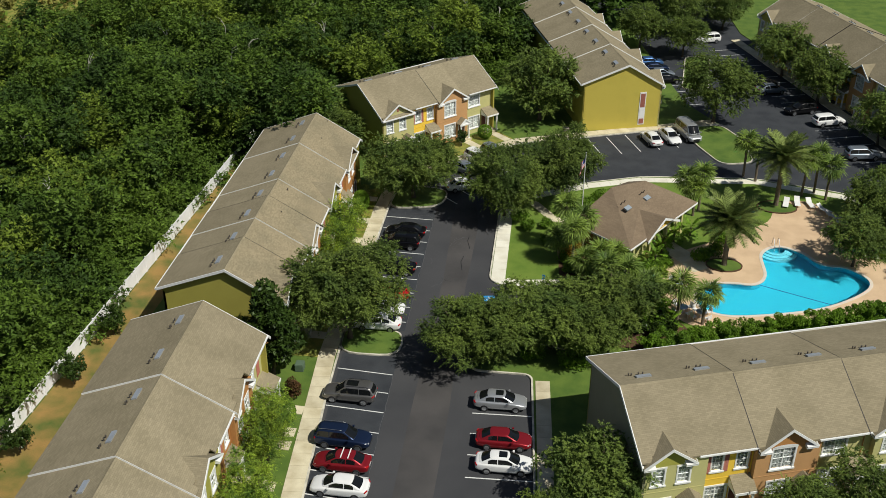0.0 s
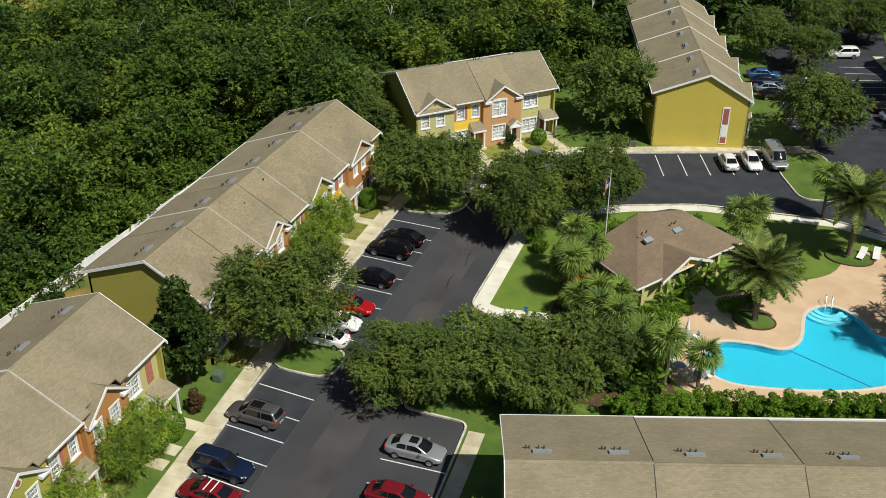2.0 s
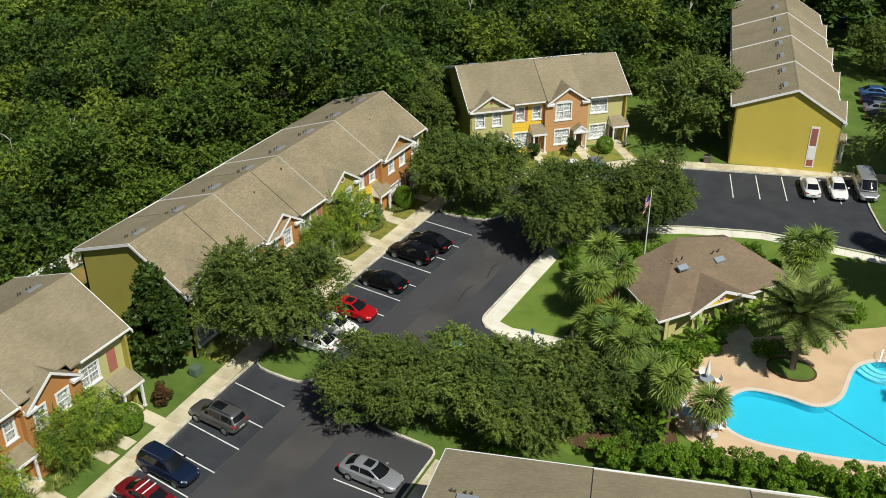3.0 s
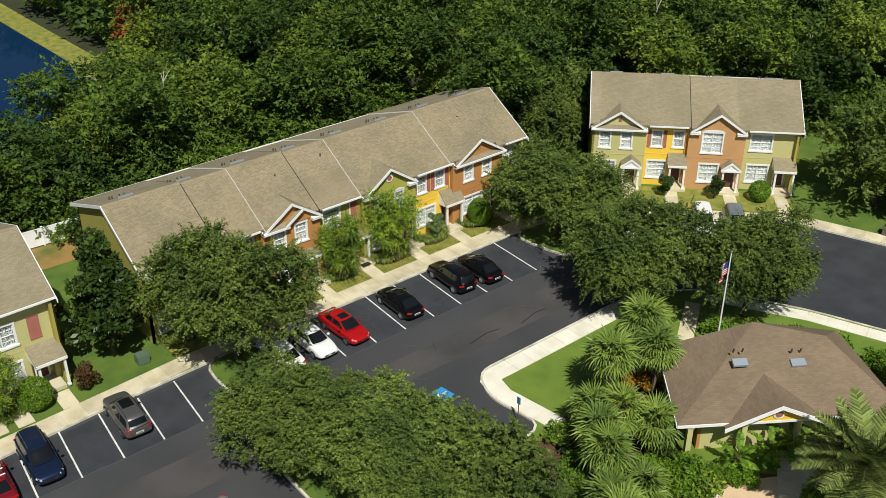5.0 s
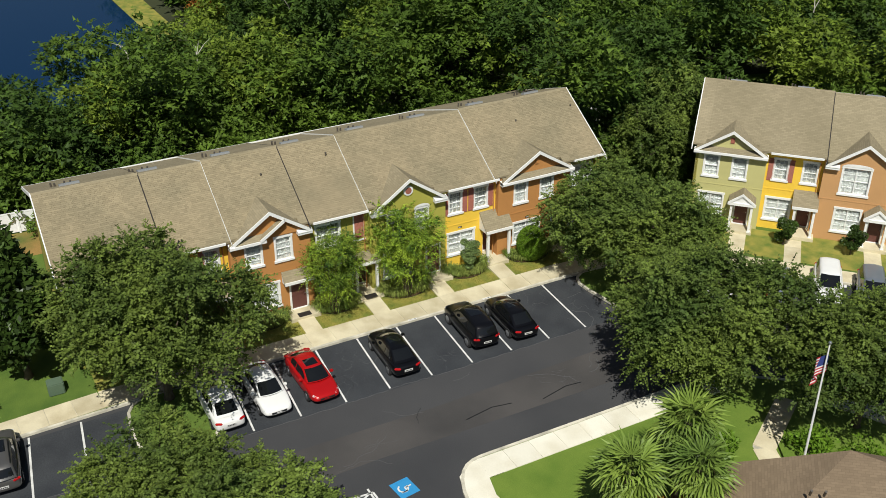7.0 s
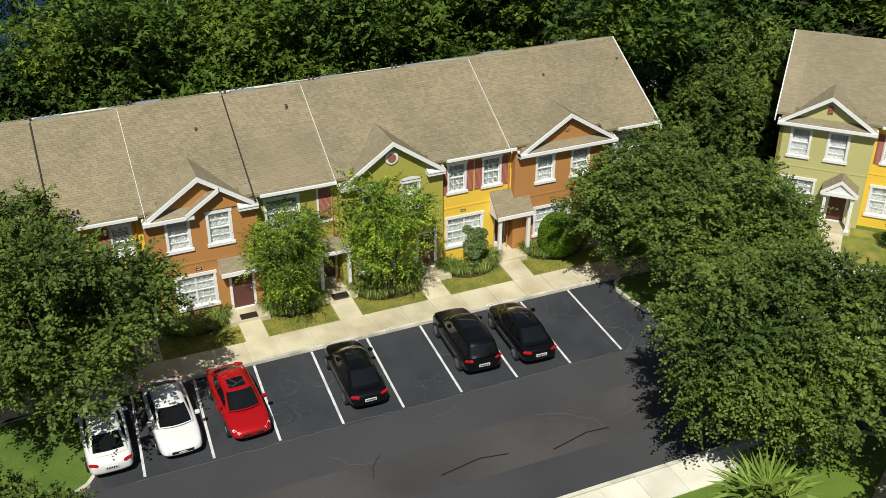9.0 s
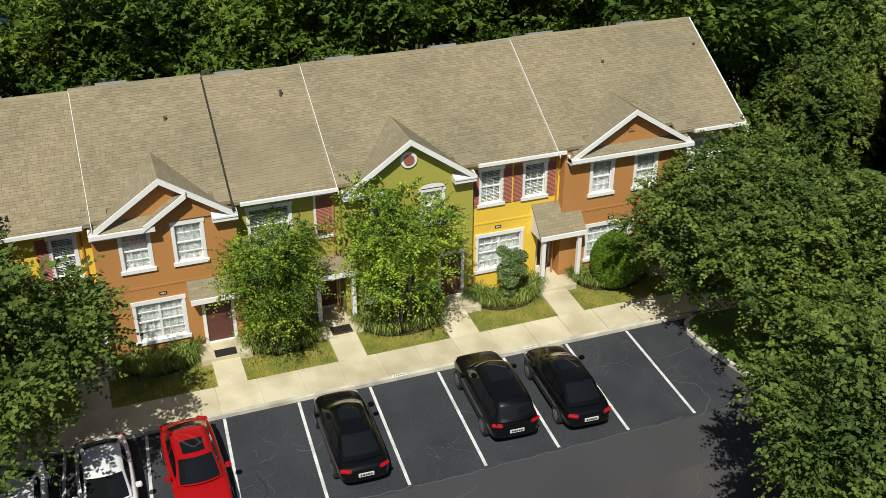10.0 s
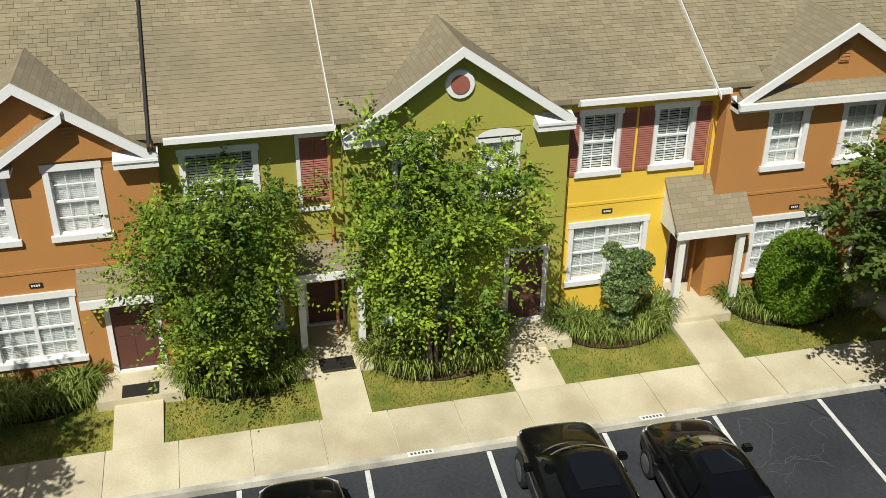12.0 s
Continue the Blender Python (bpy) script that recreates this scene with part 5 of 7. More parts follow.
def in_poly(x, y, P):
    c, j = False, len(P) - 1
    for i in range(len(P)):
        if (P[i][1] > y) != (P[j][1] > y) and x < (P[j][0] - P[i][0]) * (y - P[i][1]) / (P[j][1] - P[i][1]) + P[i][0]:
            c = not c
        j = i
    return c


def fence_x(y):
    return -43.35 + (y - 66) * 0.05


def wooded(x, y):
    """Where the woods stand: west of the fence, and behind the northern rows."""
    if in_poly(x, y, [(p[0], p[1] + (6.5 if p[1] > 85 else 0)) for p in LAKE]) or in_poly(x, y, MEADOW):
        return False
    if y < 128 and x < fence_x(y) - 2.4:
        return True
    px, py = x + 21.45, y - 119.35
    along_c, deep_c = px * 0.717 + py * 0.697, -px * 0.697 + py * 0.717
    qx, qy = x - 15.3, y - 136.2
    along_d, deep_d = -qx * 0.27 + qy * 0.963, -qx * 0.963 - qy * 0.27
    if along_c < -3.5 and y > 115.5 and x < -29:
        return True
    return y > 115 and x < 30 and deep_c > 14.5 and (deep_d > 15 or along_d > 41)


def thin(x, y):
    return wooded(x, y) and y > 5


near_spots = wood_spots(1, -80, 0, 36, 172, 4.7, lambda x, y: thin(x, y))
far_spots = wood_spots(2, -220, -80, 20, 300, 7.0, lambda x, y: thin(x, y)) + wood_spots(3, -80, 150, 170, 320, 7.0, lambda x, y: thin(x, y) or y > 235)
edge_spots = wood_spots(4, -60, 0, 36, 172, 2.6, lambda x, y: thin(x - 1.9, y) and not (thin(x + 5.5, y) and thin(x, y - 5.5) and thin(x + 4, y - 4)))
for name, spots, per, size, label in (("woods_near", near_spots, 2300, 0.25, "dense mixed woods behind the fence"), ("woods_far", far_spots, 620, 0.6, "dense far woods")):
    pick = np.random.default_rng(len(spots)).random(len(spots))
    for k, (a, b, leaf, tone) in enumerate(((0.0, 0.42, "leaf_wood", "green"), (0.42, 0.8, "leaf_wood_dark", "dark green"), (0.8, 1.01, "leaf_wood_light", "yellow-green"))):
        woods(name, 5 + k, [p for p, q in zip(spots, pick) if a <= q < b], per, size, tone + " crowns of " + label, M[leaf])
rs_shore = np.random.default_rng(14)
for x in range(-150, -68, 3):
    edge_spots.append((x + rs_shore.uniform(-1, 1), 100.6 + rs_shore.uniform(0, 2.5) - max(0.0, x + 86) * 0.28))
    edge_spots.append((x + rs_shore.uniform(-1, 1), 104.5 + rs_shore.uniform(0, 3.0) - max(0.0, x + 86) * 0.28))
woods("undergrowth", 8, edge_spots, 700, 0.2, "dark bushy undergrowth at the edge of the woods", M["leaf_wood"], 0.8, 3.6)


# ---------------------------------------------------------------- lake and meadow in the distance
bm = bmesh.new()
slab(bm, [(*p, -0.03) for p in smooth_loop(LAKE, 5)][::-1], 0.02)
bmesh.ops.recalc_face_normals(bm, faces=bm.faces)
tagged(part("water", bm, M["lake"]), "dark blue lake beyond the woods", "lake", kind="structure")
bm = bmesh.new()
ribbon(bm, [(-66, 86.6), (-71, 90.6), (-78, 94.4), (-88, 96.5), (-103, 95.9), (-118, 95.4), (-172, 93.8)], 3.4, -0.02, 0.03)
tagged(part("lake_shore", bm, M["verge"]), "pale grass along the lake shore", "shore", kind="structure")
sheet("meadow", smooth_loop(MEADOW, 4), -0.01, 0.04, M["verge"], "rough yellow-green meadow among the woods", "meadow")
rng = np.random.default_rng(77)
spots = [(rng.uniform(-188, -74), rng.uniform(130, 238)) for _ in range(900)]
spots = [p for p in spots if in_poly(p[0], p[1], MEADOW)]
cs = np.array([(x, y, rng.uniform(0.2, 1.2)) for x, y in spots])
v, f = leaf_cloud(rng, cs, rng.uniform(0.6, 1.8, len(cs)), 42000, 0.4)
tagged(mesh_arrays("meadow_scrub", v, f, M["leaf_reed"]), "low scrub and tall grass in the meadow", "scrub", kind="stuff")

# a rust-coloured tree near the lake and bare pale branches standing out of the woods
rust = tree_mesh(71, 2.2, 3.0, 5.2, 5000, 0.3, M["leaf_rust"], 40, 0.16, name="autumn_tree", rmin=0.3, rmax=0.8, twig=(5, 0.9, 0.34))
plant(rust, -80.6, 101.0, "small rust-orange tree near the lake shore", 1.0)
rb_ = random.Random(33)
bm = bmesh.new()
for x, y in rb_.sample([p for p in near_spots if p[0] > -75 and 60 < p[1] < 165], 18):
    z, a = rb_.uniform(8.0, 11.5), rb_.uniform(0, 6.28)
    for q in range(rb_.randint(2, 4)):
        b = a + rb_.uniform(-1.1, 1.1)
        l = rb_.uniform(0.6, 1.7)
        e = (x + l * math.cos(b), y + l * math.sin(b), z + rb_.uniform(0.2, 1.4))
        mid = (x + 0.5 * l * math.cos(b - 0.25), y + 0.5 * l * math.sin(b - 0.25), (z + e[2]) / 2 + 0.15)
        tube(bm, [(x, y, z - 2.0), (x + 0.05, y, z - 0.3), mid, e], [0.07, 0.05, 0.03, 0.01], 5)
tagged(part("dead_branches", bm, M["dead_wood"], smooth=True), "bare pale dead branches in the woods", "branches", kind="stuff")


# ---------------------------------------------------------------- white vinyl fence
def fence():
    f = tagged(empty("fence", pose(0, 0, 0.1)), "long white vinyl privacy fence before the woods", "fence")
    bm = bmesh.new()
    box(bm, -1.16, 1.16, -0.02, 0.02, 0.12, 1.62)
    panel = part("fence_panel", bm, M["vinyl"], f)
    bm = bmesh.new()
    box(bm, -1.18, 1.18, -0.035, 0.035, 1.622, 1.74)
    rail = part("fence_rail", bm, M["vinyl"], f)
    bm = bmesh.new()
    box(bm, -0.065, 0.065, -0.065, 0.065, -0.1, 1.8)
    box(bm, -0.085, 0.085, -0.085, 0.085, 1.8, 1.84)
    post = part("fence_post", bm, M["vinyl"], f)
    y, first = 24.0, True
    while y < 126.5:
        a, b = Vector((fence_x(y), y)), Vector((fence_x(y + 2.42), y + 2.42))
        ang = math.degrees(math.atan2((b - a).y, (b - a).x))
        c = (a + b) / 2
        dz = random.uniform(-0.02, 0.02)
        for o, m in ((panel, pose(c.x, c.y, dz, 0, 0, ang)), (rail, pose(c.x, c.y, dz, 0, 0, ang)), (post, pose(a.x, a.y, 0, 0, 0, ang))):
            if not first:
                o = o.copy()
                scene.collection.objects.link(o)
            o.matrix_basis = m
        first = False
        y += 2.42


fence()


# ---------------------------------------------------------------- vehicles
PAINT = {k: car_paint("paint_" + k, c, m) for k, (c, m) in dict(
    black=((0.004, 0.004, 0.005), 0.0), white=((0.72, 0.72, 0.71), 0.0), silver=((0.46, 0.47, 0.48), 0.6), grey=((0.16, 0.155, 0.15), 0.6),
    red=((0.42, 0.008, 0.010), 0.2), dark_red=((0.22, 0.012, 0.018), 0.3), navy=((0.012, 0.022, 0.055), 0.4), blue=((0.05, 0.12, 0.28), 0.4), pewter=((0.20, 0.23, 0.27), 0.4)).items()}

BODY = {
    "sedan": dict(L=4.7, st=[(-2.34, 0.66, 0.46, 0.80), (-2.2, 0.83, 0.30, 0.99), (-1.5, 0.90, 0.22, 1.03), (-0.4, 0.915, 0.20, 0.99), (0.9, 0.91, 0.20, 0.97), (1.4, 0.90, 0.22, 0.93), (2.05, 0.85, 0.25, 0.78), (2.28, 0.72, 0.34, 0.66), (2.34, 0.55, 0.40, 0.58)],
                  gh=(-1.85, -1.0, 0.28, 1.12, 0.80, 0.60, 0.98, 1.45), axles=(-1.35, 1.4), r=0.33),
    "suv": dict(L=4.75, st=[(-2.36, 0.74, 0.46, 1.02), (-2.25, 0.88, 0.32, 1.10), (-1.5, 0.93, 0.26, 1.12), (0.0, 0.94, 0.25, 1.08), (0.9, 0.935, 0.25, 1.06), (1.3, 0.92, 0.27, 1.04), (2.1, 0.88, 0.30, 0.92), (2.32, 0.76, 0.38, 0.78), (2.38, 0.6, 0.44, 0.66)],
                gh=(-2.28, -1.95, 0.22, 1.05, 0.83, 0.66, 1.06, 1.70), axles=(-1.4, 1.42), r=0.37),
    "van": dict(L=5.4, st=[(-2.7, 0.86, 0.46, 1.15), (-2.6, 0.97, 0.34, 1.22), (-1.5, 1.0, 0.28, 1.24), (0.4, 1.0, 0.27, 1.22), (1.4, 0.99, 0.27, 1.18), (1.9, 0.97, 0.30, 1.08), (2.5, 0.90, 0.32, 0.95), (2.7, 0.74, 0.42, 0.8)],
                gh=(-2.62, -2.5, 0.95, 1.85, 0.93, 0.82, 1.18, 2.2), axles=(-1.6, 1.75), r=0.36),
}


def car(kind, paint, x, y, heading, label, sunroof=False, rails=False, bars=0):
    """A parked car, its nose towards heading (degrees)."""
    k = BODY[kind]
    c = tagged(empty("parked_car", pose(x, y, 0.0, 0, 0, heading)), label, "car", "parked cars")
    P = PAINT[paint]
    bm = bmesh.new()
    rings = []
    for sx, w, zb, zt in k["st"]:
        half = [(0.80 * w, zb), (0.98 * w, zb + 0.10), (w, zb + 0.30 * (zt - zb) + 0.05), (0.985 * w, zt - 0.16), (0.93 * w, zt - 0.05), (0.72 * w, zt), (0.0, zt + 0.025)]
        pts = half + [(-a, b) for a, b in half[-2::-1]]
        rings.append([bm.verts.new((sx, a, b)) for a, b in pts])
    n = len(rings[0])
    for r, s in zip(rings, rings[1:]):
        for i in range(n - 1):
            bm.faces.new((r[i], s[i], s[i + 1], r[i + 1]))
        bm.faces.new((r[n - 1], s[n - 1], s[0], r[0]))
    bm.faces.new(rings[0])
    bm.faces.new(rings[-1][::-1])
    bmesh.ops.recalc_face_normals(bm, faces=bm.faces)
    body = part("body", bm, P, c, smooth=True)
    body.modifiers.new("soft", "SUBSURF").levels = 1
    body.modifiers["soft"].render_levels = 2
    rb, rr, rf, bf, wb, wr, zb, zr = k["gh"]
    mid = (rr + rf) / 2

    def shape(x, v):
        """A point of the cabin: x along the car, v across it (0 the crown, 0.5 the roof's edge, 1 the belt)."""
        h = 0.0
        for d in (-0.14, -0.07, 0.0, 0.07, 0.14):
            q = x + d
            g = (q - rb) / (rr - rb) if q < rr else ((bf - q) / (bf - rf) if q > rf else 1.0)
            h += max(0.0, min(1.0, g)) / 5
        h = h * (zr - zb) - 0.05 * ((x - mid) / (bf - mid)) ** 2 * h
        taper = 1 - 0.10 * max(0.0, (x - mid) / (bf - mid)) ** 2 - 0.09 * max(0.0, (mid - x) / (mid - rb)) ** 2
        edge = (wb - (wb - wr) * h / (zr - zb)) * taper
        u, sgn = abs(v), (1 if v >= 0 else -1)
        if u > 0.5:
            f = (u - 0.5) * 2
            y = edge + (wb * taper - edge) * f ** 1.2
            z = zb + h * (1 - f) - 0.07 * f - 0.02 * (1 - f) ** 6
        else:
            y, z = edge * u * 2 * (1 - 0.03 * (u * 2) ** 8), zb + h + 0.045 * (1 - (2 * u) ** 2.4) - 0.02 * (2 * u) ** 8
        front, back = max(0.0, min(1.0, (x - rf + 0.35) / 0.5)), max(0.0, min(1.0, (rr + 0.3 - x) / 0.45))
        inner = max(0.0, 1 - (2 * u) ** 2)
        return Vector((x + (0.20 * front - 0.13 * back) * inner, sgn * y, z))

    def skin(xa, xb, va, vb, nx, nv, lift=0.0):
        bm = bmesh.new()
        G = [[bm.verts.new(shape(xa + (xb - xa) * i / nx, va + (vb - va) * j / nv)) for j in range(nv + 1)] for i in range(nx + 1)]
        for i in range(nx):
            for j in range(nv):
                bm.faces.new((G[i][j], G[i + 1][j], G[i + 1][j + 1], G[i][j + 1]))
        bm.normal_update()
        for p in bm.verts:
            p.co += p.normal * lift
        return bm

    roof = part("roof_panel", skin(rb - 0.02, bf + 0.02, -1, 1, 26, 16), P, c, smooth=True)
    G = M["car_glass"]
    part("windscreen", skin(rf + 0.05, bf - 0.03, -0.45, 0.45, 8, 8, 0.007), G, c, smooth=True)
    part("rear_window", skin(rb + (rr - rb) * 0.18, rr - 0.04, -0.42, 0.42, 8, 8, 0.007), G, c, smooth=True)
    xm = mid - 0.12
    for s in (1, -1):
        va, vb = (0.56, 0.90) if s > 0 else (-0.90, -0.56)
        part("side_window", skin(rr - 0.28 * min(1.0, (rr - rb)), xm - 0.04, va, vb, 6, 4, 0.007), G, c, smooth=True)
        part("side_window", skin(xm + 0.04, rf + (bf - rf) * 0.52, va, vb, 6, 4, 0.007), G, c, smooth=True)
        bm = bmesh.new()
        box(bm, bf - 0.48, bf - 0.3, s * (wb + 0.17) - 0.1, s * (wb + 0.17) + 0.1, zb - 0.02, zb + 0.12)
        bmesh.ops.bevel(bm, geom=bm.edges[:], offset=0.03, segments=2, affect="EDGES")
        part("door_mirror", bm, P, c)
        fx, fw, fz = k["st"][-2][0], k["st"][-2][1], k["st"][-2][3]
        bm = bmesh.new()
        box(bm, -0.24, 0.2, -0.07, 0.06, -0.07, 0.05)
        bmesh.ops.bevel(bm, geom=bm.edges[:], offset=0.045, segments=2, affect="EDGES")
        part("headlight", bm, M["lamp_clear"], c, m=pose(fx - 0.13, s * (fw - 0.10), fz - 0.02, 0, 0, 0) @ pose(0, 0, 0, 0, 14, s * -42))
        bx, bw, bz = k["st"][1][0], k["st"][1][1], k["st"][1][3]
        bm = bmesh.new()
        box(bm, -0.06, 0.06, -0.22, 0.17, -0.08, 0.06)
        bmesh.ops.bevel(bm, geom=bm.edges[:], offset=0.04, segments=2, affect="EDGES")
        part("tail_light", bm, M["lamp_red"], c, m=pose(bx + 0.0, s * (bw - 0.16), bz - 0.13, 0, 0, 0) @ pose(0, 0, 0, 0, 0, s * -26 + (180 if s < 0 else 0)))
        for ax in k["axles"]:
            r = k["r"]
            bm = bmesh.new()
            wy = s * (k["st"][3][1] - 0.10)
            rot = Matrix.Translation((ax, wy, r)) @ Matrix.Rotation(radians(90), 4, "X")
            bmesh.ops.create_cone(bm, cap_ends=True, segments=20, radius1=r, radius2=r, depth=0.24, matrix=rot)
            bmesh.ops.bevel(bm, geom=[e for e in bm.edges if len(e.link_faces) == 2 and e.calc_face_angle(0) > 1], offset=0.03, segments=1, affect="EDGES")
            tyre = part("wheel", bm, M["tyre"], c)
            bm = bmesh.new()
            rim = Matrix.Translation((ax, wy + s * 0.10, r)) @ Matrix.Rotation(radians(90), 4, "X")
            bmesh.ops.create_cone(bm, cap_ends=True, segments=16, radius1=r * 0.66, radius2=r * 0.62, depth=0.06, matrix=rim)
            part("rim", bm, M["rim"], tyre)
    bm = bmesh.new()
    bx = k["st"][0][0]
    box(bm, bx - 0.015, bx + 0.03, -0.26, 0.26, 0.62, 0.75)
    plate = part("number_plate", bm, M["plate"], c)
    bm = bmesh.new()
    for i in range(5):
        box(bm, bx - 0.019, bx - 0.015, -0.2 + 0.085 * i, -0.14 + 0.085 * i, 0.65, 0.72)
    part("plate_bars", bm, M["plastic"], plate)
    bm = bmesh.new()
    fx = k["st"][-1][0]
    box(bm, fx - 0.14, fx - 0.005, -0.46, 0.46, 0.42, k["st"][-1][3] + 0.01)
    bmesh.ops.bevel(bm, geom=bm.edges[:], offset=0.03, segments=1, affect="EDGES")
    part("grille", bm, M["plastic"], c)
    if sunroof:
        part("sunroof", skin(rf - (1.05 if kind == "suv" else 0.68), rf - 0.10, -0.30, 0.30, 4, 6, 0.008), M["car_glass"], roof, smooth=True)
    if rails:
        for s in (1, -1):
            bm = bmesh.new()
            tube(bm, [(rr + 0.1, s * 0.55, zr + 0.03), (rr + 0.3, s * 0.55, zr + 0.09), (rf - 0.3, s * 0.55, zr + 0.09), (rf - 0.1, s * 0.55, zr + 0.03)], [0.02] * 4, 6)
            part("roof_rail", bm, M["plastic"] if paint != "navy" else M["rim"], roof)
    for i in range(bars):
        bm = bmesh.new()
        xx = rr + 0.35 + 0.6 * i
        box(bm, xx - 0.04, xx + 0.04, -0.62, 0.62, zr + 0.05, zr + 0.09)
        part("roof_bar", bm, M["white"], roof)
    return c


# nose heading: 180 points west, 0 east
car("sedan", "white", -15.75, 81.75, 180, "white sedan parked nose to the sidewalk below a tree")
car("sedan", "white", -15.8, 84.45, 1, "white sedan parked backwards under a tree")
car("sedan", "red", -15.75, 87.25, 2, "bright red sedan with dark sunroof, parked backwards", sunroof=True)
car("sedan", "black", -15.75, 92.5, 178, "glossy black sedan parked nose to the sidewalk", sunroof=True)
car("suv", "black", -16.1, 98.05, 177, "black crossover with a large glass roof", sunroof=True)
car("sedan", "black", -15.75, 100.75, 177, "glossy black sedan beside a black crossover", sunroof=True)
car("suv", "grey", -16.3, 70.3, 177, "grey off-road wagon with roof rails, parked nose in", sunroof=True, rails=True)
car("suv", "navy", -15.7, 64.3, -3, "dark blue crossover parked backwards beside the sidewalk", rails=True)
car("sedan", "dark_red", -15.2, 61.4, 177, "dark red car with white roof bars", bars=2)
car("sedan", "white", -14.8, 58.6, 177, "white sedan below leafy branches")
car("sedan", "silver", -3.0, 70.7, 0, "silver sedan with a sunroof, nose to the kerb", sunroof=True)
car("sedan", "dark_red", -2.4, 65.6, 0, "dark red sedan nose to the kerb")
car("sedan", "white", -2.2, 62.7, 0, "white sedan with sunroof, nose to the kerb", sunroof=True)
car("sedan", "white", 13.9, 130.9, 110, "white sedan at the yellow-green gable end")
car("sedan", "white", 16.5, 131.9, -70, "white saloon at the yellow-green gable end")
car("van", "silver", 19.1, 133.3, -70, "silver van with a white roof")
car("suv", "white", -9.0, 121.3, -45, "white crossover in front of the short row")
car("suv", "pewter", -7.0, 123.2, -45, "blue-grey crossover in front of the short row")
car("sedan", "pewter", -10.9, 118.6, 135, "grey sedan below an oak")
car("sedan", "white", -10.3, 113.4, 20, "white car half hidden by an oak")
car("suv", "white", 26.4, 176.2, 200, "white crossover in the far lot")
car("suv", "black", 36.3, 144.2, 200, "black crossover in the far lot")
car("suv", "white", 39.4, 140.0, 20, "white crossover in the far lot")
car("suv", "pewter", 41.4, 128.5, 10, "blue-grey pick-up under a tree")
for x, y, p in ((15.6, 163.0, "blue"), (16.3, 160.2, "navy"), (17.0, 157.6, "pewter"), (17.8, 155.0, "black"), (32.6, 155.0, "black"), (33.4, 152.2, "pewter")):
    car("sedan", p, x, y, 16, "dark car in the far lot by the houses")


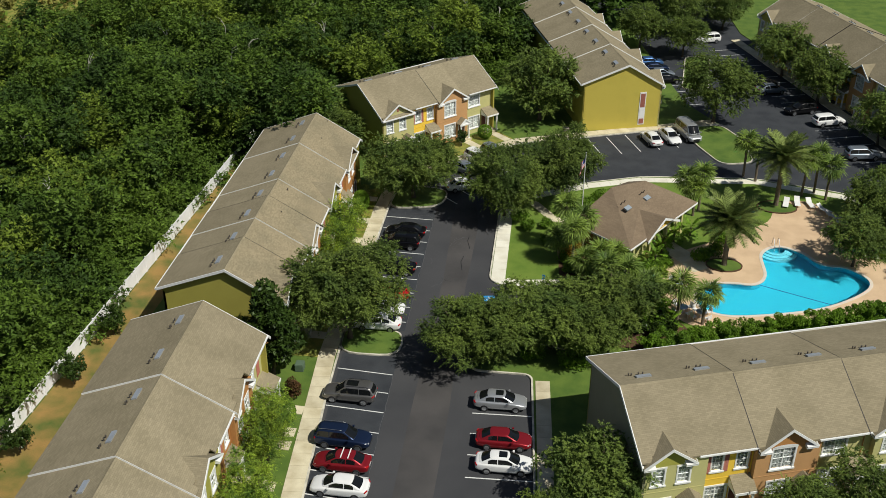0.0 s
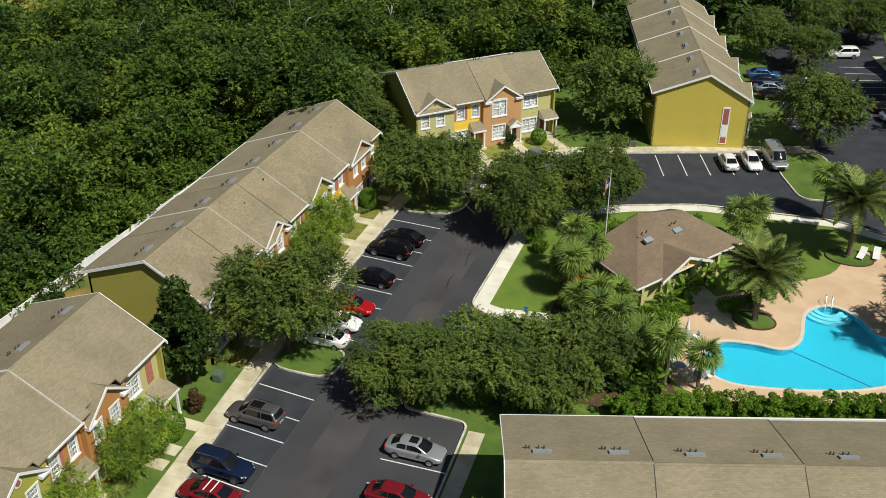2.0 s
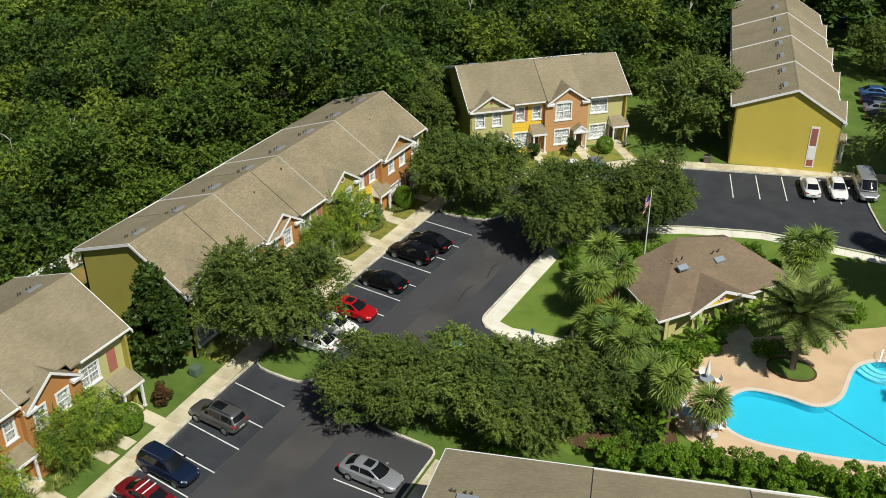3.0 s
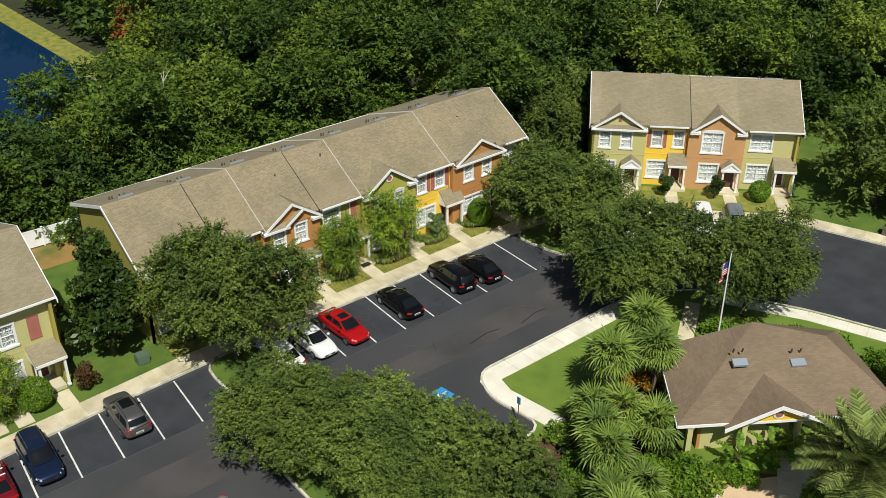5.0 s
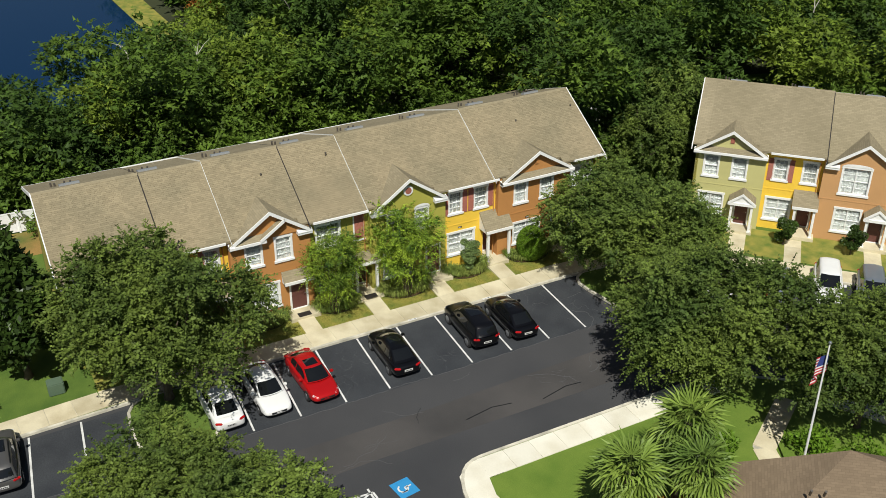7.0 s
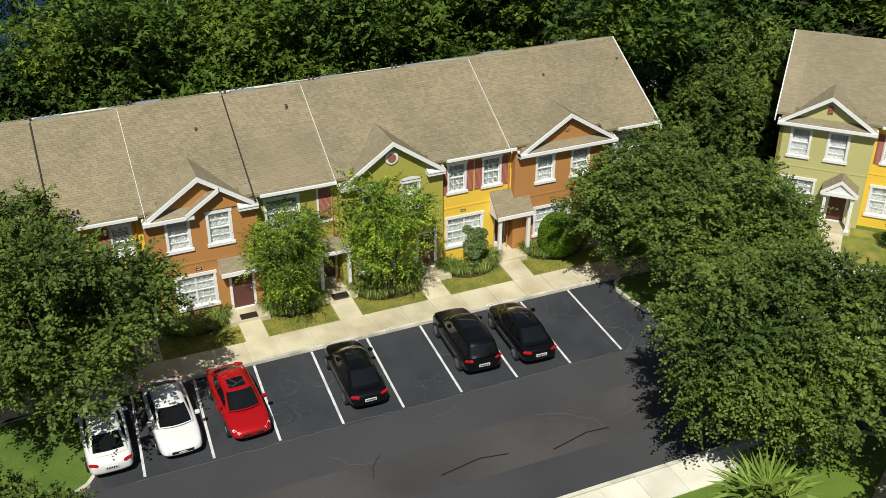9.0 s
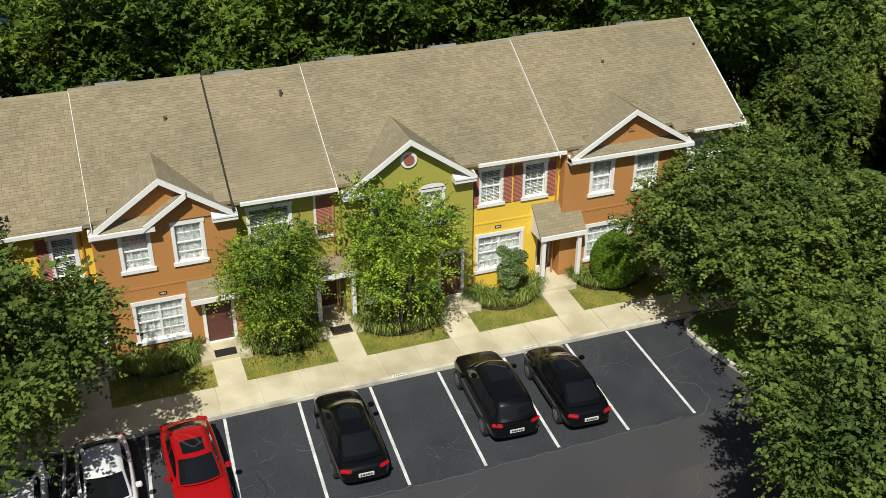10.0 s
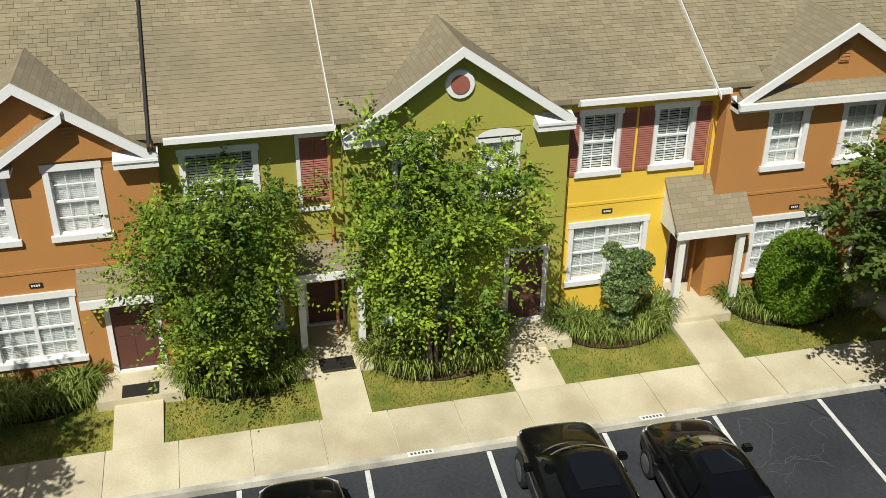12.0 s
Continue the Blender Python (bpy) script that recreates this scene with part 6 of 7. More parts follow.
# ---------------------------------------------------------------- clubhouse
def clubhouse():
    h = tagged(empty("clubhouse", pose(0, 0, 0.1)), "single-storey clubhouse with brown hipped shingle roof and yellow gable", "clubhouse")
    S, W, Nn, E = Vector((9.2, 94.9, 2.9)), Vector((3.0, 100.4, 2.9)), Vector((9.7, 111.6, 2.9)), Vector((17.4, 107.0, 2.9))
    P1, P2 = Vector((7.3, 104.6, 5.4)), Vector((11.2, 107.0, 5.3))
    for q in ((S, P1, W), (S, E, P2, P1), (E, Nn, P2), (Nn, W, P1, P2)):
        bm = bmesh.new()
        q = list(q)
        if (q[1] - q[0]).cross(q[2] - q[0]).z < 0:
            q = q[::-1]
        slab(bm, [tuple(p) for p in q], 0.14)
        bmesh.ops.recalc_face_normals(bm, faces=bm.faces)
        uv_roof(bm)
        part("roof", bm, M["roof_club"], h)
    cx = (S + W + Nn + E) / 4
    ins = [c + (cx - c) * 0.24 for c in (S, E, Nn, W)]
    for a, b in zip(ins, ins[1:] + ins[:1]):
        d = b - a
        bm = bmesh.new()
        box(bm, 0, d.length, 0, 0.2, 0, 2.75)
        part("wall", bm, M["cream"] if a is not ins[3] else M["brown"], h, m=pose(a.x, a.y, 0, 0, 0, math.degrees(math.atan2(d.y, d.x))))
    for a, b in ((S, E), (W, S)):
        d = b - a
        bm = bmesh.new()
        box(bm, 0, d.length, -0.07, 0.03, 2.68, 2.86)
        part("gutter", bm, M["white"], h, m=pose(a.x, a.y, 0, 0, 0, math.degrees(math.atan2(d.y, d.x))))
        n = 4 if d.length > 10 else 3
        for i in range(n):
            p = a + d * (i + 0.15) / n
            p = p + (cx - p) * 0.05
            bm = bmesh.new()
            box(bm, -0.17, 0.17, -0.17, 0.17, 0.0, 2.75)
            box(bm, -0.23, 0.23, -0.23, 0.23, 0.0, 0.5)
            box(bm, -0.21, 0.21, -0.21, 0.21, 2.5, 2.75)
            part("column", bm, M["cream"], h, m=pose(p.x, p.y, 0, 0, 0, 57))
    # front gable over the pool side
    ang = math.degrees(math.atan2((E - S).y, (E - S).x))
    g = pose(S.x, S.y, 0, 0, 0, ang) @ pose(6.3, 0, 0)
    bm = bmesh.new()
    vs = [(-2.9, 2.8), (2.9, 2.8), (0, 4.1)]
    f = [bm.verts.new((p[0], -0.05, p[1])) for p in vs]
    q = [bm.verts.new((p[0], 0.15, p[1])) for p in vs]
    bm.faces.new(f)
    bm.faces.new(q[::-1])
    for i in range(3):
        bm.faces.new((f[i], q[i], q[(i + 1) % 3], f[(i + 1) % 3]))
    part("gable_wall", bm, M["yellow"], h, m=g)
    bm = bmesh.new()
    slab(bm, [(-3.4, -0.45, 2.72), (0, -0.45, 4.25), (0, 3.9, 4.25), (-3.4, 0.2, 2.72)], 0.1)
    slab(bm, [(0, -0.45, 4.25), (3.4, -0.45, 2.72), (3.4, 0.2, 2.72), (0, 3.9, 4.25)], 0.1)
    bmesh.ops.recalc_face_normals(bm, faces=bm.faces)
    uv_roof(bm)
    part("gable_roof", bm, M["roof_club"], h, m=g)
    for s in (-1, 1):
        bm = bmesh.new()
        vs = [(s * 3.45, 2.72), (0, 4.27), (0, 4.0), (s * 3.45, 2.45)]
        f = [bm.verts.new((p[0], -0.5, p[1])) for p in vs]
        q = [bm.verts.new((p[0], -0.43, p[1])) for p in vs]
        bm.faces.new(f)
        bm.faces.new(q[::-1])
        for i in range(4):
            bm.faces.new((f[i], q[i], q[(i + 1) % 4], f[(i + 1) % 4]))
        bmesh.ops.recalc_face_normals(bm, faces=bm.faces)
        part("rake_board", bm, M["white"], h, m=g)
    for rad, mt, yy in ((0.36, "white", 0.09), (0.24, "shutter", 0.12)):
        bm = bmesh.new()
        bmesh.ops.create_cone(bm, cap_ends=True, segments=18, radius1=rad, radius2=rad, depth=0.06, matrix=Matrix.Translation((0, -yy, 3.4)) @ Matrix.Rotation(radians(90), 4, "X"))
        part("round_vent", bm, M[mt], h, m=g)
    nrm = (E - S).cross(P1 - S).normalized()
    base, top = S.lerp(E, 0.5), P1.lerp(P2, 0.5)
    for px, py in ((9.0, 101.0), (11.3, 104.0)):
        q = Vector((px, py, 0.0))
        p = Vector((px, py, 0.0))
        for third in (P1, P2):
            w = (E - S).cross(third - S)
            p.z = max(p.z, S.z - (w.x * (px - S.x) + w.y * (py - S.y)) / w.z)
        bm = bmesh.new()
        box(bm, -0.48, 0.48, -0.27, 0.27, -0.1, 0.08)
        slope = math.degrees(math.atan2(top.z - base.z, (top - base).xy.length))
        o = part("skylight", bm, M["skylight"], h, "pale framed skylight", m=pose(p.x, p.y, p.z, 0, 0, ang) @ pose(0, 0, 0.12, slope, 0, 0))
        for dx in (-0.25, 0.35):
            bm = bmesh.new()
            tube(bm, [(dx, 0.8, 0.0), (dx, 0.8, 0.4)], [0.06, 0.06], 7)
            part("vent_pipe", bm, M["vent_metal"], o)


clubhouse()

# ---------------------------------------------------------------- pool and deck
DECK = smooth_loop([(12.4, 94.4), (13.0, 88.2), (15.0, 85.4), (19.4, 85.2), (28.0, 87.9), (36.2, 92.4), (37.4, 98.2), (35.6, 106.0), (34.6, 111.0), (31.6, 114.4), (28.0, 113.4), (26.0, 108.6), (22.4, 105.6), (18.2, 102.4), (14.6, 99.4)], 5)
sheet_with_hole("pool_deck", DECK, POOL, 0.13, M["deck"], "warm tan pool deck", "pool deck")
bm = bmesh.new()
n = len(POOL)
top = [bm.verts.new((*p, 0.13)) for p in POOL]
low = [bm.verts.new((*p, -1.15)) for p in POOL]
for i in range(n):
    bm.faces.new((top[i], top[(i + 1) % n], low[(i + 1) % n], low[i]))
bm.faces.new(low)
bmesh.ops.recalc_face_normals(bm, faces=bm.faces)
bmesh.ops.reverse_faces(bm, faces=bm.faces)
pool = tagged(part("pool_basin", bm, M["pool_wall"]), "curved swimming pool with turquoise plaster", "pool", kind="structure")
bm = bmesh.new()
face = bm.faces.new([bm.verts.new((*p, 0.0)) for p in POOL])
face.normal_update()
if face.normal.z < 0:
    face.normal_flip()
water = tagged(part("pool_water", bm, M["water"]), "clear turquoise pool water", "water", kind="structure")
water.visible_shadow = False
bm = bmesh.new()
ribbon(bm, POOL, 0.34, 0.155, 0.1, True)
tagged(part("pool_coping", bm, M["coping"]), "pale stone coping round the pool", "coping", kind="structure")
for k in range(3):
    bm = bmesh.new()
    r0, r1 = 1.0 + 0.45 * k, 1.45 + 0.45 * k
    for i in range(16):
        a, b = math.pi * (1.05 + 0.9 * i / 16), math.pi * (1.05 + 0.9 * (i + 1) / 16)
        slab(bm, [(25.9 + r0 * math.cos(a), 102.4 + r0 * math.sin(a), -0.25 - 0.22 * k), (25.9 + r1 * math.cos(a), 102.4 + r1 * math.sin(a), -0.25 - 0.22 * k), (25.9 + r1 * math.cos(b), 102.4 + r1 * math.sin(b), -0.25 - 0.22 * k), (25.9 + r0 * math.cos(b), 102.4 + r0 * math.sin(b), -0.25 - 0.22 * k)], 0.8)
    bmesh.ops.recalc_face_normals(bm, faces=bm.faces)
    tagged(part("pool_step", bm, M["pool_step"]), "pale curved step in the pool", "step", "pool steps", "structure")
bm = bmesh.new()
for dx in (0.0, 0.55):
    tube(bm, [(25.6 + dx, 103.2, 0.1), (25.6 + dx, 103.1, 0.95), (25.6 + dx, 102.6, 1.05), (25.6 + dx, 101.7, 0.3), (25.6 + dx, 101.6, -0.5)], [0.03] * 5, 6)
tagged(part("pool_handrail", bm, M["rim"]), "bright metal handrail at the pool steps", "handrail")
bm = bmesh.new()
box(bm, 0, 12.0, -0.035, 0.035, 0.004, 0.03)
tagged(part("pool_rope", bm, M["cloth_blue"], m=pose(22.6, 94.2, 0.0, 0, 0, -25)), "dark rope line across the pool", "rope")


def lounger(x, y, turn):
    l = tagged(empty("sun_lounger", pose(x, y, 0.13, 0, 0, turn)), "pale sling sun lounger on the pool deck", "lounger", "sun loungers")
    bm = bmesh.new()
    for s in (-0.31, 0.31):
        tube(bm, [(-0.95, s, 0.32), (0.35, s, 0.32), (0.95, s, 0.75)], [0.025] * 3, 6)
    part("frame", bm, M["white"], l)
    bm = bmesh.new()
    slab(bm, [(-0.95, -0.3, 0.33), (0.35, -0.3, 0.33), (0.35, 0.3, 0.33), (-0.95, 0.3, 0.33)], 0.02)
    part("seat", bm, M["cloth_white"], l)
    bm = bmesh.new()
    slab(bm, [(0.36, -0.3, 0.33), (0.95, -0.3, 0.76), (0.95, 0.3, 0.76), (0.36, 0.3, 0.33)], 0.02)
    part("backrest", bm, M["cloth_white"], l)
    for a in (-0.7, 0.3):
        for s in (-0.29, 0.29):
            bm = bmesh.new()
            tube(bm, [(a, s, 0.0), (a, s, 0.32)], [0.022, 0.022], 6)
            part("leg", bm, M["white"], l)


for x, y, t in ((28.8, 113.0, 75), (30.2, 113.4, 85), (31.7, 113.2, 100), (33.0, 111.9, 130), (33.7, 110.4, 145), (34.3, 108.8, 160), (34.9, 104.8, 170), (35.2, 102.8, 175), (35.6, 100.8, 180)):
    lounger(x, y, t)


def patio_set(x, y, umbrella):
    t = tagged(empty("patio_table", pose(x, y, 0.13)), "round patio table on the pool deck", "table", "patio tables")
    bm = bmesh.new()
    bmesh.ops.create_cone(bm, cap_ends=True, segments=20, radius1=0.55, radius2=0.55, depth=0.03, matrix=Matrix.Translation((0, 0, 0.72)))
    part("tabletop", bm, M["skylight"], t)
    bm = bmesh.new()
    tube(bm, [(0, 0, 0), (0, 0, 0.7)], [0.16, 0.04], 8)
    part("table_base", bm, M["white"], t)
    for k in range(4):
        a = 0.6 + k * 1.57
        c = tagged(empty("patio_chair", pose(x + 0.95 * math.cos(a), y + 0.95 * math.sin(a), 0.13, 0, 0, math.degrees(a))), "pale metal patio chair with sling seat", "chair", "patio chairs")
        bm = bmesh.new()
        box(bm, -0.25, 0.25, -0.25, 0.25, 0.42, 0.45)
        part("seat", bm, M["cloth_white"], c)
        bm = bmesh.new()
        box(bm, 0.24, 0.28, -0.25, 0.25, 0.45, 0.9)
        part("backrest", bm, M["cloth_white"], c)
        for dx, dy in ((-0.22, -0.22), (-0.22, 0.22), (0.22, -0.22), (0.22, 0.22)):
            bm = bmesh.new()
            tube(bm, [(dx, dy, 0), (dx, dy, 0.43)], [0.02, 0.02], 6)
            part("leg", bm, M["white"], c)
    if umbrella:
        u = tagged(empty("closed_umbrella", pose(x, y, 0.13)), "closed pale patio umbrella on a pole", "umbrella")
        bm = bmesh.new()
        tube(bm, [(0, 0, 0), (0, 0, 2.5)], [0.025, 0.025], 6)
        part("pole", bm, M["rim"], u)
        bm = bmesh.new()
        tube(bm, [(0, 0, 1.1), (0, 0, 1.3), (0, 0, 2.45)], [0.2, 0.22, 0.03], 8)
        part("canopy", bm, M["cloth_white"], u)


patio_set(16.0, 86.9, True)
patio_set(14.2, 92.3, True)
patio_set(14.2, 87.6, False)

# ---------------------------------------------------------------- flagpole
fp = tagged(empty("flagpole", pose(4.2, 105.6, 0.1)), "white flagpole with a limp striped flag", "flagpole")
bm = bmesh.new()
tube(bm, [(0, 0, 0), (0, 0, 4.5), (0, 0, 9.0)], [0.07, 0.055, 0.035], 8)
part("pole", bm, M["white"], fp)
bm = bmesh.new()
bmesh.ops.create_uvsphere(bm, u_segments=10, v_segments=8, radius=0.09, matrix=Matrix.Translation((0, 0, 9.05)))
part("finial", bm, M["rim"], fp)


def hang(u, v):
    """A hanging cloth: u along the fly, v down the hoist."""
    return Vector((-0.05 - 0.55 * u + 0.08 * math.sin(7 * u + 2 * v), 0.16 * math.sin(9 * u + v), 8.55 - 1.15 * v - 1.15 * u * (0.85 + 0.15 * v)))


for k in range(13):
    bm = bmesh.new()
    u0 = 0.42 if k < 7 else 0.0
    N = 14
    for i in range(N):
        ua, ub = u0 + (1 - u0) * i / N, u0 + (1 - u0) * (i + 1) / N
        va, vb = k / 13, (k + 1) / 13
        bm.faces.new([bm.verts.new(hang(*q)) for q in ((ua, va), (ub, va), (ub, vb), (ua, vb))])
    bmesh.ops.remove_doubles(bm, verts=bm.verts, dist=1e-5)
    part("flag_stripe", bm, M["cloth_red"] if k % 2 == 0 else M["cloth_white"], fp)
bm = bmesh.new()
for i in range(8):
    for j in range(4):
        bm.faces.new([bm.verts.new(hang(q[0] * 0.42 / 8, q[1] * 7 / 13 / 4)) for q in ((i, j), (i + 1, j), (i + 1, j + 1), (i, j + 1))])
bmesh.ops.remove_doubles(bm, verts=bm.verts, dist=1e-5)
part("flag_canton", bm, M["cloth_blue"], fp)


# ---------------------------------------------------------------- palms
def fan_leaf(seed, n=19, r=1.0):
    """A fan of narrow drooping blades on a stalk, along +x."""
    rng = np.random.default_rng(seed)
    V, F = [], []
    for i in range(n):
        a = radians(-112 + 224 * i / (n - 1))
        l = r * (0.75 + 0.3 * math.cos(a * 0.6)) * rng.uniform(0.9, 1.1)
        dr = 0.12 + 0.34 * rng.random()
        d = np.array([math.cos(a), math.sin(a), 0.0])
        tw = (0.65 if i % 2 else -0.65) + rng.normal() * 0.15
        p = np.array([-d[1] * math.cos(tw), d[0] * math.cos(tw), math.sin(tw)])
        base = np.array([0.75, 0, 0])
        b = len(V)
        V += [base + d * 0.08 - p * 0.012, base + d * 0.08 + p * 0.012, base + d * l * 0.6 + p * 0.052 + [0, 0, -dr * 0.2 + 0.05], base + d * l + [0, 0, -dr], base + d * l * 0.6 - p * 0.052 + [0, 0, -dr * 0.2 + 0.05]]
        F += [(b, b + 4, b + 2, b + 1), (b + 4, b + 3, b + 2, b + 2)]
    b = len(V)
    V += [np.array([0, -0.025, 0.0]), np.array([0.85, -0.012, 0]), np.array([0.85, 0.012, 0]), np.array([0, 0.025, 0])]
    F += [(b, b + 1, b + 2, b + 3)]
    return np.array(V), F


def feather_leaf(seed, length=2.9, n=44):
    """An arching feather frond along +x."""
    rng = np.random.default_rng(seed)
    V, F = [], []
    for i in range(n):
        t = (i + 1) / n
        x, z = length * t * (1 - 0.10 * t), -0.75 * length * 0.42 * t ** 2.2
        ll = 0.62 * (0.35 + math.sin(math.pi * min(1, t * 0.95 + 0.05)) * 0.8)
        for s in (-1, 1):
            d = np.array([0.55, s * 0.8, 0.12 - 0.3 * rng.random()]) * ll
            c = np.array([x, 0, z])
            w = np.array([0.05, 0, 0.0])
            b = len(V)
            V += [c - w, c + w, c + d * 0.6 + w * 0.7 + [0, 0, -0.02], c + d + [0, 0, -0.12 * ll], c + d * 0.6 - w * 0.7 + [0, 0, -0.02]]
            F += [(b, b + 1, b + 2, b + 4), (b + 4, b + 2, b + 3, b + 3)]
    for i in range(8):
        t0, t1 = i / 8, (i + 1) / 8
        b = len(V)
        for t in (t0, t1):
            x, z = length * t * (1 - 0.10 * t), -0.75 * length * 0.42 * t ** 2.2
            V += [np.array([x, -0.03 * (1 - t) - 0.006, z]), np.array([x, 0.03 * (1 - t) + 0.006, z])]
        F += [(b, b + 2, b + 3, b + 1)]
    return np.array(V), F


def paddle_leaf(seed, length=1.9, n=9):
    """A broad arching paddle, torn along its side veins, along +x."""
    rng = np.random.default_rng(seed + 60)
    V, F = [], []
    mid = lambda t: np.array([length * t * (1 - 0.15 * t), 0, 0.25 * t - 0.75 * t * t])
    for i in range(n):
        t0, t1 = 0.22 + 0.78 * i / n, 0.22 + 0.78 * (i + 0.93) / n
        w = 0.26 * math.sin(math.pi * min(1, 0.12 + 0.84 * (i + 0.5) / n))
        for s in (-1, 1):
            dr = rng.uniform(-0.02, 0.16)
            b = len(V)
            V += [mid(t0), mid(t1), mid(t1) + [0.05, s * w, 0.06 - dr], mid(t0) + [0.05, s * w, 0.06 - dr]]
            F += [(b, b + 1, b + 2, b + 3)]
    b = len(V)
    V += [np.array([0, -0.03, 0]), mid(0.25) + [0, -0.02, 0], mid(0.25) + [0, 0.02, 0], np.array([0, 0.03, 0])]
    F += [(b, b + 1, b + 2, b + 3)]
    return np.array(V), F


def leaf_mesh(name, V, F, material):
    me = bpy.data.meshes.new(name)
    me.from_pydata([tuple(v) for v in V], [], [tuple(dict.fromkeys(f)) for f in F])
    me.materials.append(material)
    return me


FANS = [leaf_mesh("frond", *fan_leaf(i), M["leaf_palm"]) for i in range(3)]
PADDLES = [leaf_mesh("leaf", *paddle_leaf(i), M["leaf_hedge"]) for i in range(3)]
FEATHERS = [leaf_mesh("frond", *feather_leaf(i), M["leaf_date"]) for i in range(3)]


def palm(x, y, h, meshes, n, label, trunk=0.16, scale=1.0, lean=0.0, seed=0, low=-50):
    rng = random.Random(seed + int(x * 10) + int(y * 7))
    p = tagged(empty("palm_tree", pose(x, y, 0.1)), label, "palm", "palm trees")
    bm = bmesh.new()
    a = rng.random() * 6.28
    k = 14
    pts = [(lean * math.cos(a) * (i / k) ** 2 * h, lean * math.sin(a) * (i / k) ** 2 * h, h * i / k - 0.05) for i in range(k + 1)]
    tube(bm, pts, [trunk * (1.25 if i == 0 else 1.0 + 0.10 * (i % 2) + (0.25 if i > k - 3 else 0)) for i in range(k + 1)], 9)
    part("trunk", bm, M["palm_bark"], p, smooth=False)
    top = pts[-1]
    for i in range(n):
        o = new("frond", rng.choice(meshes))
        o.parent = p
        el = 75 - (75 - low) * ((i + 0.5) / n) ** 0.9 + rng.uniform(-8, 8)
        s = scale * rng.uniform(0.85, 1.1)
        o.matrix_basis = Matrix.Translation(top) @ Matrix.Rotation(radians(137.5 * i + rng.uniform(-12, 12)), 4, "Z") @ Matrix.Rotation(radians(-el), 4, "Y") @ Matrix.Diagonal((s, s, s, 1))
    return p


for x, y, h in ((19.6, 97.7, 5.4), (27.6, 112.9, 6.4)):
    palm(x, y, h, FEATHERS, 58, "tall date palm with long arching fronds by the pool", 0.27, 1.36, low=-12)
for x, y, h in ((13.4, 85.0, 4.9), (16.0, 85.7, 3.5), (2.3, 99.2, 5.4), (4.3, 98.8, 4.4), (3.2, 95.4, 4.6), (5.9, 93.6, 3.0), (7.8, 94.6, 2.4), (6.6, 90.8, 3.2), (8.6, 89.2, 3.6), (4.4, 92.4, 2.6), (1.7, 96.8, 3.0), (10.6, 90.2, 1.8), (10.8, 87.0, 2.8), (18.2, 110.6, 4.9), (16.6, 110.4, 4.3), (17.4, 109.2, 3.6), (24.9, 121.0, 5.0), (26.2, 119.6, 4.6), (32.9, 117.0, 5.2), (31.2, 116.0, 5.0), (33.9, 115.2, 4.4)):
    palm(x, y, h, FANS, 30, "cabbage palm with a round head of fan leaves", 0.15, 1.1, 0.04)
for x, y in ((12.2, 97.4), (13.0, 99.6), (13.4, 101.2), (14.6, 102.4), (12.2, 86.2), (11.2, 85.2), (11.8, 88.4), (12.6, 84.2), (16.6, 104.2)):
    palm(x, y, 1.1, PADDLES, 15, "broad-leaved banana plant with torn paddle leaves", 0.10, 1.0)


# ---------------------------------------------------------------- shrubs, hedge and border plants
def shrub(x, y, rx, rz, leaf, label, count=1400, size=0.09, z=0.1, name="shrub", smooth=False):
    rng = np.random.default_rng(int(x * 131 + y * 17) % 10007)
    if smooth:
        cs, rs = np.array([(0, 0, rz)]), np.array([rx])
        v, f = leaf_cloud(rng, cs, rs, count, size, rz / rx, 0.86)
    else:
        cs, rs = crown_clumps(rng, 16, rx * 0.8, rz * 0.75, rz, rx * 0.3, rx * 0.5)
        cs[:, 2] = np.maximum(cs[:, 2], 0.1)
        v, f = leaf_cloud(rng, cs, rs, count, size)
    s = tagged(empty(name, pose(x, y, z)), label, "shrub", "shrubs")
    mesh_arrays("foliage", v, f, leaf, s)
    bm = bmesh.new()
    tube(bm, [(0, 0, -0.05), (0.03, 0, rz * 0.8), (0, 0.04, rz * 1.3)], [0.05, 0.04, 0.015], 6)
    part("stem", bm, M["bark"], s)
    return s


BALL = "clipped round green bush beside a front door"
shrub(-21.95, 106.15, 1.05, 1.3, M["leaf_hedge"], BALL, 24000, 0.045, name="topiary_bush", smooth=True)
shrub(-22.25, 101.3, 0.8, 1.6, M["leaf_variegated"], "upright grey-green variegated shrub below a window", 10000, 0.045)
shrub(-21.3, 66.2, 1.15, 1.2, M["leaf_hedge"], BALL, 5000, 0.07, name="topiary_bush", smooth=True)
shrub(-21.3, 69.6, 0.95, 1.1, M["leaf_red"], "reddish-brown rounded shrub at the corner", 2600, 0.09)
for d, kind in ((2.6, 0), (7.3, 1), (11.9, 1), (16.0, 2)):
    p = Vector((-21.45, 119.35)) + d * Vector((0.717, 0.697)) + 1.5 * Vector((0.697, -0.717))
    if kind == 1:
        shrub(p.x, p.y, 0.85, 1.25, M["leaf_dark"], "conical dark evergreen before the house front", 2600, 0.09)
    elif kind == 2:
        shrub(p.x, p.y, 1.0, 1.0, M["leaf_hedge"], BALL, 2600, 0.09, name="topiary_bush", smooth=True)
    else:
        shrub(p.x, p.y, 0.8, 0.8, M["leaf_hedge"], "low green shrub before the house front", 1400, 0.1)
rs_ = random.Random(9)
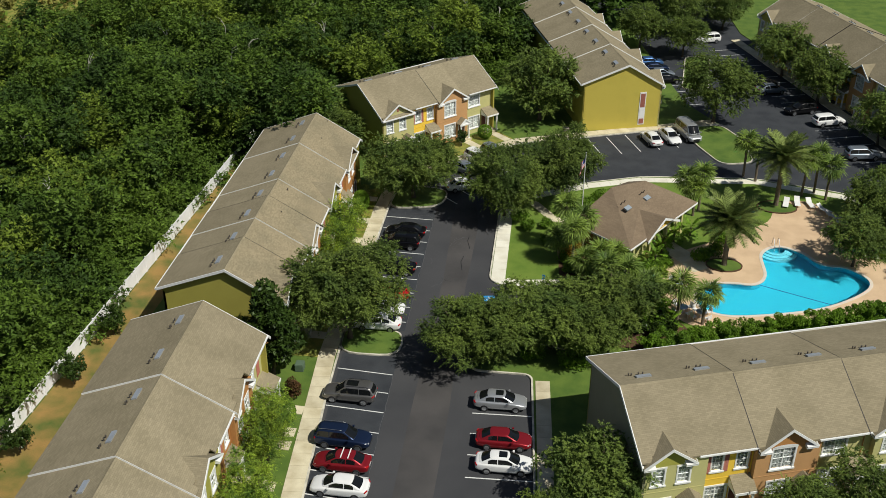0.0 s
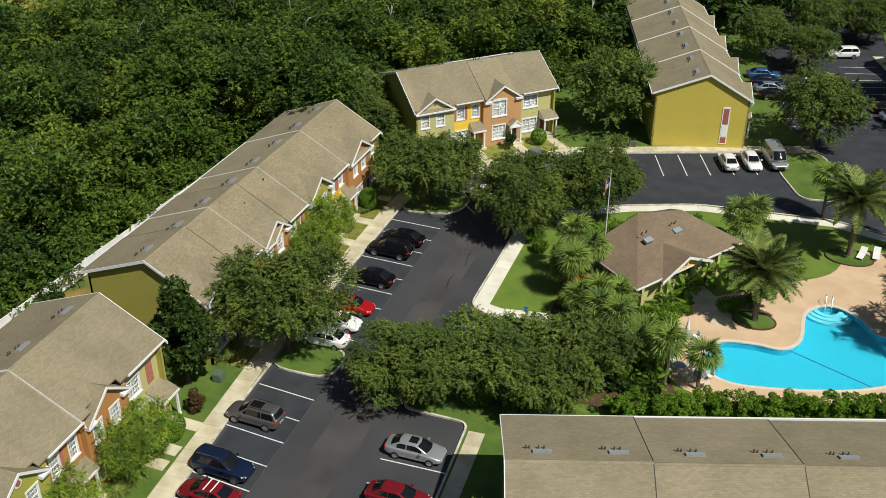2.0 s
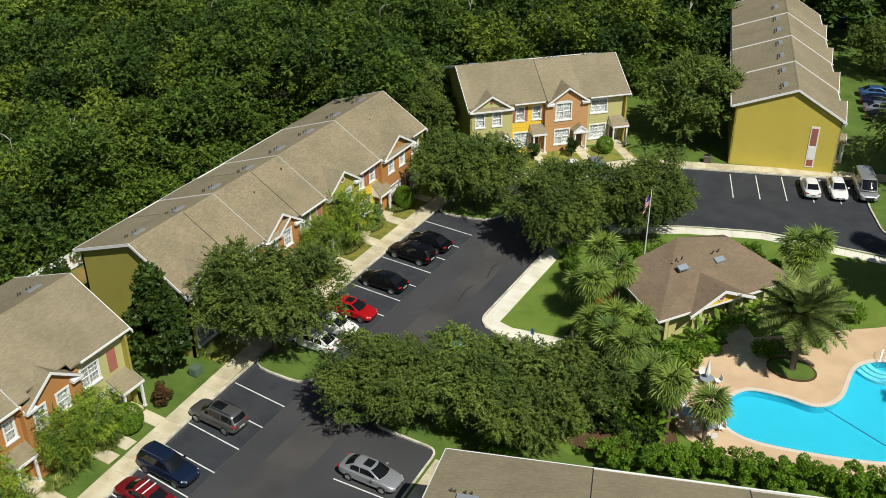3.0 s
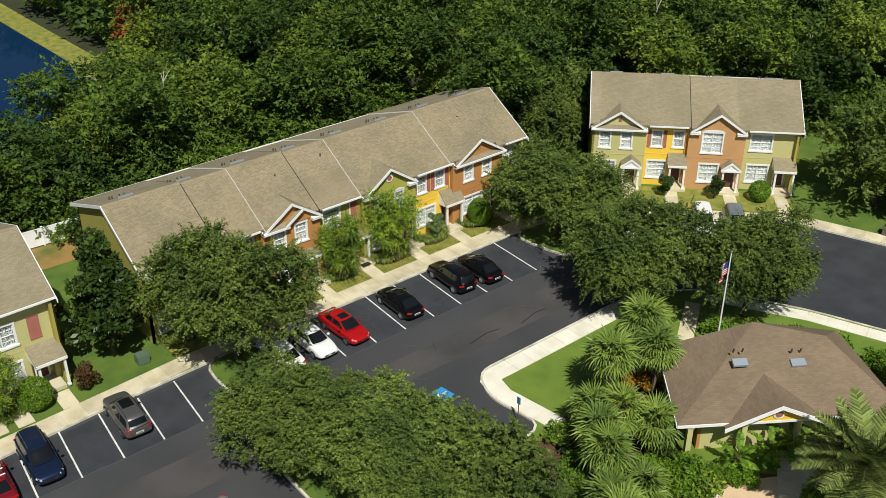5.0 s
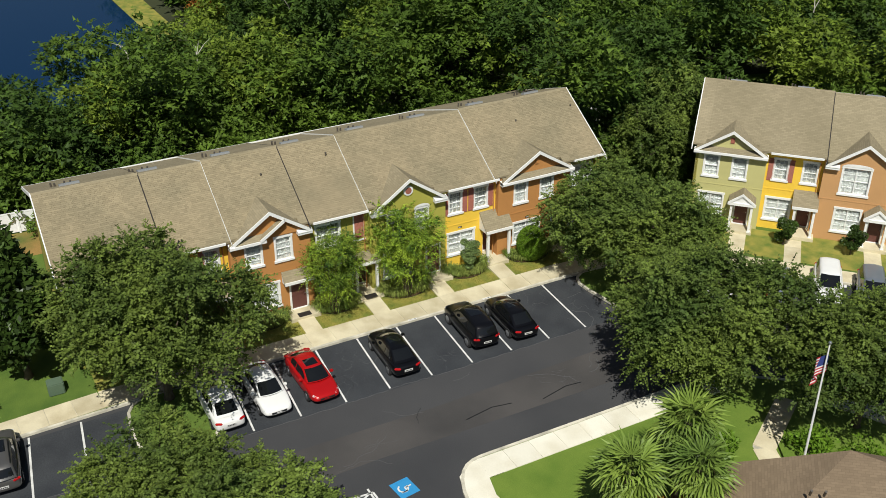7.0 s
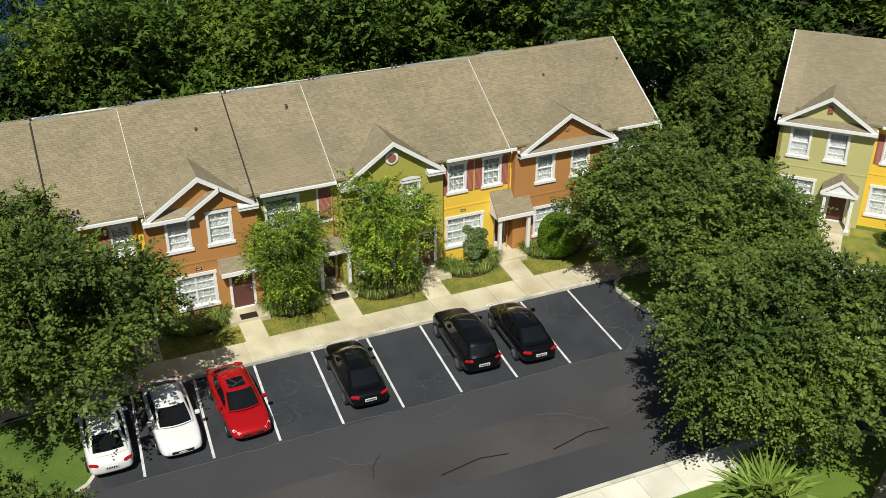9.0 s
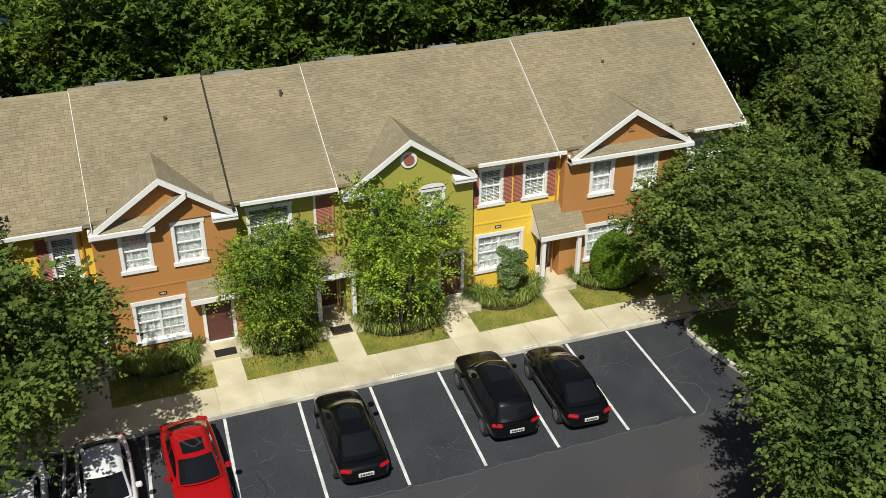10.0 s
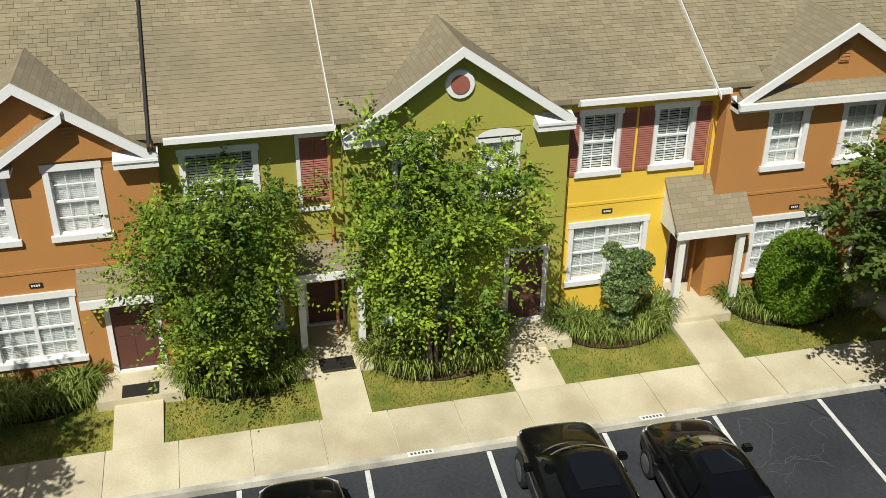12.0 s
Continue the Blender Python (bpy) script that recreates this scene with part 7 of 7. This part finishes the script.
for i in range(64):
    x, y = rs_.uniform(2.4, 12.8), rs_.uniform(82.5, 97.5)
    if (y > 97 - (x - 3) * 0.2):
        continue
    shrub(x, y, rs_.uniform(0.7, 1.3), rs_.uniform(0.5, 1.0), M[rs_.choice(("leaf_hedge", "leaf_hedge", "leaf_bright", "leaf_dark"))], "leafy garden shrub in the planting beside the clubhouse", 900, 0.13)
for x, y in ((3.2, 96.4), (2.6, 97.6), (3.6, 99.0)):
    shrub(x, y, 0.9, 0.9, M["leaf_gold"], "golden-leaved shrub beside the lawn", 1300, 0.12)
for x, y, a, b in ((-3.0, 105.2, 1.2, 0.8), (-2.0, 103.4, 0.9, 0.7), (0.2, 104.2, 0.9, 0.6), (1.4, 103.0, 0.9, 0.7), (2.4, 108.2, 1.3, 0.7), (4.6, 109.6, 1.4, 0.8), (6.8, 111.6, 1.4, 0.8), (9.0, 113.2, 1.4, 0.8), (0.4, 100.4, 0.8, 0.7), (18.6, 100.2, 1.4, 0.6), (20.4, 102.6, 1.3, 0.6), (17.2, 98.6, 1.2, 0.7), (22.6, 107.4, 1.5, 0.8), (19.6, 106.2, 1.5, 0.9), (14.8, 111.2, 1.4, 0.9), (12.2, 113.4, 1.3, 0.8), (36.8, 105.0, 1.6, 1.0), (38.0, 101.0, 1.6, 1.0), (37.2, 109.0, 1.4, 0.9), (38.6, 97.0, 1.6, 1.1), (-33.4, 121.0, 1.2, 1.0), (-0.6, 78.2, 1.4, 0.7), (3.4, 77.2, 1.5, 0.8)):
    shrub(x, y, a, b, M["leaf_hedge"], "rounded green garden shrub", 1100, 0.12)

for i in range(9):
    shrub(8.4 + 0.62 * i, 92.9 + 0.5 * i, 0.85, 0.42, M["leaf_hedge"], "low clipped hedge plant before the clubhouse porch", 1500, 0.08)


def hedge(pts, w, h, label):
    rng = np.random.default_rng(3)
    V, F, n = [], [], 0
    cs = []
    for a, b in zip(pts, pts[1:]):
        a, b = np.array(a), np.array(b)
        k = int(np.linalg.norm(b - a) / 0.45)
        for i in range(k):
            c = a + (b - a) * i / k
            for q in range(6):
                cs.append((c[0] + rng.normal() * w * 0.22, c[1] + rng.normal() * w * 0.22, 0.1 + h * rng.uniform(0.15, 0.9)))
    cs = np.array(cs)
    v, f = leaf_cloud(rng, cs, rng.uniform(0.3, 0.5, len(cs)), 90000, 0.095)
    return tagged(mesh_arrays("hedge", v, f, M["leaf_hedge"]), label, "hedge", kind="stuff")


hedge([(10.6, 79.9), (17.2, 82.2), (22.4, 84.0), (28.2, 85.9), (36.0, 88.9), (42.0, 91.2)], 2.3, 2.4, "dense green hedge between pool and houses")

for x, y, rx, ry in ((19.6, 97.6, 1.9, 1.4), (27.7, 112.4, 2.3, 1.6)):
    pts = [(x + rx * math.cos(a), y + ry * math.sin(a)) for a in [2 * math.pi * i / 20 for i in range(20)]]
    sheet("planting_bed", pts, 0.22, 0.2, M["grass"], "green planted island in the pool deck", "bed")
    kerb_ring = bmesh.new()
    ribbon(kerb_ring, pts, 0.14, 0.25, 0.2, True)
    tagged(part("bed_edge", kerb_ring, M["mulch"]), "red-brown edging round a planted island", "edging", kind="structure")


def strap_mesh(seed, n=85, r=0.62, h=0.66):
    rng = np.random.default_rng(seed)
    V, F = [], []
    for i in range(n):
        a = rng.random() * 6.28
        l = rng.uniform(0.6, 1.0)
        d = np.array([math.cos(a), math.sin(a), 0])
        p = np.array([-d[1], d[0], 0]) * 0.016
        b0 = d * 0.05 + np.array([rng.normal() * 0.1, rng.normal() * 0.1, 0])
        m1, m2, e = b0 + d * r * 0.3 * l + [0, 0, h * 0.75 * l], b0 + d * r * 0.7 * l + [0, 0, h * l], b0 + d * r * 1.1 * l + [0, 0, h * 0.55 * l]
        b = len(V)
        V += [b0 - p, b0 + p, m1 + p, m1 - p, m2 + p * 0.8, m2 - p * 0.8, e]
        F += [(b, b + 1, b + 2, b + 3), (b + 3, b + 2, b + 4, b + 5), (b + 5, b + 4, b + 6)]
    return leaf_mesh("border_grass", V, F, M["leaf_strap"])


STRAPS = [strap_mesh(i) for i in range(4)]


def border(x, y, s):
    o = new("border_grass", random.choice(STRAPS))
    o.matrix_basis = pose(x, y, 0.11, 0, 0, random.uniform(0, 360)) @ Matrix.Diagonal((s, s, s, 1))
    tagged(o, "arching tuft of strap-leaved border grass in a bed", "plant", "border grasses")


def bed(y0, y1, depth, rows=2, x=-23.15):
    """A rounded mulch bed along the front with tufts on its outer edge."""
    c, w = (y0 + y1) / 2, (y1 - y0) / 2
    arc = [(x + depth * math.sin(a) ** 0.7, c - w * math.cos(a)) for a in [math.pi * i / 14 for i in range(15)]]
    sheet("planting_bed", arc, 0.112, 0.06, M["mulch"], "dark mulch bed along the house front", "bed")
    e = bmesh.new()
    ribbon(e, arc, 0.04, 0.125, 0.1)
    tagged(part("bed_edge", e, M["dark_metal"]), "dark edging round a mulch bed", "edging", kind="structure")
    for r in range(rows):
        n = int(w * 2 / 0.42) + 2
        for i in range(n):
            a = math.pi * (i + 0.5) / n
            k = 0.8 - 0.28 * r
            border(x + depth * k * math.sin(a) ** 0.7 + random.uniform(-0.08, 0.08), c - w * 0.92 * math.cos(a) + random.uniform(-0.08, 0.08), random.uniform(0.85, 1.2))


sheet("lawn_front_b", [(-23.2, 76.0), (-20.53, 76.0), (-20.53, 112.0), (-23.2, 112.0)], 0.106, 0.05, M["verge"], "yellowing grass between sidewalk and houses", "lawn")
for y0, y1, d in ((85.6, 88.2, 1.15), (90.35, 93.1, 1.35), (94.9, 98.3, 1.75), (99.9, 102.75, 1.45), (104.75, 108.0, 1.55), (80.6, 83.2, 1.2), (76.2, 79.0, 1.2), (109.0, 111.6, 1.2)):
    bed(y0, y1, d)


def front_walk(y0, y1, x0=-20.53, x1=-22.4):
    bm = bmesh.new()
    slab(bm, [(x1, y0, 0.24), (x0, y0, 0.145), (x0, y1, 0.145), (x1, y1, 0.24)], 0.2)
    bmesh.ops.recalc_face_normals(bm, faces=bm.faces)
    tagged(part("front_walk", bm, M["concrete"]), "short pale concrete walk to a front door", "walk", "front walks", "structure")


for a, b in ((88.75, 89.85), (93.4, 94.55), (98.05, 99.3), (102.85, 104.05), (83.8, 84.9), (79.0, 80.1), (108.6, 109.7)):
    front_walk(a, b)
for y in (65.0, 68.0, 63.3, 58.4, 53.8, 49.0):
    front_walk(y - 0.55, y + 0.55, -20.0, -21.9)
for x, y, s in ((-21.6, 64.6, 1.0), (-21.7, 62.2, 1.0), (-21.4, 59.4, 1.0), (-21.2, 56.4, 1.0), (-21.0, 52.6, 1.0)):
    for k in range(6):
        border(x + random.uniform(-0.6, 0.5), y + random.uniform(-0.9, 0.9), random.uniform(0.9, 1.3))

# door mats, utility box, kerb stencils
for y in (89.35, 94.0):
    bm = bmesh.new()
    box(bm, -0.24, 0.24, -0.42, 0.42, 0, 0.018)
    tagged(part("door_mat", bm, M["dark_metal"], m=pose(-22.35, y, 0.362)), "dark door mat on a concrete landing", "mat")
bm = bmesh.new()
box(bm, -0.4, 0.4, -0.45, 0.45, 0, 0.75)
bmesh.ops.bevel(bm, geom=bm.edges[:], offset=0.05, segments=2, affect="EDGES")
tagged(part("utility_box", bm, M["utility"], m=pose(-21.7, 73.9, 0.1)), "green metal utility box in the grass", "utility box")
for k in range(8):
    y = 84.4 + 2.735 * k
    if k not in (4, 6):
        continue
    bm = bmesh.new()
    box(bm, -0.07, 0.08, -0.3, 0.28, 0.1505, 0.153)
    tagged(part("kerb_patch", bm, M["white"], m=pose(-18.87, y, 0)), "small white painted patch on the kerb", "marking", "kerb patches", "structure")
    bm = bmesh.new()
    for i in range(6):
        box(bm, -0.03, 0.04, -0.24 + 0.085 * i, -0.19 + 0.085 * i, 0.1535, 0.156)
    tagged(part("kerb_stencil", bm, M["seam"], m=pose(-18.87, y, 0)), "small faded stencil bars on the kerb", "marking", "kerb stencils", "structure")

# accessible bay: blue square with a white sign, hatched strip
bay = tagged(empty("accessible_bay_marking", pose(-5.3, 88.2, 0.006, 0, 0, 8)), "blue and white wheelchair marking on the asphalt", "marking")
bm = bmesh.new()
box(bm, -0.62, 0.62, -0.55, 0.55, 0, 0.004)
part("blue_square", bm, M["blue_paint"], bay)
bm = bmesh.new()
for i in range(18):
    a, b = radians(200 + 15 * i), radians(200 + 15 * (i + 1))
    slab(bm, [(0.30 * math.cos(a), -0.08 + 0.30 * math.sin(a), 0.008), (0.30 * math.cos(b), -0.08 + 0.30 * math.sin(b), 0.008), (0.21 * math.cos(b), -0.08 + 0.21 * math.sin(b), 0.008), (0.21 * math.cos(a), -0.08 + 0.21 * math.sin(a), 0.008)], 0.003)
box(bm, -0.06, 0.02, 0.0, 0.4, 0.004, 0.008)
box(bm, 0.0, 0.26, -0.02, 0.06, 0.004, 0.008)
box(bm, 0.2, 0.27, -0.3, 0.0, 0.004, 0.008)
part("wheelchair_sign", bm, M["line"], bay)
stall_line((-6.1, 86.5), (-0.6, 86.6))
for k in range(5):
    stall_line((-5.9 + 1.05 * k, 85.1), (-5.1 + 1.05 * k, 86.5), 0.1)
stall_line((-6.1, 85.1), (-0.6, 85.2))
bm = bmesh.new()
tube(bm, [(0, 0, 0), (0, 0, 2.0)], [0.03, 0.03], 6)
sp = tagged(empty("parking_sign", pose(0.2, 90.1, 0.1)), "small dark parking sign on a post", "sign")
part("post", bm, M["vent_metal"], sp)
bm = bmesh.new()
box(bm, -0.16, 0.16, -0.01, 0.01, 1.45, 2.0)
part("sign_plate", bm, M["blue_paint"], sp)

# worn seam and tar marks in the asphalt
for pts in ([(-13.05, 82.5), (-13.0, 88.0), (-13.1, 92.0), (-12.98, 97.0), (-13.08, 104.8)], [(-12.9, 46.0), (-12.85, 58.0), (-12.95, 66.0), (-13.05, 74.6)]):
    bm = bmesh.new()
    q = []
    for a, b in zip(pts, pts[1:]):
        for i in range(14):
            q.append((a[0] + (b[0] - a[0]) * i / 14 + random.uniform(-0.06, 0.06), a[1] + (b[1] - a[1]) * i / 14))
    ribbon(bm, q, 0.035, 0.009, 0.004)
    tagged(part("asphalt_seam", bm, M["seam"]), "pale worn seam along the stalls", "seam", kind="structure")
for pts in ([(-8.6, 93.6), (-8.9, 95.4), (-8.7, 96.6)], [(-8.2, 98.4), (-8.6, 100.2), (-8.5, 101.2)]):
    bm = bmesh.new()
    ribbon(bm, pts, 0.07, 0.009, 0.004)
    tagged(part("tar_mark", bm, M["crack"]), "dark tar mark on the road", "crack", kind="structure")

# short grass blades on the front lawns
rng = np.random.default_rng(21)
n = 26000
gx, gy = rng.uniform(-22.9, -20.56, n), rng.uniform(84.2, 111.5, n)
keep = np.ones(n, bool)
for a, b in ((88.7, 89.9), (93.35, 94.6), (98.0, 99.35), (102.8, 104.1), (83.8, 84.9), (108.6, 109.7)):
    keep &= ~((gy > a - 0.02) & (gy < b + 0.02))
gx, gy = gx[keep], gy[keep]
n = len(gx)
a = rng.uniform(0, 6.28, n)
h, w = rng.uniform(0.03, 0.085, n), 0.011
d = np.stack([np.cos(a), np.sin(a)], 1)
lean = rng.normal(scale=0.03, size=(n, 2))
p0 = np.stack([gx - d[:, 0] * w, gy - d[:, 1] * w, np.full(n, 0.105)], 1)
p1 = np.stack([gx + d[:, 0] * w, gy + d[:, 1] * w, np.full(n, 0.105)], 1)
p2 = np.stack([gx + lean[:, 0], gy + lean[:, 1], 0.105 + h], 1)
tagged(mesh_arrays("lawn_blades", np.stack([p0, p1, p2], 1).reshape(-1, 3), np.arange(n * 3).reshape(-1, 3), M["verge_blade"]), "short yellow-green grass blades on the front lawns", "grass", kind="stuff")

# gable-end details of the far row
o = tagged(empty("air_conditioner", pose(2.2, 132.6, 0.1, 0, 0, 16)), "small grey air conditioner beside the gable end", "air conditioner")
bm = bmesh.new()
box(bm, -0.4, 0.4, -0.4, 0.4, 0, 0.85)
bmesh.ops.bevel(bm, geom=bm.edges[:], offset=0.04, segments=1, affect="EDGES")
part("housing", bm, M["vent_metal"], o)
bm = bmesh.new()
bmesh.ops.create_cone(bm, cap_ends=True, segments=16, radius1=0.3, radius2=0.3, depth=0.03, matrix=Matrix.Translation((0, 0, 0.865)))
part("fan_grille", bm, M["plastic"], o)
dm = pose(15.3, 136.2, 0, 0, 0, d_ang)
for z0, z1, mt in ((0.6, 5.4, "white"), (0.75, 1.5, "shutter"), (1.65, 3.0, "blind"), (3.2, 5.2, "shutter")):
    bm = bmesh.new()
    g = 0.0 if mt == "white" else 0.12
    box(bm, 0.24 - (0.02 if g else 0), 0.30, 2.2 + g, 3.1 - g, z0, z1)
    q = part("end_window" if not g else "end_panel", bm, M[mt], ROW_D)

# fine cracks across the stalls and the road
rc = random.Random(4)
for k in range(22):
    x, y = rc.uniform(-18.2, -7.0), rc.uniform(76.0, 108.0)
    a = rc.uniform(0, 6.28)
    pts = [(x, y)]
    for i in range(rc.randint(5, 12)):
        a += rc.uniform(-0.7, 0.7)
        pts.append((pts[-1][0] + 0.28 * math.cos(a), pts[-1][1] + 0.28 * math.sin(a)))
    bm = bmesh.new()
    ribbon(bm, pts, rc.uniform(0.014, 0.03), 0.009, 0.004)
    tagged(part("asphalt_crack", bm, M["seam"] if k % 5 else M["crack"]), "thin crack in the asphalt", "crack", kind="structure")


# webs of short pale cracks in the worn stalls
for cx, cy in ((-16.6, 104.2), (-15.2, 105.6), (-17.4, 102.9), (-14.4, 95.4), (-16.8, 90.0), (-15.0, 89.2), (-9.5, 100.6), (-14.6, 84.6)):
    bm = bmesh.new()
    for k in range(9):
        a = rc.uniform(0, 6.28)
        pts = [(cx + rc.gauss(0, 0.45), cy + rc.gauss(0, 0.45))]
        for i in range(rc.randint(3, 7)):
            a += rc.uniform(-0.9, 0.9)
            pts.append((pts[-1][0] + 0.14 * math.cos(a), pts[-1][1] + 0.14 * math.sin(a)))
        ribbon(bm, pts, rc.uniform(0.006, 0.016), 0.0095, 0.004)
    tagged(part("crack_web", bm, M["seam"]), "web of short pale cracks in worn asphalt", "crack", kind="structure")


# ---------------------------------------------------------------- single shingles on the front slope of the nearest row
def shingles():
    """Courses of tabs; the ones nearest to the camera's way are pieces of their own, the rest one joined part."""
    rng = np.random.default_rng(12)
    d = Vector((0, Y_RIDGE - Y_EAVE, RIDGE - EAVE))
    run = d.length
    ang = math.degrees(math.atan2(d.z, d.y))
    cuts = [0.0, 6.2, 10.1, 15.1, 19.1, 28.45, 37.5]
    lev = [0.0, -0.08, 0.0, -0.10, -0.03, 0.05]
    shared = {}
    for w in (0.16, 0.24, 0.32):
        bm = bmesh.new()
        vs = [bm.verts.new(p) for p in ((0, 0, 0.016), (w, 0, 0.016), (w, 0.17, 0.004), (0, 0.17, 0.004), (0, 0, 0.0), (w, 0, 0.0))]
        bm.faces.new(vs[:4])
        bm.faces.new((vs[4], vs[5], vs[1], vs[0]))
        bm.faces.new((vs[0], vs[3], vs[4]))
        bm.faces.new((vs[1], vs[5], vs[2]))
        me = bpy.data.meshes.new("shingle")
        bm.to_mesh(me)
        bm.free()
        me.materials.append(M["shingle"])
        shared[w] = me
    V, F, singles = [], [], 0
    for a, b, z in zip(cuts, cuts[1:], lev):
        frame_m = pose(0, Y_EAVE, EAVE + z + 0.004, ang, 0, 0)
        k = 0.0
        while k < run - 0.1:
            x = a + 0.04
            while x < b - 0.1:
                w = (0.16, 0.24, 0.32)[rng.integers(0, 3)]
                w = min(w, b - 0.04 - x)
                inside = any(g0 - 0.3 < x < g1 - 0.12 and (k < 0.9 or k < (1 - abs(x - (g0 + g1) / 2) / ((g1 - g0) / 2)) * 2.6) for g0, g1 in ((0.2, 5.2), (10.0, 15.2), (19.35, 24.75), (29.05, 34.75)))
                clear = not any(g0 + 0.7 < x < g1 - 0.7 for g0, g1 in ((0.2, 5.2), (10.0, 15.2), (19.35, 24.75), (29.05, 34.75)))
                inside = inside or (clear and k < SETBACK * run / (Y_RIDGE - Y_EAVE))
                if not inside:
                    if singles < 300 and 15.2 < x < 21.5 and k > 0.6 and w in shared:
                        o = new("shingle", shared[w])
                        o.parent = ROW_B
                        o.matrix_basis = frame_m @ pose(x, k, rng.uniform(0, 0.004))
                        singles += 1
                    else:
                        w2 = w - 0.006
                        h = 0.016 + rng.uniform(0, 0.006)
                        n = len(V)
                        V += [tuple(frame_m @ Vector(p)) for p in ((x, k, h), (x + w2, k, h), (x + w2, k + 0.17, 0.004), (x, k + 0.17, 0.004), (x, k, 0), (x + w2, k, 0))]
                        F += [(n, n + 1, n + 2, n + 3), (n + 4, n + 5, n + 1, n), (n, n + 3, n + 4), (n + 1, n + 5, n + 2)]
                x += w
            k += 0.135
    me = bpy.data.meshes.new("shingles")
    me.from_pydata(V, [], F)
    me.materials.append(M["shingle"])
    o = new("shingles", me)
    o.parent = ROW_B
    o["kind"] = "stuff"


shingles()
